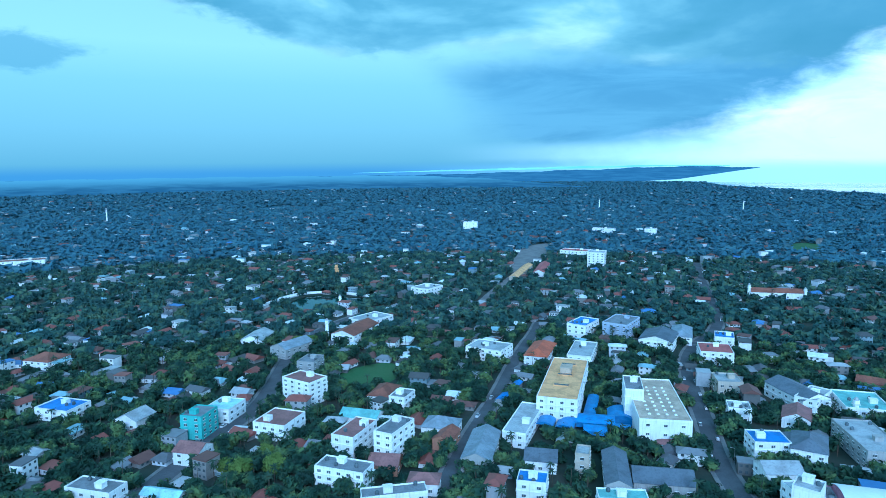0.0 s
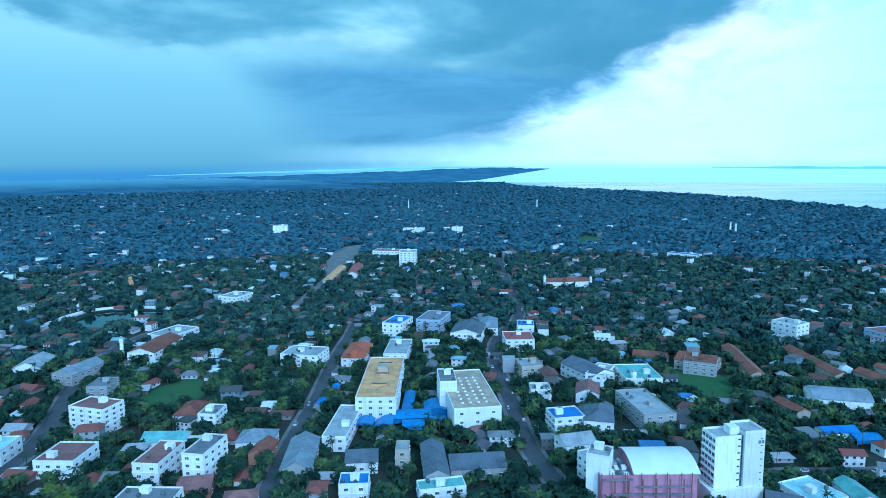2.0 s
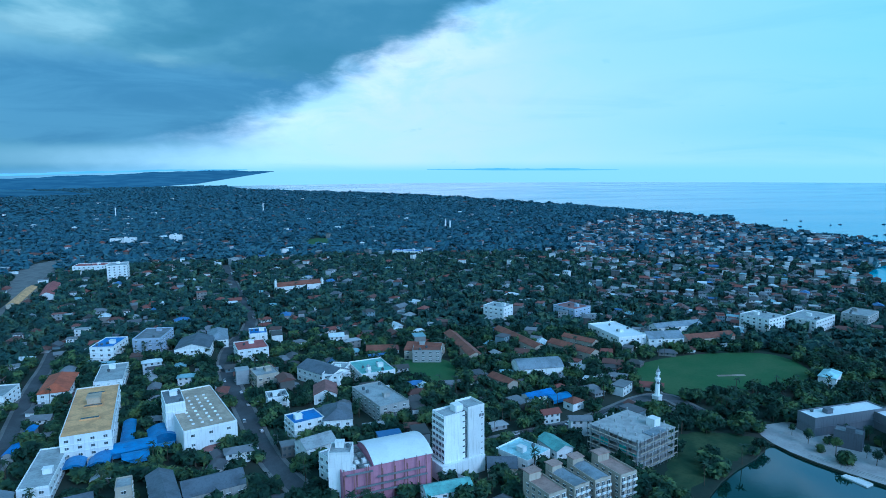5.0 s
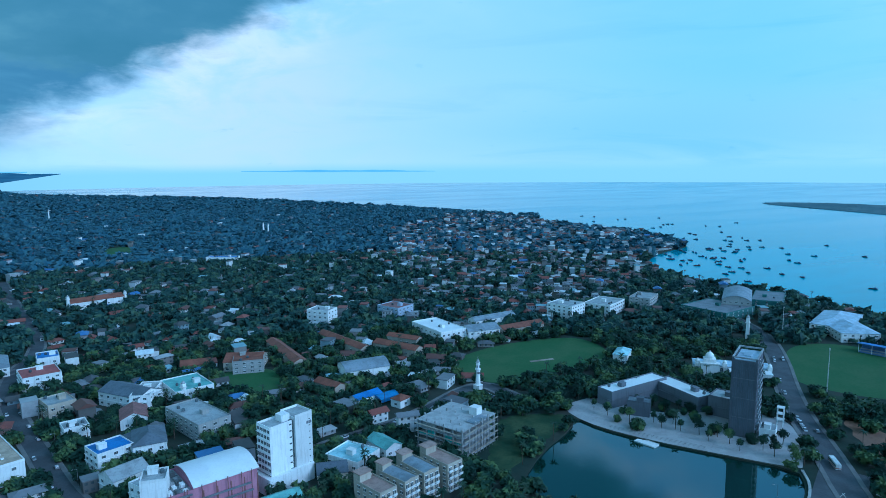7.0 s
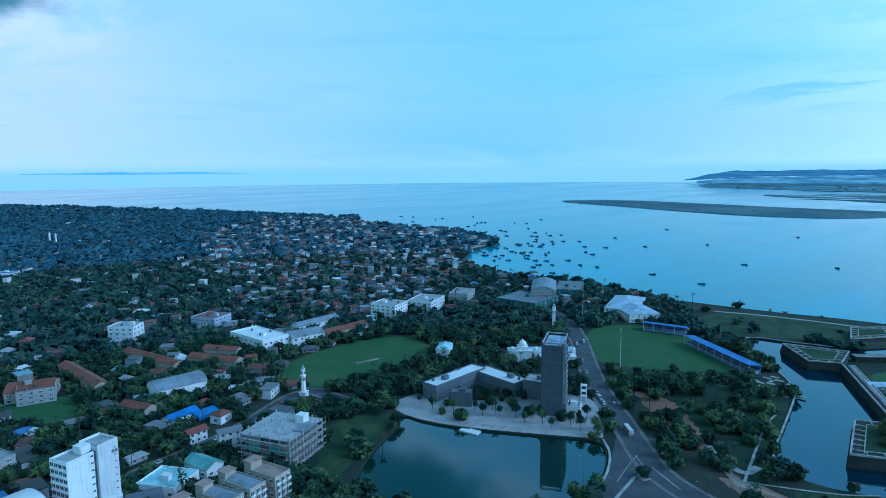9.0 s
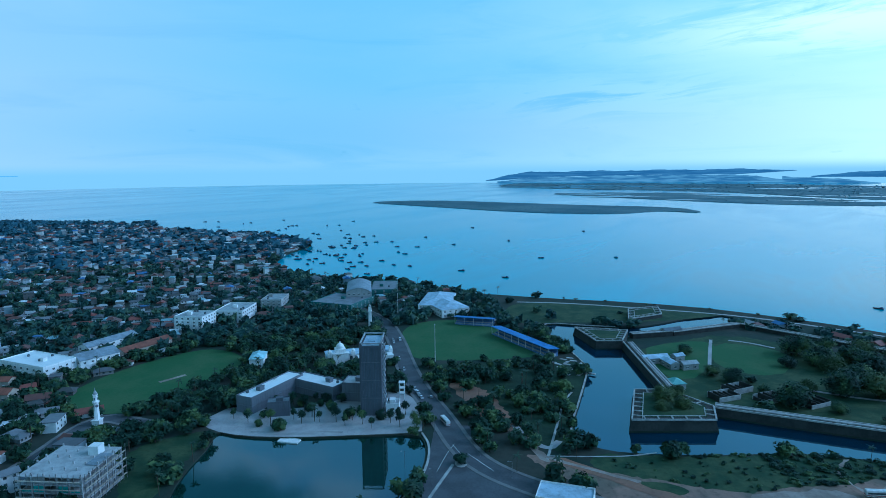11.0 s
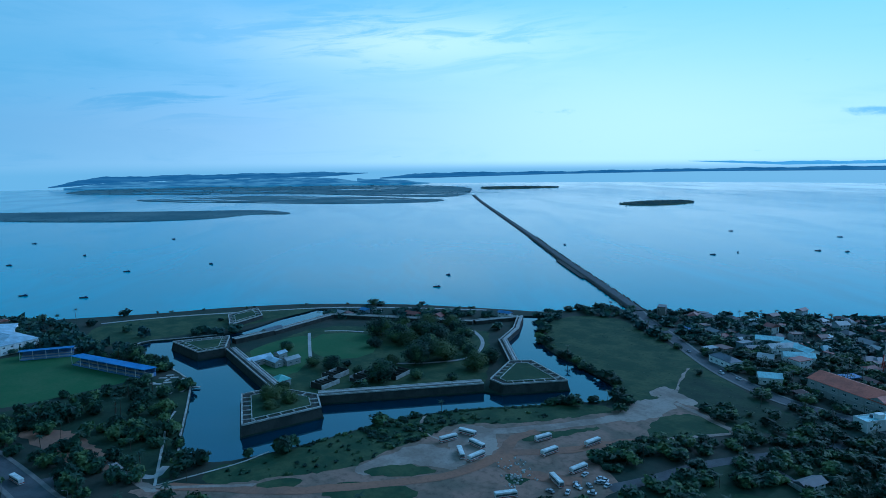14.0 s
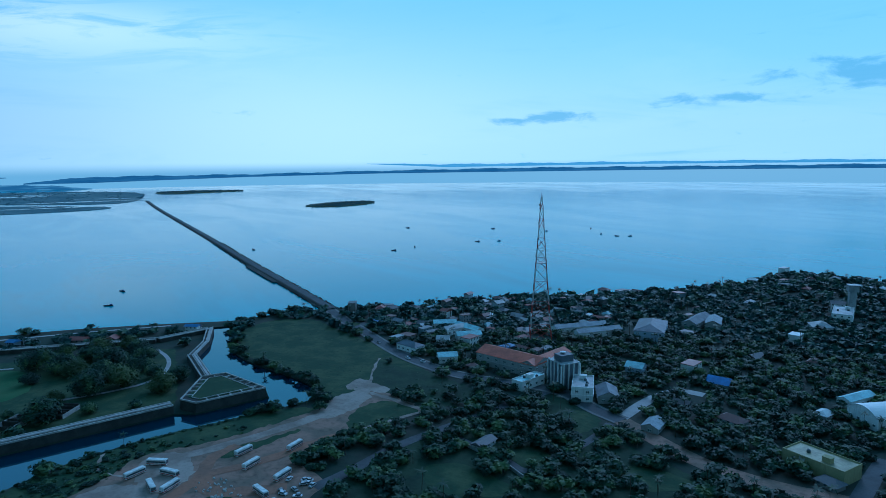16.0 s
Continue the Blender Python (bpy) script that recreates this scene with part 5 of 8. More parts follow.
building("church", 362, 686, 52, 15, 8, -12, "white", "gable", "terracotta", 1, "long white church with red tiled roof among trees", "church", bay=9)
for x, y, w, d, h, yaw, roof, lab in ((335, 1330, 46, 18, 12, -20, "palegrey", "white institute block above far trees"), (420, 1290, 22, 18, 15, -25, "palegrey", "white apartment block above far trees"), (60, 1420, 30, 20, 20, -10, "palegrey", "tall white block on the plain"),
                                      (640, 830, 48, 16, 8, -60, "blue", "long hall with a blue sheet roof"), (-640, 960, 60, 26, 10, 25, "terracotta", "broad temple hall with red roof")):
    building("far_block", x, y, w, d, h, yaw, "white", "flat", roof, 3, lab, "building", bay=12, ledges=False)

def apartment_row(x, y, w, d, yaw, roof, curved, label):
    """Four-storey walk-up block: railed balconies on the end, a stair tower at the back, a sheet roof between parapets."""
    t = thing("apartment_row", pose(x, y, 0, 0, 0, yaw), label, "building", "apartment rows")
    a, b, h = w / 2, d / 2, 12.6
    part("wall", Shape().box(-a, -b, 0, a, b, h).mesh("wall", "cream"), t)
    if curved:
        part("roof", roof_mesh("vault", w - 1.2, d - 1.2, roof, "cream"), t, Matrix.Translation((0, 0, h + 0.1)))
    else:
        part("roof", Shape().box(-a + 0.3, -b + 0.3, h, a - 0.3, b - 0.3, h + 0.12).mesh("roof", roof), t)
    for q in ((-a, -b, a, -b + 0.25), (-a, b - 0.25, a, b), (-a, -b + 0.25, -a + 0.25, b - 0.25), (a - 0.25, -b + 0.25, a, b - 0.25)):
        part("parapet", Shape().box(q[0], q[1], h, q[2], q[3], h + 0.9).mesh("parapet", "cream"), t)
    tower = part("stair_tower", Shape().box(-a - 2.2, -b + 0.6, 0, -a + 2.4, b - 2.6, h + 3.6).mesh("stair_tower", "cream"), t)
    part("cap", Shape().box(-a - 2.7, -b + 0.2, h + 3.6, -a + 2.9, b - 2.2, h + 4.0, 0, True).mesh("cap", "rust"), tower)
    for f in range(4):
        z = f * 3.15
        for m in range(3):
            u = -b + d * (m + 0.5) / 3
            part("balcony", Shape().box(a, u - 1.1, z + 0.2, a + 1.1, u + 1.1, z + 0.4, 0, True).box(a + 1.0, u - 1.1, z + 0.4, a + 1.1, u + 1.1, z + 1.3).mesh("balcony", "white"), t)
            part("window", window_mesh(1.6, 1.9), t, pose(0, 0, 0, 0, 0, 90) @ Matrix.Translation((u, -a, z + 0.6)))
        for m in range(4):
            u = -a + w * (m + 0.5) / 4
            part("window", window_mesh(1.5, 1.4), t, Matrix.Translation((u, -b, z + 1.1)))
            part("window", window_mesh(1.5, 1.4), t, pose(0, 0, 0, 0, 0, 180) @ Matrix.Translation((u, -b, z + 1.1)))
    stamp(box_at(x, y, w, d, yaw, 1.5), 0.0, 0.0)
    stamp(box_at(x, y, w, d, yaw, 4), None, 0.0)


apartment_row(201.5, 167.3, 16.5, 9.4, -101, "rust", False, "cream apartment block with a rust-brown terrace roof")
apartment_row(214.0, 164.8, 17.2, 8.6, -99, "steel", True, "cream apartment block with a curved steel-grey roof")
apartment_row(226.0, 162.3, 18.2, 9.0, -104, "steel", True, "cream apartment block with a curved steel-grey roof")
apartment_row(238.3, 157.4, 17.6, 9.6, -103, "rust", False, "cream apartment block with a pale rust roof")

# ---------------------------------------------------------------- landmarks
# ground that carries no scattered houses: the park, the open maidan, the sea front, the scrub in the south
for zone in ([(390, 150), (480, 165), (520, 200), (600, 190), (640, 120), (600, 50), (470, 30), (410, 60)],
             [(470, 25), (370, 0), (300, -30), (262, -60), (300, -75), (450, -110), (580, -85), (560, -60), (490, -40)],
             [(745, 0), (620, -40), (560, -70), (590, -280), (440, -440), (480, -440), (640, -300), (720, -100)],
             [(245, -40), (300, -60), (280, -300), (240, -360), (440, -440), (300, -450), (200, -400), (130, -390), (84, -362), (66, -330), (100, -240), (180, -150), (215, -40)],
             [(250, 132), (240, 60), (255, -40), (225, -40), (195, 60), (222, 148), (255, 175), (300, 170)],
             [(52, 372), (98, 360), (100, 330), (52, 332)],
             [(270, -30), (350, -40), (350, -100), (300, -110), (262, -90)],
             [(460, -420), (400, -545), (330, -480), (190, -408), (170, -380), (240, -330)],
             [(480, -440), (262, -280), (200, -380), (400, -545)],
             [(240, -60), (238, 150), (262, 182), (420, 182), (425, -15), (330, -60)],
             [(385, 60), (385, 160), (520, 240), (650, 130), (610, 20), (480, 0)],
             FORT):
    stamp(zone, None, 0.0)
stamp([(90, -200), (20, -200), (-170, -260), (-500, -420), (-560, -760), (-200, -960), (120, -800), (150, -470), (180, -420), (84, -370)], None, 0.11)
stamp(FORT, 0.012, 0.0)
stamp([(712, -40), (610, -58), (590, -100), (580, -180), (606, -262), (560, -330), (452, -416), (440, -440), (470, -442), (640, -300), (690, -160)], 0.03, 0.0)
stamp([(470, -278), (500, -296), (455, -345), (420, -325), (408, -285), (425, -268)], 0.06, 0.0)
stamp([(452, -12), (462, -50), (456, -72), (440, -76), (400, -62), (415, -30)], 1.0, 0.0)
stamp([(505, 36), (470, 34), (450, -12), (462, -50), (456, -74), (490, -90), (480, -47)], 0.06, 0.0)
stamp([(488, -70), (490, -98), (440, -112), (432, -84)], 0.03, 0.0)
stamp([(300, -28), (360, -10), (420, -30), (440, -62), (445, -98), (390, -84), (345, -62), (300, -75)], 0.42, 0.0)
stamp(SOUTH_GREEN, 0.74, 0.03)
stamp([(144, -315), (152, -349), (135, -374), (108, -371), (96, -330), (107, -305), (123, -297)], 0.95, 0.0)
stamp([(205, -262), (212, -246), (206, -238), (186, -238), (180, -262), (178, -300), (192, -300)], 0.75, 0.0)
stamp(WASTE, 0.12, 0.0)
for lawn in ([(119, -296), (100, -306), (90, -301), (98, -286), (108, -285)], [(108, -371), (86, -367), (81, -352), (88, -334), (98, -338)], [(61, -296), (58, -312), (31, -309), (18, -299), (51, -283)], [(150, -262), (136, -277), (110, -268), (97, -263), (99, -255), (130, -238)]):
    patch("scrub_lawn", lawn, 0.03, "rough_grass", "rough green clearing between trees", trees=0.03)
stamp(BUS_YARD, 0.0, 0.0)
stamp(FORECOURT, 0.0, 0.0)
for zone in (SCRUB, MEADOW, [(320, -60), (330, -110), (325, -200), (300, -260), (250, -330), (230, -300), (260, -120)]):
    stamp(zone, None, 0.0)
stamp([(395, 130), (412, 110), (392, 78), (376, 92), (372, 112)], 0.10, 0.0)


def cultural_tower():
    """Dark slab tower with a pale edge, joints at every third floor and an open white frame on top."""
    t = thing("office_tower", pose(379, 46.2, 0), "tall dark grey slab-clad tower with white crown frame", "tower")
    part("wall", Shape().box(-12, -6, 0, 12, 6, 43).mesh("wall", "slab"), t)
    for k in range(1, 4):
        part("joint", Shape().box(-12.15, -6.15, 11 * k - 0.15, 12.15, 6.15, 11 * k + 0.15, 0, True).mesh("joint", "greyroof"), t)
    for k in range(13):      # fine vertical ribs on the two broad faces
        part("rib", Shape().box(-12.12, -5.6 + k * 0.93, 4, -12.0, -5.3 + k * 0.93, 42.5).mesh("rib", "slate"), t)
    for x, y in ((-12, -6), (12, -6), (12, 6), (-12, 6)):
        part("corner_post", Shape().box(x - 0.5, y - 0.5, 0, x + 0.5, y + 0.5, 44.6).mesh("corner_post", "slab"), t)
    for a, b in (((-12, -6), (12, -6)), ((12, -6), (12, 6)), ((12, 6), (-12, 6)), ((-12, 6), (-12, -6))):
        part("crown_beam", Shape().beam((*a, 44.6), (*b, 44.6), 0.8).mesh("crown_beam", "palegrey"), t)
    part("roof", Shape().box(-11, -5, 43, 11, 5, 43.3).box(-4, -2, 43.3, 4, 2, 44.2).mesh("roof", "steelblue"), t)
    for k in range(12):
        part("balcony", Shape().box(-6, -7.2, 3 + k * 3.3, 6, -6, 3.3 + k * 3.3, 0, True).box(-6, -7.3, 3.3 + k * 3.3, 6, -7.1, 4.2 + k * 3.3).mesh("balcony", "palegrey"), t)
        part("window", window_mesh(2.4, 1.6), t, Matrix.Translation((0, -6, 3.8 + k * 3.3)))
    stamp(box_at(379, 46, 26, 14, 0, 2), 0.0, 0.0)


cultural_tower()
building("cultural_centre", 395, 114, 50, 12, 10, -25, "ashlar", "flat", "whiteroof", 2, "long grey wing of the cultural centre with flat roof", "building", windows=False)
building("cultural_centre", 406, 86, 38, 14, 9, -122, "ashlar", "flat", "whiteroof", 2, "grey wing of the cultural centre with pale flat roof", "building", windows=False)
building("cultural_centre", 398, 60, 15, 14, 11.5, -8, "ashlar", "flat", "palegrey", 2, "grey block of the cultural centre beside the tower", "building", windows=False)
building("gallery_block", 371, 103, 13, 9, 8.5, -80, "slab", "flat", "greyroof", 1, "dark grey gallery block at the waterfront", "building", windows=False)
building("entrance_block", 376, 34, 9, 8, 5, 0, "white", "flat", "palegrey", 1, "low white entrance block beside the tower", "building")


def clock_tower():
    t = thing("clock_tower", pose(355.7, 205.5, 0), "slender white clock tower with balcony and small dome", "clock tower")
    part("base", Shape().box(-2.2, -2.2, 0, 2.2, 2.2, 3.2).box(-2.5, -2.5, 3.2, 2.5, 2.5, 3.6).mesh("base", "white"), t)
    part("shaft", Shape().turned([(1.7, 3.6), (1.5, 9), (1.4, 13.6)], 8).mesh("shaft", "white"), t)
    part("balcony", Shape().turned([(1.45, 13.4), (2.0, 13.8), (2.0, 14.6), (1.4, 14.6)], 8).mesh("balcony", "white"), t)
    part("lantern", Shape().turned([(1.3, 14.6), (1.2, 18.2), (1.55, 18.4), (1.55, 18.7)], 8).mesh("lantern", "white"), t)
    dome = part("dome", Shape().turned([(1.15, 18.7), (1.05, 19.6), (0.65, 20.5), (0.2, 21)], 12).mesh("dome", "palegrey"), t)
    part("finial", Shape().turned([(0.2, 20.9), (0.1, 22.6)], 6).mesh("finial", "palegrey"), dome)
    for k in range(4):
        part("clock_face", Shape().turned([(0.9, 0), (0.9, 0.12), (0.75, 0.14)], 14).mesh("clock_face", "greyroof"), t, pose(0, 0, 0, 0, 0, 45 + 90 * k) @ pose(1.36, 0, 12, 0, 90, 0), "dark round clock dial")
    for k in range(4):
        part("opening", window_mesh(0.8, 1.8), t, pose(0, 0, 0, 0, 0, 90 * k) @ Matrix.Translation((0, -1.2, 15.4)))
    stamp(box_at(355.7, 205.5, 8, 8, 0, 3), 0.0, 0.0)


clock_tower()


def frame_building():
    """Unfinished concrete frame: slabs on columns, some infill, scaffolding and starter columns on the roof."""
    t = thing("unfinished_building", pose(278, 174, 0, 0, 0, -94), "grey concrete building frame under construction with scaffolding", "building")
    w, d, fh = 30, 31, 3.8
    for f in range(5):
        part("slab", Shape().box(-w / 2, -d / 2, f * fh - 0.3 + 0.3, w / 2, d / 2, f * fh + 0.35, 0, True).mesh("slab", "concrete"), t)
    for i in range(6):
        for j in range(6):
            top = 4 * fh + (1.8 if (i * 3 + j) % 4 else 0.4)
            x, y = -w / 2 + 0.6 + i * (w - 1.2) / 5, -d / 2 + 0.6 + j * (d - 1.2) / 5
            part("column", Shape().box(x - 0.3, y - 0.3, 0, x + 0.3, y + 0.3, top).mesh("column", "concrete"), t)
    for f in range(4):
        for k in range(5):
            if (f * 5 + k) % 3:
                x = -w / 2 + 1 + k * (w - 1.2) / 5
                part("infill_wall", Shape().box(x, -d / 2 + 0.9, f * fh + 0.35, x + 4.6, -d / 2 + 1.15, f * fh + (3.8 if k % 2 else 1.5)).mesh("infill_wall", "grey" if f % 2 else "teal"), t)
                part("infill_wall", Shape().box(-w / 2 + 0.9, x, f * fh + 0.35, -w / 2 + 1.15, x + 4.6, f * fh + (3.8 if f % 2 else 1.3)).mesh("infill_wall", "grey"), t)
    part("stair_head", Shape().box(4, 6, 4 * fh, 9, 11, 4 * fh + 4.6).mesh("stair_head", "white"), t)
    part("roof_sheet", Shape().box(9, -4, 4 * fh + 0.6, 15, 8, 4 * fh + 0.8).mesh("roof_sheet", "steel"), t)
    for k in range(12):
        x = -w / 2 + k * w / 11
        part("scaffold_pole", Shape().beam((x, -d / 2 - 1.4, 0), (x, -d / 2 - 1.4, 4.6 * fh), 0.16).mesh("scaffold_pole", "metal"), t)
        part("scaffold_pole", Shape().beam((w / 2 + 1.4, -d / 2 + k * d / 11, 0), (w / 2 + 1.4, -d / 2 + k * d / 11, 4.6 * fh), 0.16).mesh("scaffold_pole", "metal"), t)
    for f in range(1, 5):
        part("scaffold_board", Shape().box(-w / 2, -d / 2 - 1.8, f * fh - 1.2, w / 2, -d / 2 - 1.0, f * fh - 1.05, 0, True).mesh("scaffold_board", "cream"), t)
        part("scaffold_board", Shape().box(w / 2 + 1.0, -d / 2, f * fh - 1.2, w / 2 + 1.8, d / 2, f * fh - 1.05, 0, True).mesh("scaffold_board", "cream"), t)
    stamp(box_at(278, 174, w, d, -94, 3), 0.0, 0.0)


frame_building()


def library():
    t = thing("public_library", pose(482, 70, 0, 0, 0, -73), "white public library with onion domes and arched wings", "library")
    part("wall", Shape().box(-25, -7, 0, 25, 7, 5.6).mesh("wall", "white"), t)
    part("roof", Shape().box(-25.5, -7.5, 5.6, 25.5, 7.5, 6.1, 0, True).box(-24.6, -6.6, 6.1, 24.6, 6.6, 6.2).mesh("roof", "steelblue"), t)
    part("portico", Shape().box(-21, -13, 0, -9, -9, 8.5).box(-21.5, -13.5, 8.5, -8.5, -8.5, 9.0, 0, True).mesh("portico", "white"), t)
    part("front_wing", Shape().box(-2, -17, 0, 24, -9, 5).box(-2.5, -17.5, 5, 24.5, -9, 5.4, 0, True).mesh("front_wing", "white"), t)
    part("drum", Shape().box(-19, -12, 9, -11, -4, 11.5).mesh("drum", "white"), t)
    for x, y, z, r in ((-15, -8, 11.5, 3.0), (-23, -9, 8.5, 1.7), (-5, -8, 8.5, 1.4), (24, -8, 8, 1.4)):
        part("dome", Shape().turned([(r * 0.85, z), (r, z + r * 0.4), (r * 0.95, z + r * 0.8), (r * 0.6, z + r * 1.25), (r * 0.15, z + r * 1.5), (0.06, z + r * 2)], 14, 0, x, y).mesh("dome", "white", smooth=True), t)
        if r < 2:
            part("kiosk", Shape().box(x - r, y - r, z - 3, x + r, y + r, z).mesh("kiosk", "white"), t)
    for k in range(12):
        part("arch", window_mesh(2.0, 3.2), t, Matrix.Translation((-23 + k * 4.1, -7, 1.4)))
        part("arch", window_mesh(2.0, 3.2), t, pose(0, 0, 0, 0, 0, 180) @ Matrix.Translation((-23 + k * 4.1, -7, 1.4)))
    stamp(box_at(482, 70, 52, 34, -73, 2), 0.0, 0.0)


library()


def white_spire(x, y, h, label):
    t = thing("minaret", pose(x, y, 0), label, "tower")
    part("shaft", Shape().prism([(-1.5, -1.5), (1.5, -1.5), (1.5, 1.5), (-1.5, 1.5)], 0, h * 0.7, 0, [(-1.1, -1.1), (1.1, -1.1), (1.1, 1.1), (-1.1, 1.1)]).mesh("shaft", "white"), t)
    part("balcony", Shape().box(-1.7, -1.7, h * 0.7, 1.7, 1.7, h * 0.73, 0, True).mesh("balcony", "white"), t)
    part("kiosk", Shape().box(-1.3, -1.3, h * 0.74, 1.3, 1.3, h * 0.88).mesh("kiosk", "white"), t)
    part("cap", Shape().turned([(1.5, h * 0.88), (1.2, h * 0.94), (0.2, h)], 8).mesh("cap", "palegrey"), t)
    stamp(box_at(x, y, 5, 5, 0, 1), 0.0, 0.0)


white_spire(334, 688, 17, "white church bell tower")
white_spire(389, 676, 14, "white church bell tower")
white_spire(572.6, 71.5, 23, "slim white tower beside the road")
white_spire(-103, 545, 17, "white church bell tower")
white_spire(236, 352, 15, "small white temple tower")
white_spire(-110, 660, 14, "white shrine spire at the temple tank")
white_spire(955, 1080, 24, "twin white church tower")
white_spire(968, 1110, 24, "twin white church tower")
white_spire(887, 1890, 34, "white water tower above the trees")
white_spire(489, 2006, 36, "pale tower block above the trees")
white_spire(-504, 804, 14, "small white tower among trees")
white_spire(-900, 1702, 40, "tall temple tower among trees")


def temple_gate(x, y, h):
    t = thing("temple_gate", pose(x, y, 0, 0, 0, 15), "stepped golden temple gate tower", "temple")
    for k in range(5):
        w, d = 9 - 1.4 * k, 6.5 - 1.0 * k
        part("tier", Shape().box(-w / 2, -d / 2, h * k / 6, w / 2, d / 2, h * (k + 0.75) / 6).box(-w / 2 - 0.4, -d / 2 - 0.4, h * (k + 0.75) / 6, w / 2 + 0.4, d / 2 + 0.4, h * (k + 1) / 6, 0, True).mesh("tier", "ochre"), t)
    part("crest", Shape().beam((-1.8, 0, h * 0.9), (1.8, 0, h * 0.9), 1.6).mesh("crest", "ochre"), t)


temple_gate(-145, 848, 17)


def cage_tower(x, y):
    t = thing("watch_tower", pose(x, y, 0), "slim open white frame tower in the park", "tower")
    for a, b in ((-1.6, -1.6), (1.6, -1.6), (1.6, 1.6), (-1.6, 1.6)):
        part("post", Shape().box(a - 0.25, b - 0.25, 0, a + 0.25, b + 0.25, 11).mesh("post", "white"), t)
    for z in (3.5, 7, 10.6):
        part("deck", Shape().box(-2, -2, z, 2, 2, z + 0.35, 0, True).mesh("deck", "white"), t)


cage_tower(396, 30)


def lamp_pole(x, y, h, label):
    t = thing("floodlight_pole", pose(x, y, 0), label, "light pole", "poles")
    part("pole", Shape().turned([(0.35, 0), (0.16, h)], 8).mesh("pole", "mast_white"), t)
    part("lamp_head", Shape().box(-1.2, -0.3, h, 1.2, 0.3, h + 1.0, 0, True).mesh("lamp_head", "mast_white"), t)


lamp_pole(472, 10, 28, "tall slim floodlight pole at the stadium")
lamp_pole(600, 48, 26, "tall slim floodlight pole at the stadium")
for k, (x, y) in enumerate(((430, 33), (402, 26), (375, 17), (345, 8), (312, -16), (288, -30), (300, 22), (282, 8), (143, 300), (158, 352), (170, 396), (182, 440), (196, 480))):
    t = thing("street_lamp", pose(x, y, 0, 0, 0, 20 * k), "grey street lamp on a tall pole", "street lamp", "street lamps")
    part("pole", Shape().turned([(0.12, 0), (0.07, 9)], 6).mesh("pole", "metal"), t)
    part("arm", Shape().beam((0, 0, 9), (1.8, 0, 9.3), 0.1).mesh("arm", "metal"), t)
    part("lamp", Shape().box(1.5, -0.15, 9.2, 2.3, 0.15, 9.4, 0, True).mesh("lamp", "palegrey"), t)


def lattice_mast():
    h, n = 121.0, 14
    t = thing("radio_mast", pose(171, -510, 0, 0, 0, 22), "tall red and white lattice radio mast", "mast")
    half = lambda z: 8.5 * (1 - z / h) ** 1.12 + 0.75
    corner = ((-1, -1), (1, -1), (1, 1), (-1, 1))
    zs = [h * (1 - (1 - k / n) ** 1.25) for k in range(n + 1)]
    for k in range(n):
        z0, z1, mt = zs[k], zs[k + 1], "mast_red" if k % 2 == 0 else "mast_white"
        a, b = half(z0), half(z1)
        for x, y in corner:
            part("leg", Shape().beam((x * a, y * a, z0), (x * b, y * b, z1), 0.55 - 0.02 * k).mesh("leg", mt), t)
        for (x, y), (u, v) in zip(corner, corner[1:] + corner[:1]):
            s = Shape().beam((x * a, y * a, z0), (u * b, v * b, z1), 0.26).beam((u * a, v * a, z0), (x * b, y * b, z1), 0.26).beam((x * b, y * b, z1), (u * b, v * b, z1), 0.26)
            part("brace", s.mesh("brace", mt), t)
    for z, r in ((72, 1.2), (86, 1.0), (100, 0.9), (115, 1.0), (112, 0.8)):
        part("dish_antenna", Shape().turned([(0.3, 0), (r, 0.3), (r, 0.6)], 12).mesh("dish_antenna", "mast_white"), t, pose(half(z) + 0.4, 0.4, z, 0, 80, 15 * z))
    part("platform", Shape().box(-3.6, -3.6, 66, 3.6, 3.6, 66.3, 0, True).mesh("platform", "metal"), t)
    part("aerial", Shape().beam((0, 0, h - 1), (0, 0, h + 4), 0.4).mesh("aerial", "mast_red"), t)
    stamp(box_at(168, -512, 20, 20, 22, 2), 0.0, 0.0)


lattice_mast()


def fin_tower():
    t = thing("office_tower", pose(120, -408, 0, 0, 0, -38), "dark office building with tall white fins", "building")
    part("wall", Shape().box(-8, -7, 0, 8, 7, 17).box(-4, -5, 17, 4, 5, 22).mesh("wall", "slate"), t)
    part("roof", Shape().box(-8.4, -7.4, 17, 8.4, 7.4, 17.5, 0, True).mesh("roof", "palegrey"), t)
    for k, x in enumerate((-8, -4.2, 0, 4.2, 8)):
        part("fin", Shape().box(x - 0.35, -7.9, 0, x + 0.35, -7, 19 - abs(k - 2) * 1.2).mesh("fin", "white"), t)
        part("fin", Shape().box(x - 0.35, 7, 0, x + 0.35, 7.9, 19 - abs(k - 2) * 1.2).mesh("fin", "white"), t)
    for y in (-6, -2, 2, 6):
        part("fin", Shape().box(-8.9, y - 0.35, 0, -8, y + 0.35, 18).mesh("fin", "white"), t)
        part("fin", Shape().box(8, y - 0.35, 0, 8.9, y + 0.35, 18).mesh("fin", "white"), t)
    for f in range(5):
        for x in (-6.1, -2.1, 2.1, 6.1):
            part("window", window_mesh(2.4, 1.8), t, Matrix.Translation((x, -7, 1.2 + f * 3.2)))
    part("roof_dish", Shape().turned([(0.3, 22), (1.8, 22.8), (2.0, 23.2)], 12, 0, 1, 0).mesh("roof_dish", "white"), t)
    stamp(box_at(120, -408, 18, 16, -38, 2), 0.0, 0.0)


fin_tower()


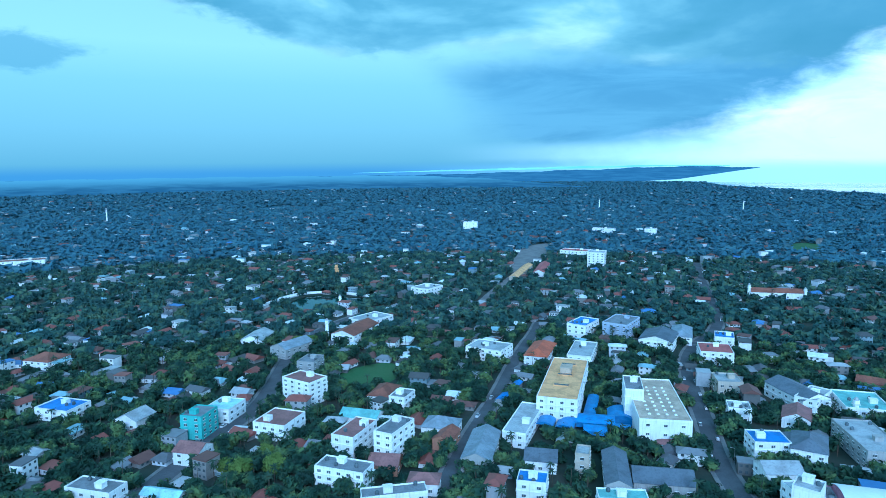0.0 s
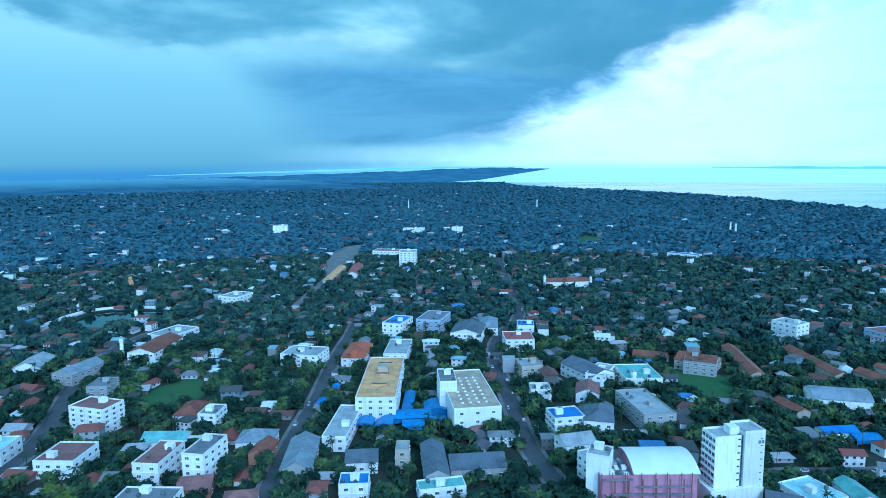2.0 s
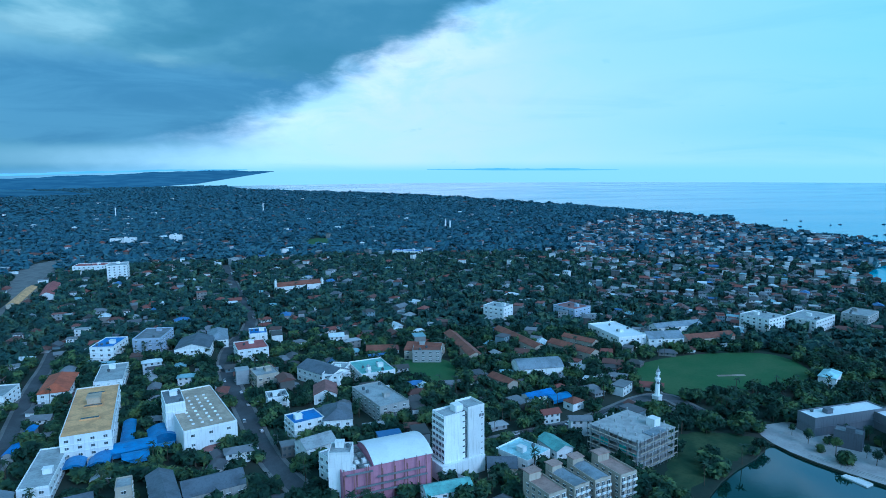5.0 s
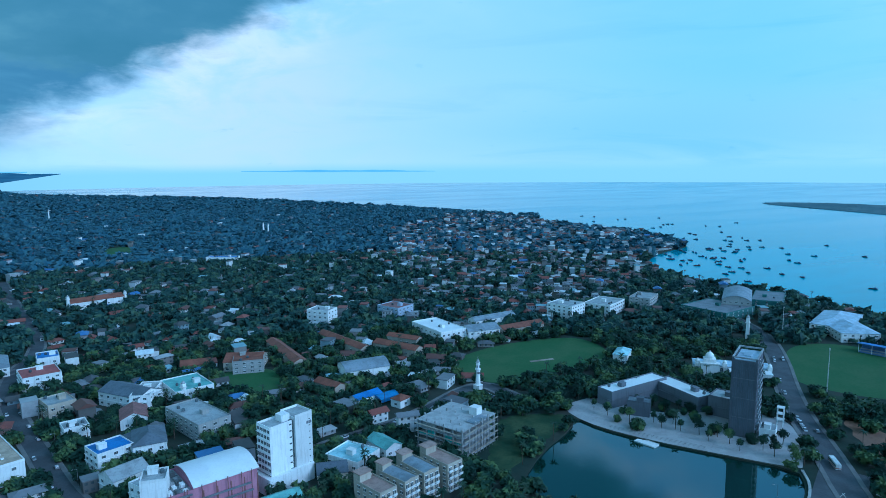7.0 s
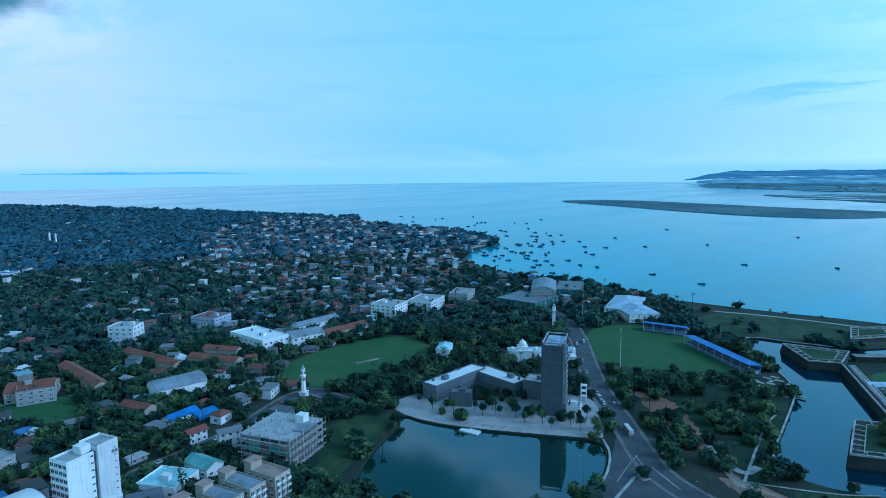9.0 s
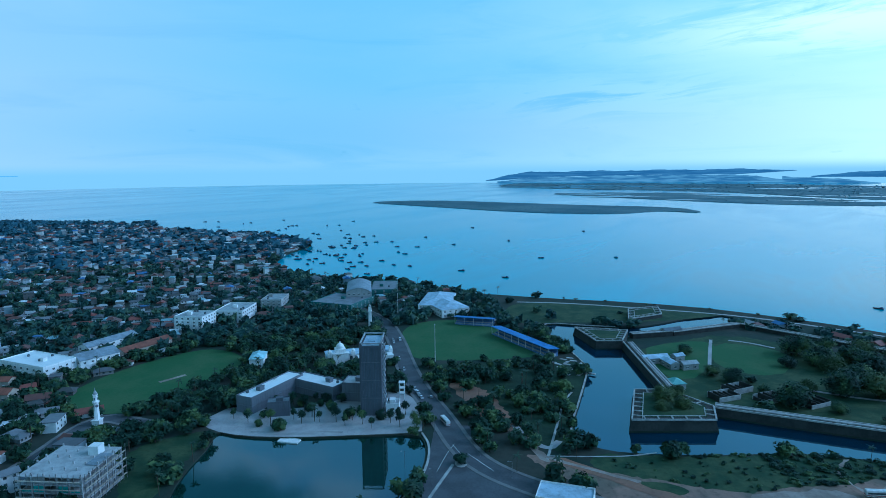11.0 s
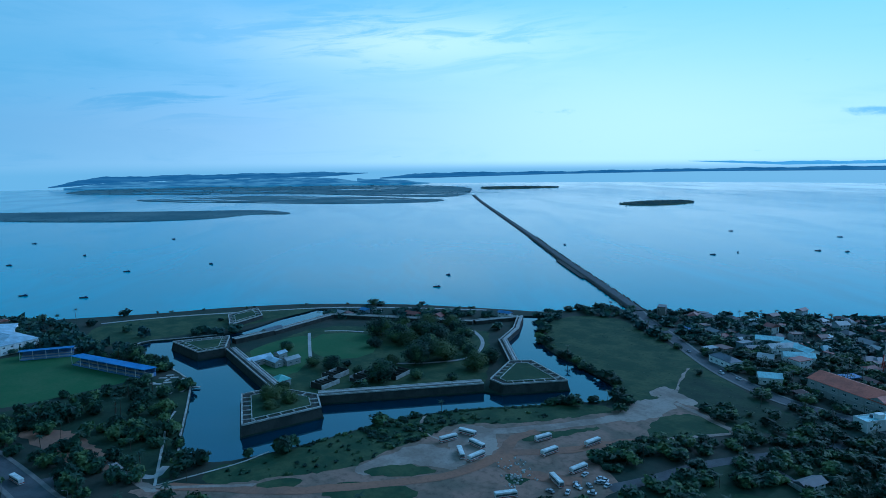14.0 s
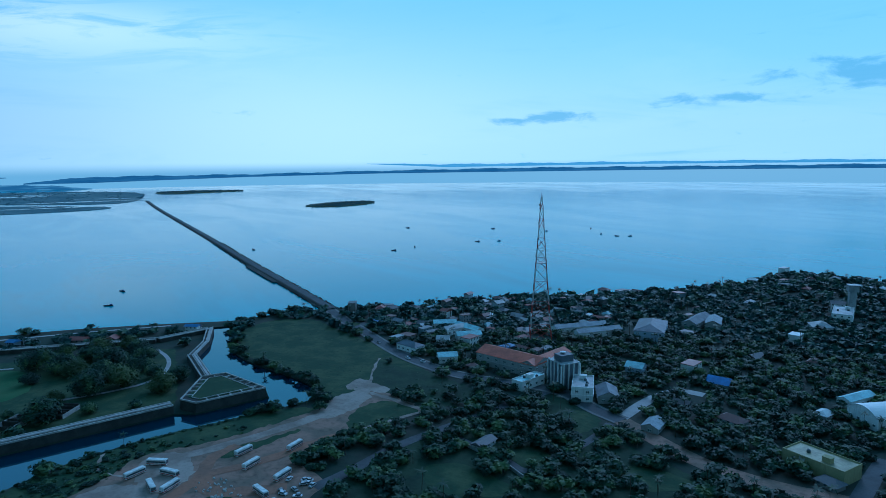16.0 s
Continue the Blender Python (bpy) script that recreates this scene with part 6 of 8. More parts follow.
def water_tower(x, y):
    t = thing("water_tower", pose(x, y, 0, 0, 0, 10), "square white concrete water tower", "water tower")
    part("shaft", Shape().box(-3, -3, 0, 3, 3, 22).mesh("shaft", "palegrey"), t)
    part("tank", Shape().box(-4.4, -4.4, 22, 4.4, 4.4, 28).box(-5, -5, 28, 5, 5, 28.6, 0, True).mesh("tank", "palegrey"), t)
    stamp(box_at(x, y, 8, 8, 0, 2), 0.0, 0.0)


water_tower(-74, -730)


def canopy(x, y, w, d, h, yaw, label):
    """A vaulted tarpaulin shelter on posts."""
    t = thing("tarpaulin_shelter", pose(x, y, 0, 0, 0, yaw), label, "shelter", "blue shelters")
    part("cover", roof_mesh("vault", w, d, "tarp", "tarp"), t, Matrix.Translation((0, 0, h)))
    for a in (-w / 2, w / 2):
        for b in (-d / 2, d / 2):
            part("post", Shape().box(a - 0.1, b - 0.1, 0, a + 0.1, b + 0.1, h).mesh("post", "metal"), t)
    part("side_sheet", Shape().box(-w / 2, -d / 2 - 0.05, 1, w / 2, -d / 2 + 0.05, h).mesh("side_sheet", "tarp"), t)
    stamp(box_at(x, y, w, d, yaw, 1), 0.0, 0.0)


canopy(57, 346, 10, 9, 4.5, 70, "bright blue vaulted tarpaulin shelter")
canopy(67, 341, 9, 9, 4.5, 70, "bright blue vaulted tarpaulin shelter")
canopy(85, 350, 22, 12, 4.0, -12, "large bright blue tarpaulin roof")
canopy(83, 338, 12, 8, 3.5, -12, "low bright blue tarpaulin roof")
canopy(87, 366, 6, 40, 4.5, -18, "long bright blue tarpaulin roof beside the office block")
canopy(98, 340, 9, 6, 3.5, -12, "small blue tarpaulin roof")
canopy(102, 356, 14, 16, 4.0, -12, "large bright blue tarpaulin roof beside the mall")
canopy(72, 352, 12, 8, 4.2, 70, "bright blue vaulted tarpaulin shelter")
canopy(96, 462, 7, 16, 4.5, -20, "blue tarpaulin roof beside a hall")
canopy(308, 246, 14, 8, 3.5, -12, "blue tarpaulin roof beside the court")


def roof_fittings():
    """Skylights and porch of the mall; vents and roof house of the office block; ducts on the pink hall."""
    mall = thing("mall_roof_lights", pose(120.7, 350, 15.0, 0, 0, -9), "rows of small white skylights on the mall roof", "skylights")
    for i in range(4):
        for j in range(8):
            part("skylight", Shape().box(-0.7, -0.5, 0, 0.7, 0.5, 0.5).box(-0.5, -0.35, 0.5, 0.5, 0.35, 0.7).mesh("skylight", "white"), mall, Matrix.Translation((-7.5 + i * 4.6, -22 + j * 6, 0.02)))
    porch = thing("mall_porch", pose(117, 318.5, 0, 0, 0, -9), "mall entrance porch with brown tiled roof", "porch")
    part("wall", Shape().box(-6.5, -3, 0, 6.5, 3, 4).mesh("wall", "white"), porch)
    part("roof", roof_mesh("hip", 13, 6, "maroon", "white"), porch, Matrix.Translation((0, 0, 4)))
    part("sign_band", Shape().box(-6, -3.2, 2.8, 6, -3.0, 3.8).mesh("sign_band", "tealroof"), porch)
    vents = thing("roof_vents", pose(75.3, 388.8, 15.5, 0, 0, -17), "roof openings and stair house on the ochre roof", "roof fittings")
    for y in (-16, 4, 26):
        part("vent_curb", Shape().box(-5, y - 1.6, 0, 5, y + 1.6, 0.7).mesh("vent_curb", "ochre"), vents)
        part("vent_slot", Shape().box(-4.4, y - 1.0, 0.7, 4.4, y + 1.0, 0.78).mesh("vent_slot", "glass"), vents)
    part("stair_house", Shape().box(-3.4, 7, 0, 3.4, 15, 3.4).box(-3.8, 6.6, 3.4, 3.8, 15.4, 3.8, 0, True).mesh("stair_house", "beige"), vents)
    ducts = thing("wall_ducts", pose(159.7, 233, 0, 0, 0, -17), "dark pipes and ducts fixed to the pink wall", "ducts")
    for z, x0, x1 in ((12.2, -4, 19), (8.8, -14, 20), (15.5, -18, -6), (5.5, -19, 10)):
        part("duct", Shape().box(x0, -13.3, z, x1, -12.5, z + 0.6, 0, True).mesh("duct", "greyroof"), ducts)
    for x in (-19, -14.5, -9, -8, -2, 4, 9, 15, 19.5):
        part("drain_pipe", Shape().box(x - 0.15, -12.8, 0, x + 0.15, -12.5, 18.6).mesh("drain_pipe", "maroon"), ducts)
    plant_ = thing("roof_plant", pose(*PINK_HALL[:2], 15.6, 0, 0, PINK_HALL[2]), "cluster of grey cooling units and pipes on the hall's lower roof", "roof plant")
    rnd = random.Random(8)
    for i in range(4):
        for j in range(5):
            w, d, h = rnd.uniform(0.7, 1.3), rnd.uniform(0.7, 1.6), rnd.uniform(1.0, 2.4)
            part("cooling_unit", Shape().box(-w, -d, 0, w, d, h).turned([(min(w, d) * 0.7, h), (min(w, d) * 0.7, h + 0.25)], 8).mesh("cooling_unit", ("metal", "palegrey", "white")[rnd.randrange(3)]), plant_, Matrix.Translation((-18.6 + i * 3.2, -9.5 + j * 4.4, 0)))
    for j in range(4):
        part("pipe", Shape().box(-20, -7.4 + j * 4.4, 0.7, -7.4, -7.1 + j * 4.4, 1.0, 0, True).mesh("pipe", "metal"), plant_)


def pink_hall():
    """Hall with a shallow white vault over its larger part and a lower roof deck for the plant beside it."""
    x, y, yaw = PINK_HALL
    t = thing("concert_hall", pose(x, y, 0, 0, 0, yaw), "pink hall with white curved roof and pipes on its wall", "building")
    part("wall", Shape().box(-21.1, -12.5, 0, -6.5, 12.5, 15.5).mesh("wall", "pink"), t)
    part("wall", Shape().box(-6.5, -12.5, 0, 21.1, 12.5, 18.0).mesh("wall", "pink"), t)
    part("deck", Shape().box(-20.8, -12.2, 15.5, -6.5, 12.2, 15.6).mesh("deck", "palegrey"), t)
    for a in ((-21.1, -12.5, -6.5, -12.1), (-21.1, 12.1, -6.5, 12.5), (-21.1, -12.1, -20.7, 12.1)):
        part("parapet", Shape().box(a[0], a[1], 15.5, a[2], a[3], 17.0).mesh("parapet", "pink"), t)
    n = 14
    prof = [(-13.2 + 26.4 * k / n, 18.0 + 3.4 * (1 - (2 * k / n - 1) ** 2)) for k in range(n + 1)]
    q = n + 1
    v = [(u, a, b) for u in (-6.9, 21.7) for a, b in prof] + [(u, a, b - 0.3) for u in (-6.9, 21.7) for a, b in prof]
    f = [(k, q + k, q + k + 1, k + 1) for k in range(n)] + [(2 * q + k + 1, 3 * q + k + 1, 3 * q + k, 2 * q + k) for k in range(n)] + [(k + 1, 2 * q + k + 1, 2 * q + k, k) for k in range(n)] + [(q + k, 3 * q + k, 3 * q + k + 1, q + k + 1) for k in range(n)]
    f += [(0, 2 * q, 3 * q, q), (q - 1, 2 * q - 1, 4 * q - 1, 3 * q - 1)]
    part("roof", Shape().add(v, f).mesh("roof", "whiteroof"), t)
    for u in (-6.4, 21.0):
        part("gable", Shape().add([(u, a * 0.94, b - 0.25) for a, b in prof], [tuple(range(q))]).mesh("gable", "pink"), t)
    for k in range(8):
        part("pilaster", Shape().box(-20.6 + k * 5.9, -12.75, 0, -20.1 + k * 5.9, -12.5, 15.3).mesh("pilaster", "maroon"), t)
    stamp(box_at(x, y, 42.2, 25, yaw, 1.5), 0.0, 0.0)
    stamp(box_at(x, y, 42.2, 25, yaw, 5), None, 0.0)


pink_hall()

roof_fittings()
ribbon("tank_wall", [(-195, 668), (-184, 708), (-162, 738), (-120, 735), (-85, 714)], 1.2, -1.2, 2.2, "white", "white parapet wall along the temple tank", "wall", 2.2, 2)
ribbon("road_parapet", [(134, 330), (143, 366), (150, 398), (156, 420)], 0.5, -0.5, 2.0, "palegrey", "pale concrete parapet beside the main road", "wall", 2.0, None)
for k in range(5):
    ribbon("terrace_step", [(344.5 - k * 1.1, 112), (343 - k * 1.1, 86), (344 - k * 1.1, 60)], 0.55, -0.55, 0.06 - k * 0.22 + 0.45, "paving", "stone waterfront step", "step", 0.5, None)
tagged(new("landing_stage", Shape().box(-6, -2.4, -1.1, 6, 2.4, -0.4, 0, True).box(-6, -2.4, -0.4, 6, -2.2, 0.0).mesh("landing_stage", "white")), "white floating landing stage on the pond", "jetty").matrix_basis = pose(334, 88, 0, 0, 0, 75)


# pale stone slabs lying in rows near the end of the stadium stand
slab = thing("stone_slab", pose(0, 0, -200), "pale weathered stone slab lying on the grass", "stone", "stone slabs")
part("slab_top", Shape().box(-2.6, -1.1, 0, 2.6, 1.1, 0.35).mesh("slab_top", "coping"), slab)
part("footing", Shape().box(-2.9, -1.4, 0, 2.9, 1.4, 0.12).mesh("footing", "kerb"), slab)
rnd = random.Random(4)
for k in range(18):
    m = pose(476 - 7 * (k // 3) + rnd.uniform(-2, 2), -78 - 8.5 * (k % 3) - 1.5 * (k // 3) + rnd.uniform(-2, 2), 0.03, 0, 0, rnd.uniform(-15, 15) + (58 if k % 4 else -30))
    if k == 0:
        slab.matrix_basis = m
    else:
        copy_thing(slab, m)


# ---------------------------------------------------------------- vehicles and boats
def bus_model():
    t = thing("bus", pose(0, 0, -200), "white coach with dark window band", "bus", "parked buses")
    part("body", Shape().box(-5.2, -1.25, 0.45, 5.2, 1.25, 3.0).box(-5.0, -1.15, 3.0, 5.0, 1.15, 3.2).mesh("body", "bus_white"), t)
    part("window_band", Shape().box(-4.9, -1.29, 1.6, 4.9, 1.29, 2.45).mesh("window_band", "glass"), t)
    part("windscreen", Shape().box(5.15, -1.1, 1.3, 5.26, 1.1, 2.7).mesh("windscreen", "glass"), t)
    part("stripe", Shape().box(-5.22, -1.28, 0.8, 5.22, 1.28, 1.2).mesh("stripe", "bus_red"), t)
    for x in (-3.4, 3.3):
        for y in (-1.1, 1.1):
            wheel = part("wheel", Shape().turned([(0.48, -0.15), (0.48, 0.15)], 10).mesh("wheel", "rubber"), t, pose(x, y, 0.48, 90))
            part("rim", Shape().turned([(0.26, -0.17), (0.26, 0.17)], 8).mesh("rim", "metal"), wheel)
    return t


def car_model(name, l, w, h, label):
    t = thing(name, pose(0, 0, -200), label, "car", "parked cars")
    part("body", Shape().box(-l / 2, -w / 2, 0.3, l / 2, w / 2, h * 0.58).mesh("body", "car_paint"), t)
    part("cabin", Shape().prism([(-l * 0.36, -w * 0.46), (l * 0.24, -w * 0.46), (l * 0.24, w * 0.46), (-l * 0.36, w * 0.46)], h * 0.58, h, 0,
                                [(-l * 0.28, -w * 0.4), (l * 0.10, -w * 0.4), (l * 0.10, w * 0.4), (-l * 0.28, w * 0.4)]).mesh("cabin", "glass"), t)
    part("roof", Shape().box(-l * 0.27, -w * 0.4, h, l * 0.09, w * 0.4, h + 0.05).mesh("roof", "car_paint"), t)
    for x in (-l * 0.3, l * 0.3):
        for y in (-w * 0.45, w * 0.45):
            part("wheel", Shape().turned([(0.32, -0.1), (0.32, 0.1)], 8).mesh("wheel", "rubber"), t, pose(x, y, 0.32, 90))
    return t


def boat_model():
    t = thing("fishing_boat", pose(0, 0, -200), "dark wooden fishing boat at anchor", "boat", "anchored boats")
    o = [(-4.5, -0.9), (2, -1.3), (5.5, 0), (2, 1.3), (-4.5, 0.9)]
    part("hull", Shape().prism([(x * 0.85, y * 0.7) for x, y in o], -0.4, 1.1, 0, o).mesh("hull", "boat_hull"), t)
    house = part("wheelhouse", Shape().box(-3, -0.7, 1.1, -0.8, 0.7, 2.2).mesh("wheelhouse", "bluewall"), t)
    part("roof", Shape().box(-3.2, -0.85, 2.2, -0.6, 0.85, 2.32).mesh("roof", "palegrey"), house)
    part("post", Shape().beam((1, 0, 1), (1, 0, 3.4), 0.14).mesh("post", "bark"), t)
    return t


bus, car, van, boat = bus_model(), car_model("car", 4.2, 1.75, 1.5, "small family car on the street"), car_model("van", 4.7, 1.8, 2.0, "small van on the street"), boat_model()


def place(first, spots, z):
    for k, (x, y, a) in enumerate(spots):
        m = pose(x, y, z, 0, 0, a)
        if k == 0:
            first.matrix_basis = m
        else:
            copy_thing(first, m)


place(bus, [(270, -192, -96), (270, -205, -158), (255, -200, -175), (252, -187, 153), (244, -191, -84), (240, -234, -95), (226, -225, -90), (220, -251, -90), (202, -206, 162), (204, -223, -90), (206, -178, -113), (355, 2, 20)], 0.07)
rnd = random.Random(11)
spots_car, spots_van = [], []
for pts, off in (([(137, 300), (141, 319), (151, 355), (161, 396), (173, 441)], 3.4), ([(-132, 324), (-126, 349), (-119, 370), (-117, 398)], 3.6), ([(537, 45), (473, 34), (422, 23), (363, 4)], 3.0), ([(8, 318), (21, 362), (34, 399)], 2.4),
                 ([(250, 228), (282, 217), (314, 214)], 2.4), ([(290, -443), (254, -419), (223, -405)], 2.0)):
    for (x0, y0), (x1, y1) in zip(pts, pts[1:]):
        a = math.degrees(math.atan2(y1 - y0, x1 - x0))
        for k in range(int(math.hypot(x1 - x0, y1 - y0) / 9)):
            if rnd.random() < 0.5:
                f, sgn = rnd.random(), rnd.choice((-1, 1))
                x, y = x0 + (x1 - x0) * f, y0 + (y1 - y0) * f
                x, y = x - sgn * off * math.sin(radians(a)), y + sgn * off * math.cos(radians(a))
                (spots_van if rnd.random() < 0.3 else spots_car).append((x, y, a + (180 if sgn > 0 else 0)))
for k in range(16):
    spots_car.append((rnd.uniform(184, 200), rnd.uniform(-226, -196), rnd.uniform(0, 360)))
place(car, spots_car, 0.08)
place(van, spots_van, 0.08)
spots = []
while len(spots) < 62:
    x, y = rnd.gauss(1090, 130), rnd.gauss(190, 62)
    if not inside(LAND, np.array([x]), np.array([y]))[0] and x < 1500:
        spots.append((x, y, rnd.gauss(60, 25)))
for k in range(26):
    x, y = rnd.uniform(1300, 1800), rnd.uniform(200, 720)
    if not inside(LAND, np.array([x]), np.array([y]))[0]:
        spots.append((x, y, rnd.gauss(60, 25)))
spots += [(894, -20, 80), (1007, -268, 20), (837, -77, 70), (938, 56, 40), (1189, -12, 50), (1240, -120, 20), (1010, -150, 70), (1400, -300, 30), (640, -440, 50), (700, -500, 0), (1500, -60, 60)]
for k in range(12):
    spots.append((rnd.uniform(250, 900), rnd.uniform(-1500, -850), rnd.uniform(0, 180)))
place(boat, spots, -1.3)
SPECIAL_TREES = [(-98, 290, 1.6), (-84, 296, 1.5), (-92, 310, 1.3), (-108, 296, 1.2), (-119, 505, 1.7), (-110, 512, 1.6), (62, 372, 1.0)]

TERRACE_TREES = [(363, 128), (358, 118), (356, 104), (362, 92), (356, 86), (366, 82), (358, 76), (366, 70), (358, 66), (352, 60), (360, 57), (354, 50), (348, 44), (356, 34), (350, 28), (362, 30), (352, 20), (368, 26), (384, 108), (386, 98), (380, 90), (388, 84),
                 (345, 18), (398, 40), (404, 36), (374, 142), (380, 146)]


def grandstand(x, y, w, d, yaw, label):
    """Stepped seating under a long sloping blue roof on posts, open towards the pitch."""
    t = thing("grandstand", pose(x, y, 0, 0, 0, yaw), label, "grandstand", "stadium stands")
    for k in range(5):
        part("tier", Shape().box(-w / 2, -d / 2 + k * d / 5, 0, w / 2, -d / 2 + (k + 1) * d / 5, 0.6 + 0.6 * k).mesh("tier", "concrete" if k % 2 else "bluewall"), t)
    part("back_wall", Shape().box(-w / 2, d / 2, 0, w / 2, d / 2 + 0.3, 6.2).mesh("back_wall", "bluewall"), t)
    a, b = w / 2 + 1, d / 2 + 1
    part("roof", Shape().add([(-a, -b, 7.2), (a, -b, 7.2), (a, b, 6.2), (-a, b, 6.2), (-a, -b, 7.45), (a, -b, 7.45), (a, b, 6.45), (-a, b, 6.45)],
                             [(4, 5, 6, 7), (3, 2, 1, 0), (0, 1, 5, 4), (1, 2, 6, 5), (2, 3, 7, 6), (3, 0, 4, 7)]).mesh("roof", "blueroof"), t)
    n = max(3, int(w / 9))
    for k in range(n + 1):
        part("post", Shape().box(-w / 2 + k * w / n - 0.15, -d / 2, 0, -w / 2 + k * w / n + 0.15, -d / 2 + 0.3, 7.2).mesh("post", "white"), t)
    stamp(box_at(x, y, w, d, yaw, 3), 0.0, 0.0)


grandstand(516, -62, 80, 9, -151, "stadium grandstand with a long bright blue roof")
grandstand(584, -25, 36, 8, -107, "shorter stadium grandstand with a blue roof")


def hotel():
    t = thing("hotel_tower", pose(199.3, 220.6, 0, 0, 0, -8), "white ten-storey hotel tower with windowed side and stair strip", "hotel")
    part("wall", Shape().box(-11.4, -5.3, 0, 0.6, 5.3, 31).mesh("wall", "white"), t)
    part("wall", Shape().box(1.8, -6.2, 0, 11.4, 5.3, 33).mesh("wall", "white"), t)
    part("stair_strip", Shape().box(0.6, -4.8, 0, 1.8, 4.8, 31.5).mesh("stair_strip", "glass"), t)
    part("roof", Shape().box(-11, -4.9, 31, 0.2, 4.9, 31.15).box(2.2, -5.8, 33, 11, 4.9, 33.15).mesh("roof", "palegrey"), t)
    for x0, y0, x1, y1, z in ((-11.4, -5.3, 0.6, -5.0, 31), (-11.4, 5.0, 0.6, 5.3, 31), (-11.4, -5.0, -11.1, 5.0, 31), (1.8, -6.2, 11.4, -5.9, 33), (1.8, 5.0, 11.4, 5.3, 33), (11.1, -5.9, 11.4, 5.0, 33)):
        part("parapet", Shape().box(x0, y0, z, x1, y1, z + 1.1).mesh("parapet", "white"), t)
    part("lift_house", Shape().box(-3, -2.5, 31.2, 1.5, 2.5, 34.5).mesh("lift_house", "white"), t)
    part("podium", Shape().box(-14, -7.5, 0, 11, -5.3, 8.5).box(-14, -5.3, 0, -11.4, 6, 8.5).mesh("podium", "white"), t)
    for f in range(10):
        for k in range(4):
            part("window", window_mesh(1.9, 1.7), t, pose(0, 0, 0, 0, 0, -90) @ Matrix.Translation((-3.9 + k * 2.6, -11.4, 1.2 + f * 3.1)))
        if f > 1:
            part("ledge", Shape().box(-12.0, -5.3, f * 3.1 + 0.2, -11.4, 5.3, f * 3.1 + 0.4, 0, True).mesh("ledge", "white"), t)
        part("vent", Shape().box(-0.9, -5.42, 2 + f * 3.1, 0.3, -5.3, 2.6 + f * 3.1, 0, True).mesh("vent", "glass"), t)
        part("vent", Shape().box(9.4, -6.32, 2 + f * 3.1, 10.2, -6.2, 2.4 + f * 3.1, 0, True).mesh("vent", "glass"), t)
    for k in range(2):
        part("sign", Shape().box(8.2 + 1.5 * k, -6.35, 28, 9.4 + 1.5 * k, -6.2, 29.4, 0, True).mesh("sign", "greyroof"), t)
    stamp(box_at(199.3, 220.6, 24, 14, -8, 2), 0.0, 0.0)


hotel()

# ---------------------------------------------------------------- the old fort
def rampart(name, pts, h, label, top="rough_grass", batter=0.06):
    """A solid earth-filled bastion with a battered stone face, grass top and a coping round it."""
    if name == "bastion":
        pts = [(x * 1.022, y * 1.022) for x, y in pts]
    c = Vector((sum(p[0] for p in pts) / len(pts), sum(p[1] for p in pts) / len(pts)))
    base = thing(name, Matrix.Identity(4), label, "fort", "fort works")
    up = [tuple(Vector(p).lerp(c, batter)) for p in pts]
    part("stone_face", Shape().prism(pts, -1.4, h, 0, up).mesh("stone_face", "rampart"), base)
    inner = [tuple(Vector(p).lerp(c, 0.2)) for p in up]
    part("grass_top", Shape().prism(inner, h - 0.1, h + 0.25).mesh("grass_top", top), base)
    n = len(up)
    for k in range(n):
        a, b = Vector(up[k]), Vector(up[(k + 1) % n])
        part("coping", Shape().beam((*a, h + 0.3), (*b, h + 0.3), 0.9).mesh("coping", "coping"), base)
        steps = int((b - a).length / 7)
        nrm = Vector((-(b - a).y, (b - a).x)).normalized()
        if (c - a).dot(nrm) < 0:
            nrm = -nrm
        a2, b2 = a + nrm * 5.5, b + nrm * 5.5
        t = (b - a).normalized() * 4
        part("parapet_walk", Shape().beam((*(a2 + t), h + 0.35), (*(b2 - t), h + 0.35), 0.5).mesh("parapet_walk", "coping"), base)
        for j in range(1, steps):     # gun embrasures
            p = a.lerp(b, j / steps)
            part("embrasure", Shape().beam((*p, h + 0.35), (*(p + nrm * 5.5), h + 0.35), 0.6).mesh("embrasure", "coping"), base)
    stamp(pts, 0.0, 0.0)


def curtain(a, b, h=5.0, w=9.0, side=1):
    a, b = Vector(a) * 1.022, Vector(b) * 1.022
    n = Vector((-(b - a).y, (b - a).x)).normalized() * side
    base = thing("curtain_wall", Matrix.Identity(4), "dark weathered stone curtain wall of the fort", "fort", "fort works")
    o1, o2, i1, i2 = a, b, a + n * w, b + n * w
    k = n * 0.7
    part("stone_face", Shape().prism([tuple(o1), tuple(o2), tuple(i2), tuple(i1)], -1.4, h, 0, [tuple(o1 + k), tuple(o2 + k), tuple(i2), tuple(i1)]).mesh("stone_face", "rampart"), base)
    for f, wd in ((0.12, 0.9), (0.5, 0.6), (0.9, 0.8)):
        part("coping", Shape().beam((*(o1 + n * w * f), h + 0.2), (*(o2 + n * w * f), h + 0.2), wd).mesh("coping", "coping"), base)
    part("wall_walk", Shape().beam((*(o1 + n * w * 0.7), h - 0.4), (*(o2 + n * w * 0.7), h - 0.4), 1.6).mesh("wall_walk", "paving"), base)
    stamp([tuple(o1), tuple(o2), tuple(i2), tuple(i1)], 0.0, 0.0)


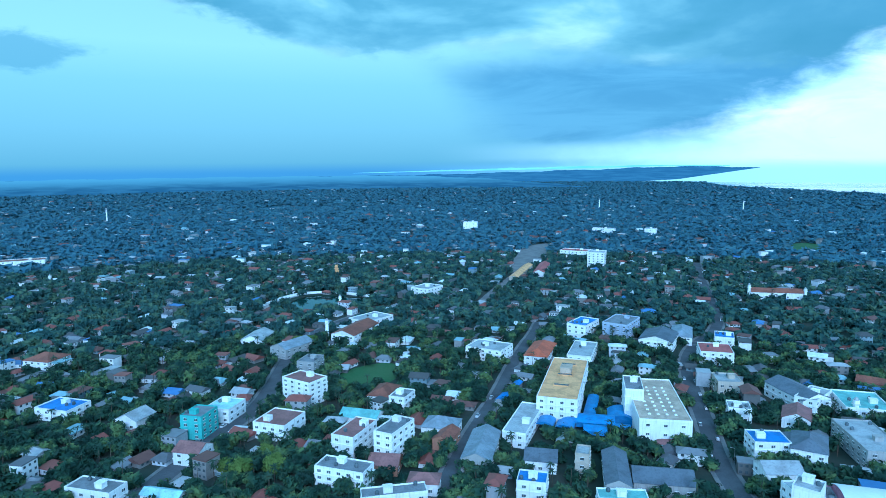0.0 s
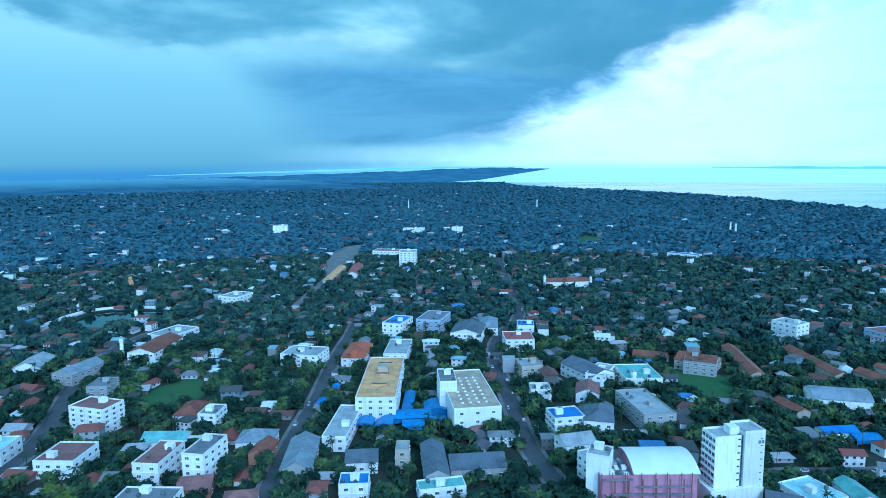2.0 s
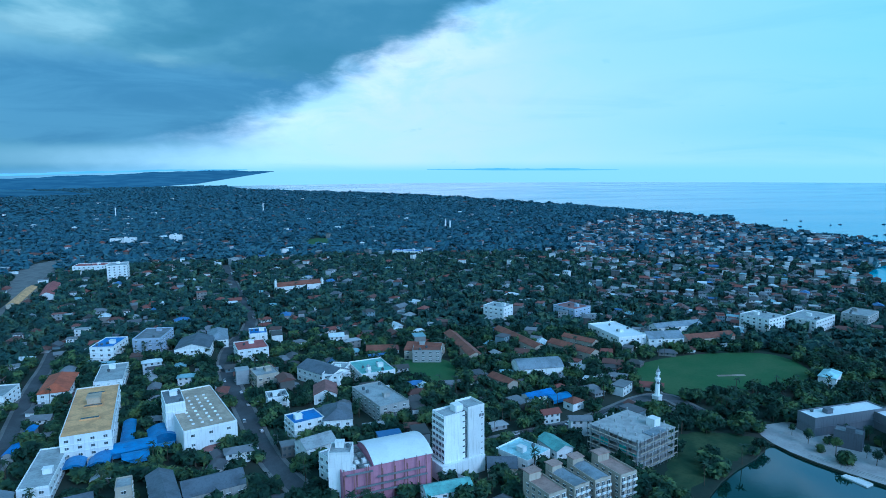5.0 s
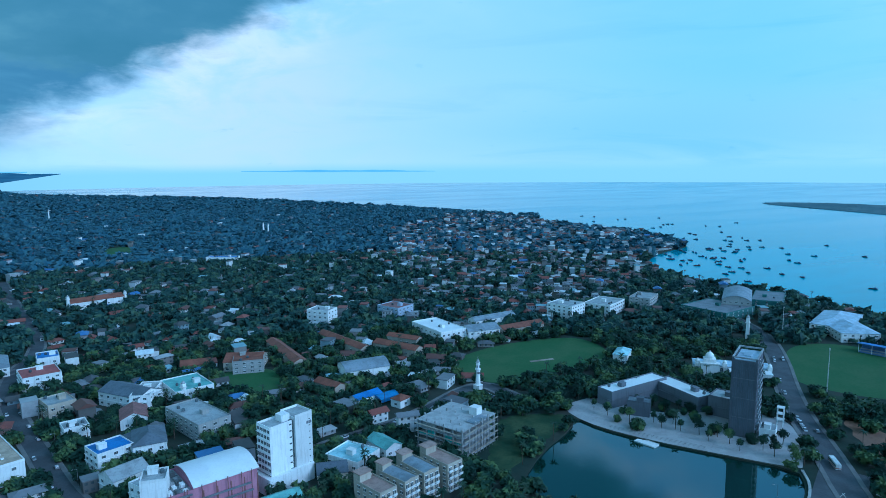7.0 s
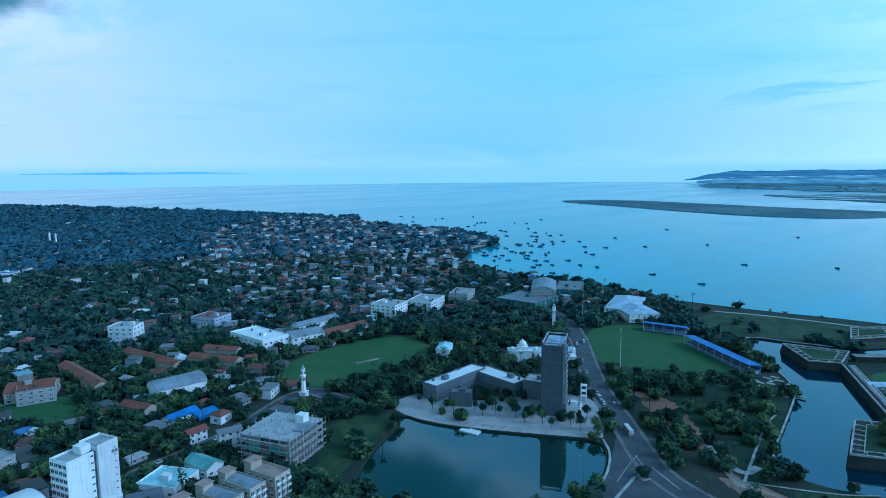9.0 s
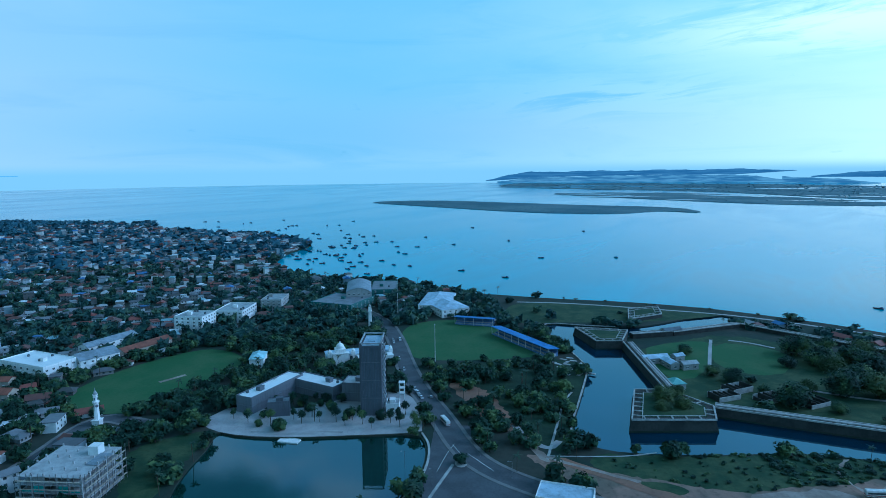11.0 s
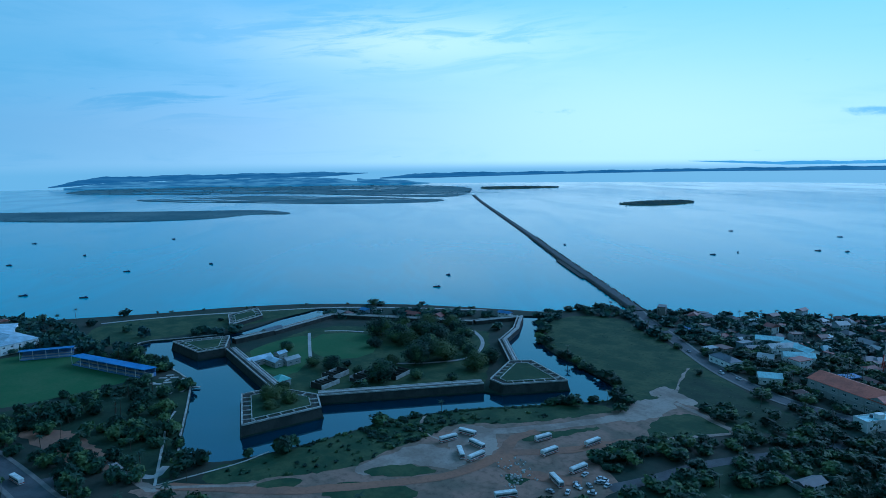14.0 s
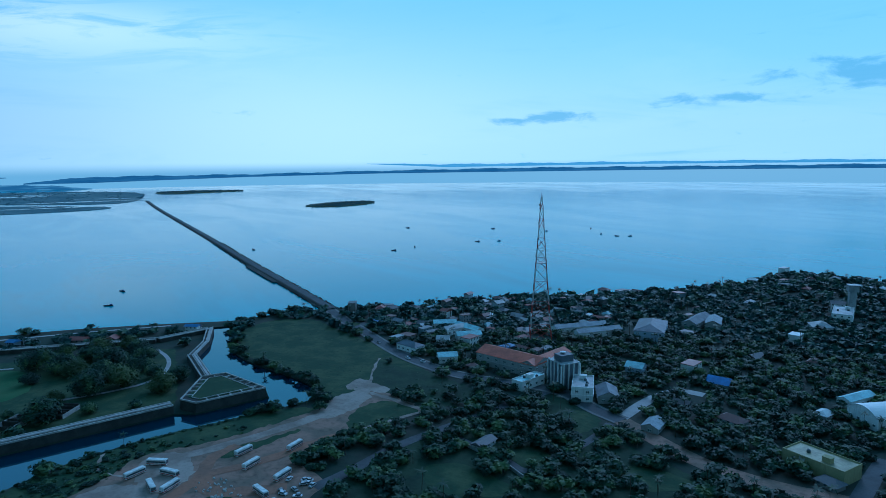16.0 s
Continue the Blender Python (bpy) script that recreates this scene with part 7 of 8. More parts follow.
rampart("bastion", [(385, -115), (335, -99), (334, -148), (355, -155), (385, -137)], 5.8, "dark stone bastion with grass top and gun embrasures")
rampart("bastion", [(314, -256), (300, -256), (280, -297), (328, -308), (337, -294)], 5.8, "dark stone bastion with grass top and gun embrasures")
rampart("bastion", [(493, -117), (538, -108), (527, -153), (493, -139)], 5.8, "dark stone bastion with grass top and gun embrasures")
curtain((355, -154), (311, -250), side=1)
curtain((385, -135), (493, -138), side=-1)
curtain((337, -294), (389, -327), 4.2, 8, side=-1)
curtain((389, -327), (412, -363), 3.2, 6, side=-1)
curtain((412, -363), (444, -397), 3.2, 6, side=-1)
curtain((444, -397), (456, -354), 3.2, 7, side=1)
curtain((456, -354), (507, -308), 3.2, 7, side=1)
curtain((507, -308), (561, -261), 3.2, 7, side=1)
curtain((561, -261), (534, -189), 3.2, 7, side=1)
curtain((534, -189), (526, -153), 4.0, 7, side=1)
# ravelin and gate beyond the north moat
rampart("ravelin", [(584, -168), (628, -180), (640, -215), (605, -208)], 3.5, "low outwork of the fort with stone kerbs")
for i, (x, y, w, d, yaw, lab) in enumerate([(466, -155, 20, 8, -78, "low house with pale blue roof inside the fort"), (455, -163, 14, 7, 12, "low house with pale blue roof inside the fort"), (451, -175, 12, 7, -78, "small house with pale roof inside the fort"),
                                            (545, -195, 18, 7, -70, "gatehouse against the fort wall"), (470, -174, 8, 6, -70, "small store with pale blue roof inside the fort"), (411, -151, 11, 10, 10, "square white house with teal roof inside the fort")]):
    building("fort_house", x, y, w, d, 4.5, yaw, "grey", "gable" if i != 5 else "hip", ("steelblue", "steelblue", "palegrey", "slate", "steelblue", "tealroof")[i], 1, lab, "house")


def ruin(x, y, yaw, seed):
    rnd = random.Random(seed)
    base = thing("ruined_building", pose(x, y, 0, 0, 0, yaw), "roofless ruined stone building in the fort", "ruin", "fort ruins")
    for k in range(5):
        h = rnd.uniform(2.0, 4.5)
        part("wall", Shape().box(-9 + 4 * k, -5, 0, -8.4 + 4 * k, 5, h).mesh("wall", "rampart"), base)
    part("wall", Shape().box(-9, -5.5, 0, 8, -5, rnd.uniform(2.5, 4)).mesh("wall", "coping"), base)
    part("wall", Shape().box(-9, 5, 0, 8, 5.5, rnd.uniform(2.5, 4)).mesh("wall", "coping"), base)
    stamp(box_at(x, y, 18, 11, yaw), 0.0, 0.0)


for k, (x, y, yaw) in enumerate([(392, -176, -70), (388, -203, -68), (405, -190, -66), (380, -226, -66)]):
    ruin(x, y, yaw, k)

# ---------------------------------------------------------------- houses of the town
DENSE = [(560, 240), (700, 225), (880, 235), (1000, 275), (1180, 262), (1380, 420), (1640, 820), (1600, 1000), (1150, 900), (800, 620), (600, 420)]
rng = np.random.default_rng(7)


def heading(x, y):
    return np.degrees(np.arctan2(-x, y))


def seen_side(x, y, margin=4):
    a = heading(x, y)
    return ((a < 35 + margin) & (a > -180)) | (a > 172 - margin)


def lookup(grid, x, y):
    i = np.clip(((x + HALF) / CELL).astype(int), 0, NG - 1)
    j = np.clip(((y + HALF) / CELL).astype(int), 0, NG - 1)
    v = grid[i, j].copy()
    out_of = (abs(x) >= HALF - CELL) | (abs(y) >= HALF - CELL)
    if out_of.any():
        v[out_of] = inside(LAND, x[out_of], y[out_of]).astype(np.float32)
    return v


def jittered(step, r0, r1, share):
    n = int(2 * r1 / step)
    gx, gy = np.meshgrid(np.arange(n) * step - r1, np.arange(n) * step - r1)
    x = (gx + rng.uniform(0, step, gx.shape)).ravel()
    y = (gy + rng.uniform(0, step, gy.shape)).ravel()
    r = np.hypot(x, y)
    k = (r >= r0) & (r < r1) & (rng.random(x.shape) < share)
    return x[k], y[k]


def house_sites():
    sites = []
    for step, r0, r1, share in ((14.5, 150, 620, 0.50), (16.5, 620, 1200, 0.52), (25, 1200, 2200, 0.46), (46, 2200, 4300, 0.26)):
        x, y = jittered(step, r0, r1, share)
        k = (lookup(BUILD_ON, x, y) > rng.random(x.shape)) & seen_side(x, y)
        sites.append((x[k], y[k]))
    x, y = jittered(12.5, 250, 1900, 0.50)
    k = inside(DENSE, x, y) & (lookup(BUILD_ON, x, y) > 0)
    sites.append((x[k], y[k]))
    return np.concatenate([s[0] for s in sites]), np.concatenate([s[1] for s in sites])


hx, hy = house_sites()
hr = np.hypot(hx, hy)
order = np.argsort(hr)
hx, hy, hr = hx[order], hy[order], hr[order]
quarter = Shape()
LOOKS = ["terracotta", "terracotta", "maroon", "greyroof", "palegrey", "steel", "terracotta", "cyan", "slate", "rust"]
WALLS = ["white", "white", "cream", "white", "grey", "brick"]
NAMES = {"terracotta": "red tiled", "maroon": "dark red", "greyroof": "grey sheet", "palegrey": "pale grey", "steel": "steel-grey", "cyan": "pale cyan", "slate": "slate-grey", "rust": "rusty sheet"}
near_count = 0
for x, y, r in zip(hx, hy, hr):
    big = 1 if r < 1200 else 1.25
    w, d = rng.uniform(7, 14) * big, rng.uniform(6, 9.5) * big
    if x > 560 and y > 200:
        w, d = w * 0.82, d * 0.82
    u = rng.random()
    h = 2.8 if u < 0.80 else (6.0 if u < 0.96 else 9.4)
    # streets run roughly along and across the main road
    yaw = -20 + 90 * rng.integers(0, 2) + rng.normal(0, 9)
    if x > 350:
        yaw += -45
    flat = rng.random() < (0.25 if h < 5 else 0.6)
    if near_count < 78 and r < 520 and rng.random() < 0.75:
        near_count += 1
        look_ = LOOKS[rng.integers(len(LOOKS))]
        wall_ = WALLS[rng.integers(len(WALLS))]
        fl = 1 if h < 5 else (2 if h < 9 else 3)
        building("house", x, y, w, d, h, yaw, wall_, "flat" if flat else ("hip" if rng.random() < 0.5 else "gable"), look_, fl, f"{'low' if fl == 1 else 'tall'} {wall_} house with {NAMES[look_]} roof among trees", "house", ledges=fl > 1, bay=8)
        continue
    c, s = math.cos(radians(yaw)), math.sin(radians(yaw))
    a, b = w / 2, d / 2
    put = lambda p, q, z: (x + p * c - q * s, y + p * s + q * c, z)
    quarter.add([put(p, q, z) for z in (0, h) for p, q in ((-a, -b), (a, -b), (a, b), (-a, b))], [(0, 1, 5, 4), (1, 2, 6, 5), (2, 3, 7, 6), (3, 0, 4, 7)], 0)
    if flat:
        e = 0.25
        quarter.add([put(p, q, h) for p, q in ((-a - e, -b - e), (a + e, -b - e), (a + e, b + e), (-a - e, b + e))] + [put(p, q, h + 0.5) for p, q in ((-a - e, -b - e), (a + e, -b - e), (a + e, b + e), (-a - e, b + e))],
                    [(0, 1, 5, 4), (1, 2, 6, 5), (2, 3, 7, 6), (3, 0, 4, 7), (4, 5, 6, 7)], 1)
    else:
        e, k, rz = 0.95, (a * 0.45 if rng.random() < 0.5 else a + 0.95), d * 0.27
        quarter.add([put(-a - e, -b - e, h - 0.1), put(a + e, -b - e, h - 0.1), put(a + e, b + e, h - 0.1), put(-a - e, b + e, h - 0.1), put(-k, 0, h + rz), put(k, 0, h + rz)],
                    [(0, 1, 5, 4), (2, 3, 4, 5), (1, 2, 5), (3, 0, 4)], 1)
    if r < 900:      # dark openings, a little proud of the wall
        for f in range(1 if h < 5 else (2 if h < 9 else 3)):
            z0 = f * 3.2 + 1.0
            for q, n in ((-b - 0.04, 3), (b + 0.04, 3)):
                for j in range(n):
                    p = -a + w * (j + 0.5) / n
                    quarter.add([put(p - 0.7, q, z0), put(p + 0.7, q, z0), put(p + 0.7, q, z0 + 1.3), put(p - 0.7, q, z0 + 1.3)], [(0, 1, 2, 3)], 2)
    stamp(box_at(x, y, w, d, yaw, 0.5), 0.0, 0.0)
tagged(new("town_houses", quarter.mesh("town_houses", "quarter_walls", "quarter_roofs", "glass")), "crowded low houses with tiled and sheet-metal roofs", "houses", kind="stuff")

# ---------------------------------------------------------------- trees
def leaf_cloud(quads, rx, rz, size, seed, lobes=7):
    """Leaf clumps set on several lobes of a crown about the origin; returns corner points, three to a clump."""
    g = np.random.default_rng(seed)
    cen = g.normal(0, 1, (lobes, 3))
    cen /= np.linalg.norm(cen, axis=1)[:, None]
    cen *= np.array([rx * 0.55, rx * 0.55, rz * 0.5])
    cen[:, 2] += 0.12 * rz
    which = g.integers(0, lobes, quads)
    dirs = g.normal(0, 1, (quads, 3))
    dirs /= np.linalg.norm(dirs, axis=1)[:, None]
    deep = g.random(quads) < 0.16          # larger shaded clumps fill the heart of the crown
    rad = np.where(deep, 0.45, g.uniform(0.75, 1.05, quads))[:, None] * np.array([rx * 0.5, rx * 0.5, rz * 0.5])
    p = cen[which] + dirs * rad
    nrm = dirs + g.normal(0, 0.45, (quads, 3)) + np.array([0, 0, 0.35])
    nrm /= np.linalg.norm(nrm, axis=1)[:, None]
    t = np.cross(nrm, g.normal(0, 1, (quads, 3)))
    t /= np.linalg.norm(t, axis=1)[:, None]
    b = np.cross(nrm, t)
    s = (size * g.uniform(0.6, 1.3, quads) * np.where(deep, 2.0, 1.0))[:, None]
    k = g.uniform(0.6, 1.0, (quads, 1))
    return np.stack([p - t * s - b * s * k * 0.7, p + t * s - b * s * k * 0.5, p + t * s * 0.1 + b * s * k * 1.1], 1).reshape(-1, 3)


def stem(h, r0, r1, seed, limbs=0, crown=0.0):
    """A tapered four-sided trunk with forked limbs, as quads."""
    g = random.Random(seed)
    v = []

    def bar(a, b, w0, w1):
        a, b = Vector(a), Vector(b)
        d = (b - a).normalized()
        s = d.cross(Vector((0.3, 1, 0.1))).normalized()
        t = d.cross(s)
        ra = [a + (s * x + t * y) * w0 for x, y in ((1, 0), (0, 1), (-1, 0), (0, -1))]
        rb = [b + (s * x + t * y) * w1 for x, y in ((1, 0), (0, 1), (-1, 0), (0, -1))]
        for k in range(4):
            v.extend([ra[k], ra[(k + 1) % 4], rb[(k + 1) % 4], rb[k]])
    lean = (g.uniform(-0.06, 0.06) * h, g.uniform(-0.06, 0.06) * h)
    bar((0, 0, -0.2), (lean[0], lean[1], h), r0, r1)
    for k in range(limbs):
        a = 6.283 * k / limbs + g.uniform(-0.4, 0.4)
        bar((lean[0] * 0.8, lean[1] * 0.8, h * 0.8), (lean[0] + math.cos(a) * crown, lean[1] + math.sin(a) * crown, h + crown * g.uniform(0.5, 0.9)), r1 * 0.8, r1 * 0.25)
    return np.array([tuple(p) for p in v])


def palm(h, seed, fronds=13, segs=3):
    g = random.Random(seed)
    v = []
    for k in range(fronds):
        a, droop, ln = 6.283 * k / fronds + g.uniform(-0.2, 0.2), g.uniform(0.1, 1.0), g.uniform(2.8, 4.0)
        ca, sa = math.cos(a), math.sin(a)
        pts = []
        for j in range(segs + 1):
            f = j / segs
            rr, z = ln * f * (1 - 0.25 * droop * f), h + 1.1 * f * (1.1 - droop) - 2.6 * droop * f * f
            wd = 0.55 * (1 - f) ** 0.5 * (0.4 + f) + 0.06
            pts.append(((ca * rr - sa * wd, sa * rr + ca * wd, z - 0.25 * wd), (ca * rr + sa * wd, sa * rr - ca * wd, z - 0.25 * wd)))
        for (p, q), (p2, q2) in zip(pts, pts[1:]):
            v.extend([p, q, q2, p2])
    return np.array(v)


def quad_mesh(name, blocks):
    """One mesh out of loose leaves and bars; blocks: (corner points, material), three corners to a leaf of a crown, four elsewhere."""
    co = np.concatenate([b for b, _ in blocks]).astype(np.float32)
    sides = [3 if k in ("leaves", "bright_leaves", "olive_leaves", "mid_leaves_hazed", "far_leaves_hazed") else 4 for _, k in blocks]
    size = np.concatenate([np.full(len(b) // s, s, np.int32) for (b, _), s in zip(blocks, sides)])
    me = bpy.data.meshes.new(name)
    me.vertices.add(len(co))
    me.vertices.foreach_set("co", co.ravel())
    me.loops.add(len(co))
    me.loops.foreach_set("vertex_index", np.arange(len(co), dtype=np.int32))
    me.polygons.add(len(size))
    me.polygons.foreach_set("loop_start", (np.cumsum(size) - size).astype(np.int32))
    names = []
    for _, k in blocks:
        if k not in names:
            names.append(k)
            me.materials.append(MATS[k])
    me.polygons.foreach_set("material_index", np.concatenate([np.full(len(b) // s, names.index(k), np.int32) for (b, k), s in zip(blocks, sides)]))
    me.update(calc_edges=True)
    return me


def plant(template, x, y, scale, turn, tall=1.0):
    c, s = np.cos(turn)[:, None], np.sin(turn)[:, None]
    t = template[None, :, :] * scale[:, None, None]
    px = t[:, :, 0] * c - t[:, :, 1] * s + x[:, None]
    py = t[:, :, 0] * s + t[:, :, 1] * c + y[:, None]
    return np.stack([px, py, t[:, :, 2] * (tall if np.isscalar(tall) else tall[:, None])], 2).reshape(-1, 3)


def grown(quads, size, seed, lobes=7):
    g = random.Random(seed)
    rx, rz, trunk = g.uniform(3.6, 5.0), g.uniform(3.0, 4.2), g.uniform(1.0, 1.9)
    c = leaf_cloud(quads, rx, rz, size, seed, lobes)
    c[:, 2] += trunk + rz * 0.45
    return c, trunk


def tree_sites(step, r0, r1, share, thin=None):
    x, y = jittered(step, r0, r1, share)
    k = lookup(TREES_ON, x, y) > rng.random(x.shape)
    k &= seen_side(x, y, 8)
    if thin is not None:
        k &= ~(inside(DENSE, x, y) & (rng.random(x.shape) > thin))
    return x[k], y[k]


# nearest trees, each a thing of its own
kinds = []
for k in range(6):
    c, trunk = grown(1500, 0.40, 40 + k, 12)
    kinds.append((quad_mesh("crown", [(c, "leaves")]), quad_mesh("trunk", [(stem(trunk + 1, 0.32, 0.18, k, 5, 2.2), "bark")])))
bright = []
for k in range(2):
    c, trunk = grown(1500, 0.40, 60 + k, 12)
    bright.append((quad_mesh("crown", [(c, "bright_leaves")]), quad_mesh("trunk", [(stem(trunk + 1, 0.32, 0.18, k, 5, 2.2), "bark")])))
palms = [(quad_mesh("crown", [(palm(9 + 1.5 * k, 80 + k, 15, 4), "palm_leaves")]), quad_mesh("trunk", [(stem(9 + 1.5 * k, 0.22, 0.14, 90 + k), "bark")])) for k in range(3)]


def tree(x, y, scale, turn, pair, name, label, z=0.0):
    base = thing(name, pose(x, y, z, 0, 0, math.degrees(turn)) @ Matrix.Diagonal((scale, scale, scale, 1)), label, "tree", "town trees")
    part("trunk", pair[1], base)
    part("crown", pair[0], base)


tx, ty = tree_sites(6.5, 240, 560, 0.93)
o = np.argsort(np.hypot(tx, ty))
tx, ty = tx[o], ty[o]
single = 260
for k in range(min(single, len(tx))):
    u = rng.random()
    sc = rng.uniform(0.75, 1.5) * (0.88 if ty[k] < -100 else 1.0)
    if u < 0.13:
        tree(tx[k], ty[k], rng.uniform(0.8, 1.15), rng.uniform(0, 6.28), palms[k % 3], "palm_tree", "coconut palm with drooping fronds")
    else:
        tree(tx[k], ty[k], sc, rng.uniform(0, 6.28), kinds[k % 6], "tree", "dark green broadleaf tree with dense crown")
for x, y, sc in SPECIAL_TREES:
    tree(x, y, sc, x, bright[int(x) % 2], "tree", "large yellow-green tree with rounded crown")

slim = []
for k in range(3):
    c, trunk = grown(700, 0.42, 190 + k, 9)
    slim.append((quad_mesh("crown", [(c * np.array([0.52, 0.52, 0.60]) + np.array([0, 0, 2.4]), "leaves")]), quad_mesh("trunk", [(stem(4.2, 0.16, 0.10, k, 4, 1.2), "bark")])))
for k, (x, y) in enumerate(TERRACE_TREES):
    tree(x, y, 1.05 + 0.2 * (k % 3), k, slim[k % 3], "tree", "small planted tree on the waterfront terrace")
for k, (x, y) in enumerate(((388, 101), (384, 92), (391, 78), (383, 80), (389, 68), (378, 72), (375, 86), (366, 60), (370, 52), (352, 110), (350, 98), (362, 40))):
    tree(x, y, 0.72 + 0.12 * (k % 3), 2 * k, kinds[k % 6], "tree", "dark leafy tree in the cultural centre's court")
tree(304, -6, 0.95, 1, kinds[2], "tree", "round clipped tree on the traffic island", 0.3)
# the broad old trees of the fort
broad, olive = [], []
for k in range(3):
    c, trunk = grown(2600, 0.26, 160 + k, 26)
    for kind, leaf in ((broad, "leaves"), (olive, "olive_leaves")):
        kind.append((quad_mesh("crown", [(c * np.array([1, 1, 0.8]), leaf)]), quad_mesh("trunk", [(stem(trunk, 0.3, 0.18, k, 5, 2.0), "bark")])))
for x, y, sc in ((374, -131, 2.5), (362, -139, 2.0), (382, -141, 2.0), (360, -126, 1.8)):
    tree(x, y, sc * 0.8, x, olive[int(x) % 3], "tree", "broad olive-green tree on the bastion", 4.0)
for x, y, sc in ((376, -211, 3.1), (395, -252, 3.2), (391, -273, 3.2), (436, -298, 3.3), (481, -270, 3.2), (457, -273, 2.8), (357, -279, 2.7), (364, -299, 2.1), (420, -194, 2.0), (366, -233, 1.4), (486, -185, 1.6), (480, -320, 2.5), (495, -300, 2.3),
                 (447, -330, 2.5), (408, -302, 2.2), (453, -248, 1.6), (436, -186, 1.5), (398, -204, 1.2), (416, -278, 2.8), (440, -272, 2.6), (462, -300, 2.8), (470, -338, 2.2), (424, -318, 2.4), (404, -236, 1.6), (386, -296, 2.0)):
    pale = int(x * 7 + y) % 4 == 0
    tree(x, y, sc, x, (olive if pale else broad)[int(x + y) % 3], "tree", "large round olive-green tree inside the fort" if pale else "large round dark tree inside the fort")


def woods(name, x, y, quads, size, label, palm_share=0.12, lobes=7, trunks=True, scale=(0.75, 1.5), squash=0.9):
    blocks = []
    pick = rng.random(len(x))
    is_palm = pick < palm_share
    for k in range(5):
        sel = (~is_palm) & (rng.integers(0, 5, len(x)) == k)
        if sel.any():
            c, trunk = grown(quads, size, 100 + k, lobes)
            c = c * np.array([1.0, 1.0, squash])
            sc, tn = rng.uniform(*scale, sel.sum()), rng.uniform(0, 6.28, sel.sum())
            tall = np.where(y[sel] < -150, 0.70, 1.0)
            # outer, far and island stands take the leaves with haze in their colour
            blocks.append((plant(c, x[sel], y[sel], sc, tn, tall), "far_leaves_hazed" if name in ("far_woods", "island_scrub") else "mid_leaves_hazed" if name == "outer_trees" else "leaves"))
            if trunks:
                blocks.append((plant(stem(trunk + 1, 0.3, 0.18, k), x[sel], y[sel], sc, tn, tall), "bark"))
    if is_palm.any():
        for k in range(2):
            sel = is_palm & (rng.integers(0, 2, len(x)) == k)
            sc, tn = rng.uniform(0.75, 1.1, sel.sum()), rng.uniform(0, 6.28, sel.sum())
            blocks.append((plant(palm(9 + 2 * k, 30 + k, 12, 2), x[sel], y[sel], sc, tn), "palm_leaves"))
            blocks.append((plant(stem(9 + 2 * k, 0.2, 0.13, k), x[sel], y[sel], sc, tn), "bark"))
    tagged(new(name, quad_mesh(name, blocks)), label, "trees", kind="stuff")


woods("town_trees", tx[single:], ty[single:], 190, 0.95, "dense dark green trees and palms between houses")
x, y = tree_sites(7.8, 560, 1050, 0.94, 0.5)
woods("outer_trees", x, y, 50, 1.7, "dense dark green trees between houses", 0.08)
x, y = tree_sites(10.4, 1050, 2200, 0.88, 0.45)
woods("far_woods", x, y, 17, 3.2, "far trees of the plain, tinted blue for haze", 0.0, 4, False, (0.9, 1.8), 0.75)
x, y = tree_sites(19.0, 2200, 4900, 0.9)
woods("far_woods", x, y, 9, 5.6, "far woodland of the plain, tinted blue for haze", 0.0, 3, False, (1.2, 2.2), 0.42)


def island_woods(pts, step, share, quads, size, label, scale):
    xs, ys = [p[0] for p in pts], [p[1] for p in pts]
    n = int((max(xs) - min(xs)) * (max(ys) - min(ys)) / step ** 2)
    x, y = rng.uniform(min(xs), max(xs), n), rng.uniform(min(ys), max(ys), n)
    k = inside(pts, x, y) & (rng.random(n) < share)
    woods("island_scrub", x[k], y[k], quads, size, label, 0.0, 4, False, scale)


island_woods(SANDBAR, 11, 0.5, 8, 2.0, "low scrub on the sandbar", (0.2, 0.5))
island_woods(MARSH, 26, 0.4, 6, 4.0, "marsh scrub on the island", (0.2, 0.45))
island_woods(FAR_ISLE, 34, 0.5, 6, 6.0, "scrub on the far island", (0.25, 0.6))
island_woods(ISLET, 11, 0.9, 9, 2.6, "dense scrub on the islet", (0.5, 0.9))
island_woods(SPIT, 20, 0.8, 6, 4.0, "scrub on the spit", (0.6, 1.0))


def boulders(name, line, lo, hi, every, size, z, label, mat):
    """Loose angular stones strewn between two offsets of a line."""
    s = Shape()
    for (x0, y0), (x1, y1) in zip(line, line[1:]):
        ln = math.hypot(x1 - x0, y1 - y0)
        for _ in range(max(1, int(ln / every))):
            f, off, r = rng.random(), rng.uniform(lo, hi), size * rng.uniform(0.5, 1.4)
            x, y = x0 + (x1 - x0) * f - (y1 - y0) / ln * off, y0 + (y1 - y0) * f + (x1 - x0) / ln * off
            a = rng.uniform(0, 6.28)
            ring = [(x + r * rng.uniform(0.7, 1.2) * math.cos(a + 1.257 * k), y + r * rng.uniform(0.7, 1.2) * math.sin(a + 1.257 * k)) for k in range(5)]
            top = [(x + (p - x) * 0.6, y + (q - y) * 0.6) for p, q in ring]
            s.prism(ring, z - 0.3, z + r * rng.uniform(0.4, 0.8), 0, top)
    tagged(new(name, s.mesh(name, mat)), label, "stones", kind="stuff")


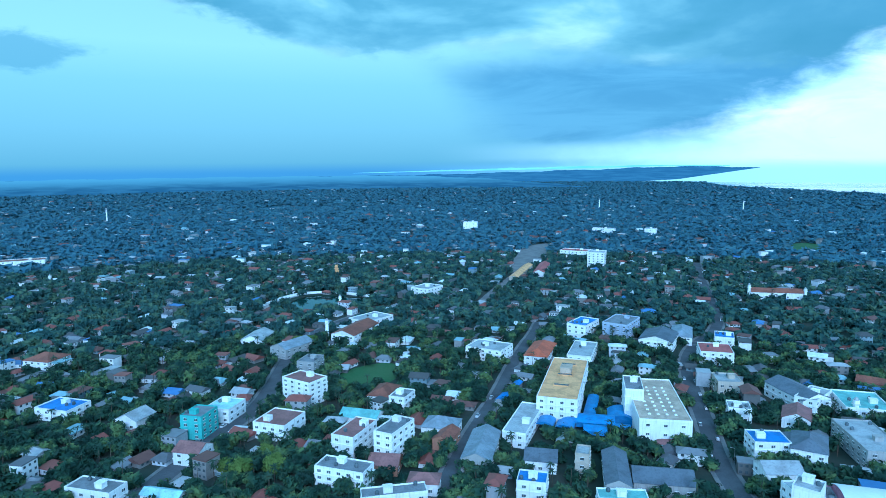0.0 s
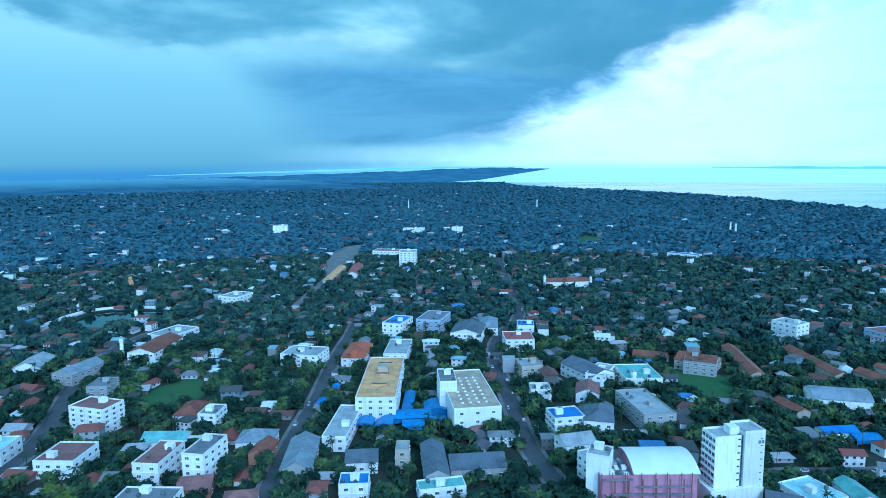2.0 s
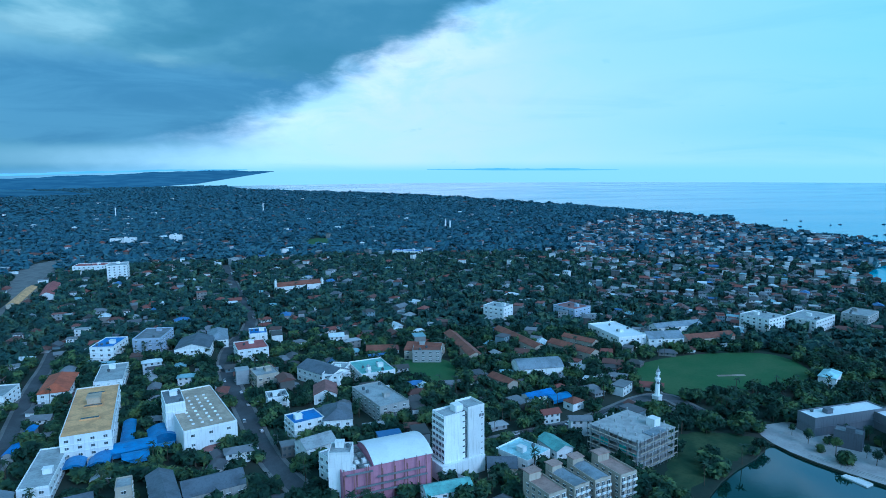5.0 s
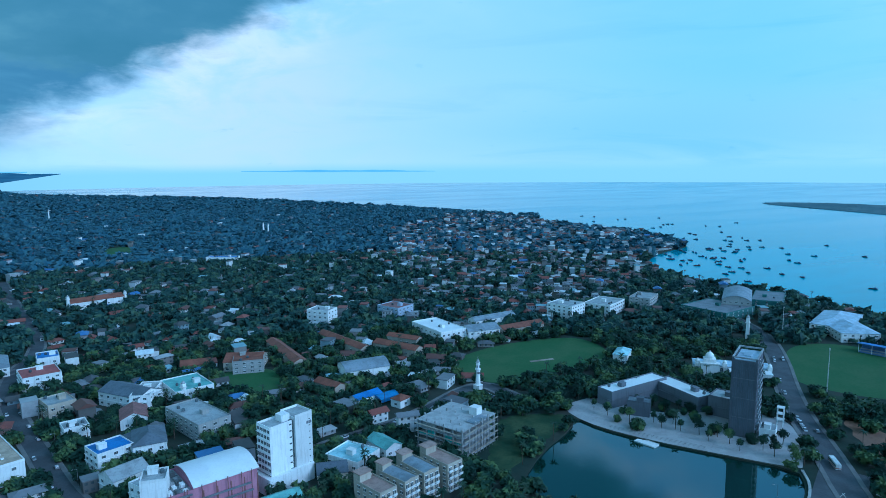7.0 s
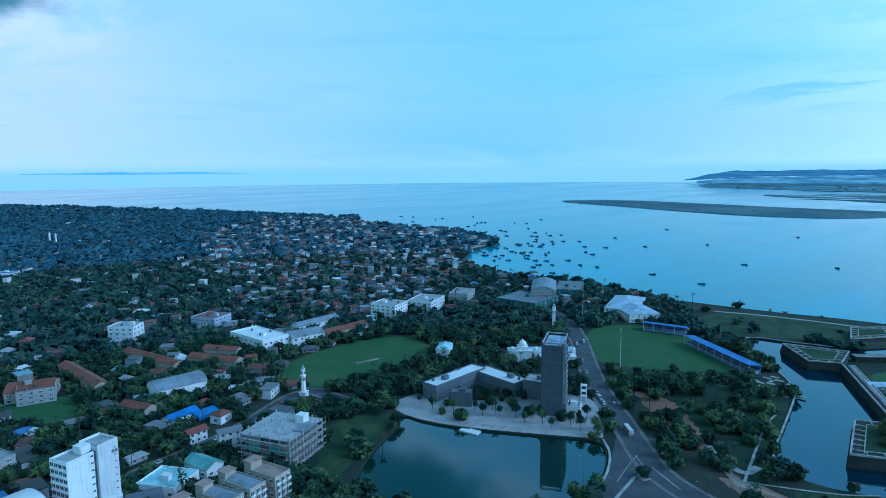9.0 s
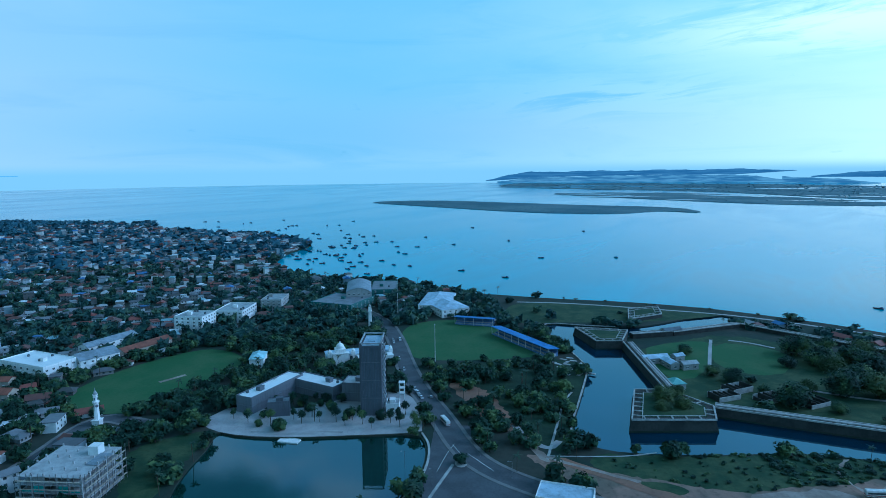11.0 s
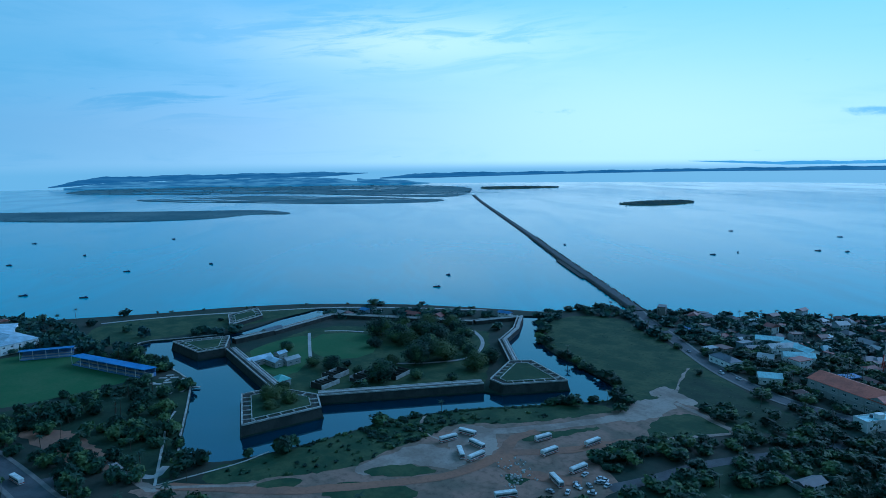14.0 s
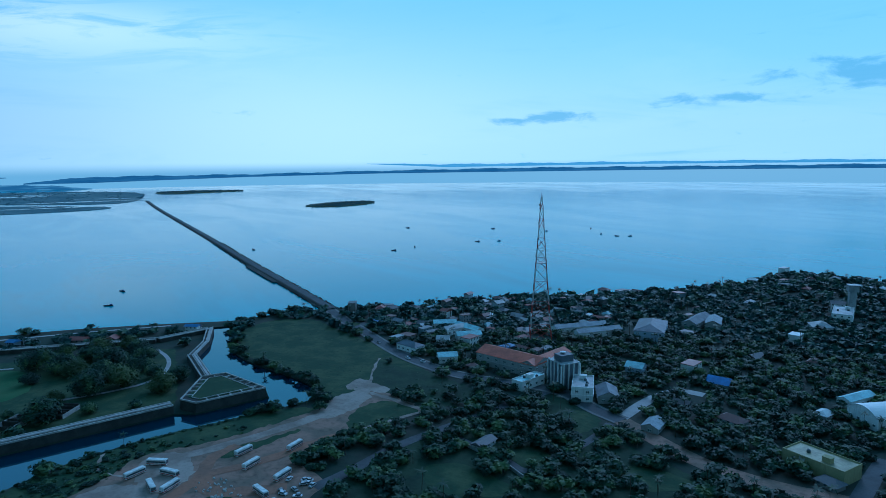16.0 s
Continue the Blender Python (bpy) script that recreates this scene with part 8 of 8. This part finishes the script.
SHORE = [p for p in COAST if p[1] < 0 and p[0] > 90]
boulders("shore_rocks", SHORE, -2.5, 1.5, 1.6, 0.9, -1.1, "dark sea-wall boulders along the shore", "rampart")
DAM = soften([(404, -526), (533, -612), (727, -738), (955, -895)], 2, closed=False)
boulders("causeway_rocks", DAM, 6.0, 9.5, 1.4, 1.0, -0.6, "rough boulders along the causeway", "rampart")
boulders("causeway_rocks", DAM, -9.5, -6.0, 1.4, 1.0, -0.6, "rough boulders along the causeway", "rampart")
boulders("rubble", [(236, -200), (224, -204), (212, -194), (218, -184)], -7, 7, 0.6, 0.8, 0.2, "broken grey slabs and rubble on the dirt", "coping")

# row of small trees along the sea front
line = soften([(716, -62), (688, -130), (674, -188), (650, -245), (627, -285), (571, -353), (526, -390), (488, -420), (452, -448), (441, -482), (420, -513), (367, -556), (318, -583), (276, -637), (222, -682)], 2, closed=False)
fx, fy = [], []
for (x0, y0), (x1, y1) in zip(line, line[1:]):
    for k in range(max(1, int(math.hypot(x1 - x0, y1 - y0) / 5))):
        if rng.random() < (0.30 if x0 > 470 else 0.5):
            f = rng.random()
            fx.append(x0 + (x1 - x0) * f + rng.normal(0, 2))
            fy.append(y0 + (y1 - y0) * f + rng.normal(0, 2))
woods("seafront_trees", np.array(fx), np.array(fy), 60, 0.9, "row of small dark trees along the sea front", 0.0, 5, True, (0.30, 0.58))

# hedge of low bushes along the near bank of the moat and scrub beside it
def hedge(pts, lo, spread, every):
    x, y = [], []
    for (x0, y0), (x1, y1) in zip(pts, pts[1:]):
        dx, dy = x1 - x0, y1 - y0
        ln = math.hypot(dx, dy)
        for k in range(max(1, int(ln / every))):
            f, off = rng.random(), abs(rng.normal(0, spread)) + lo
            x.append(x0 + dx * f + off * dy / ln)
            y.append(y0 + dy * f - off * dx / ln)
    return np.array(x), np.array(y)


(ax, ay), (cx, cy) = hedge(MOAT_OUT[30:], 0.5, 1.4, 0.9), hedge(MOAT_OUT[30:][::-1], 0.5, 1.4, 0.9)
ax, ay = np.concatenate([ax, cx]), np.concatenate([ay, cy])
bx, by = rng.uniform(236, 312, 520), rng.uniform(-260, -80, 520)
mx, my = rng.uniform(160, 440, 900), rng.uniform(-480, -330, 900)
keep = inside(SCRUB, bx, by)
bx, by = np.concatenate([ax, bx[keep]]), np.concatenate([ay, by[keep]])
keep = ~inside(MOAT, bx, by) & ~inside(BUS_YARD, bx, by) & ~inside(FORT, bx, by)
woods("bank_bushes", bx[keep], by[keep], 44, 1.5, "low dark bushes along the moat bank", 0.0, 4, False, (0.14, 0.36), 0.6)
bx, by = rng.uniform(275, 318, 190), rng.uniform(-224, -160, 190)
keep = ~inside(MOAT, bx, by) & ~inside(BUS_YARD, bx, by)
woods("bank_thicket", bx[keep], by[keep], 90, 1.0, "thicket of dark bushes between moat and yard", 0.0, 5, False, (0.25, 0.6), 0.75)
keep = (inside(MEADOW, mx, my) | inside(WASTE, mx, my)) & ~inside(MOAT, mx, my)
woods("meadow_shrubs", mx[keep], my[keep], 18, 1.6, "low tufts and shrubs on the meadow", 0.0, 3, False, (0.05, 0.22), 0.5)
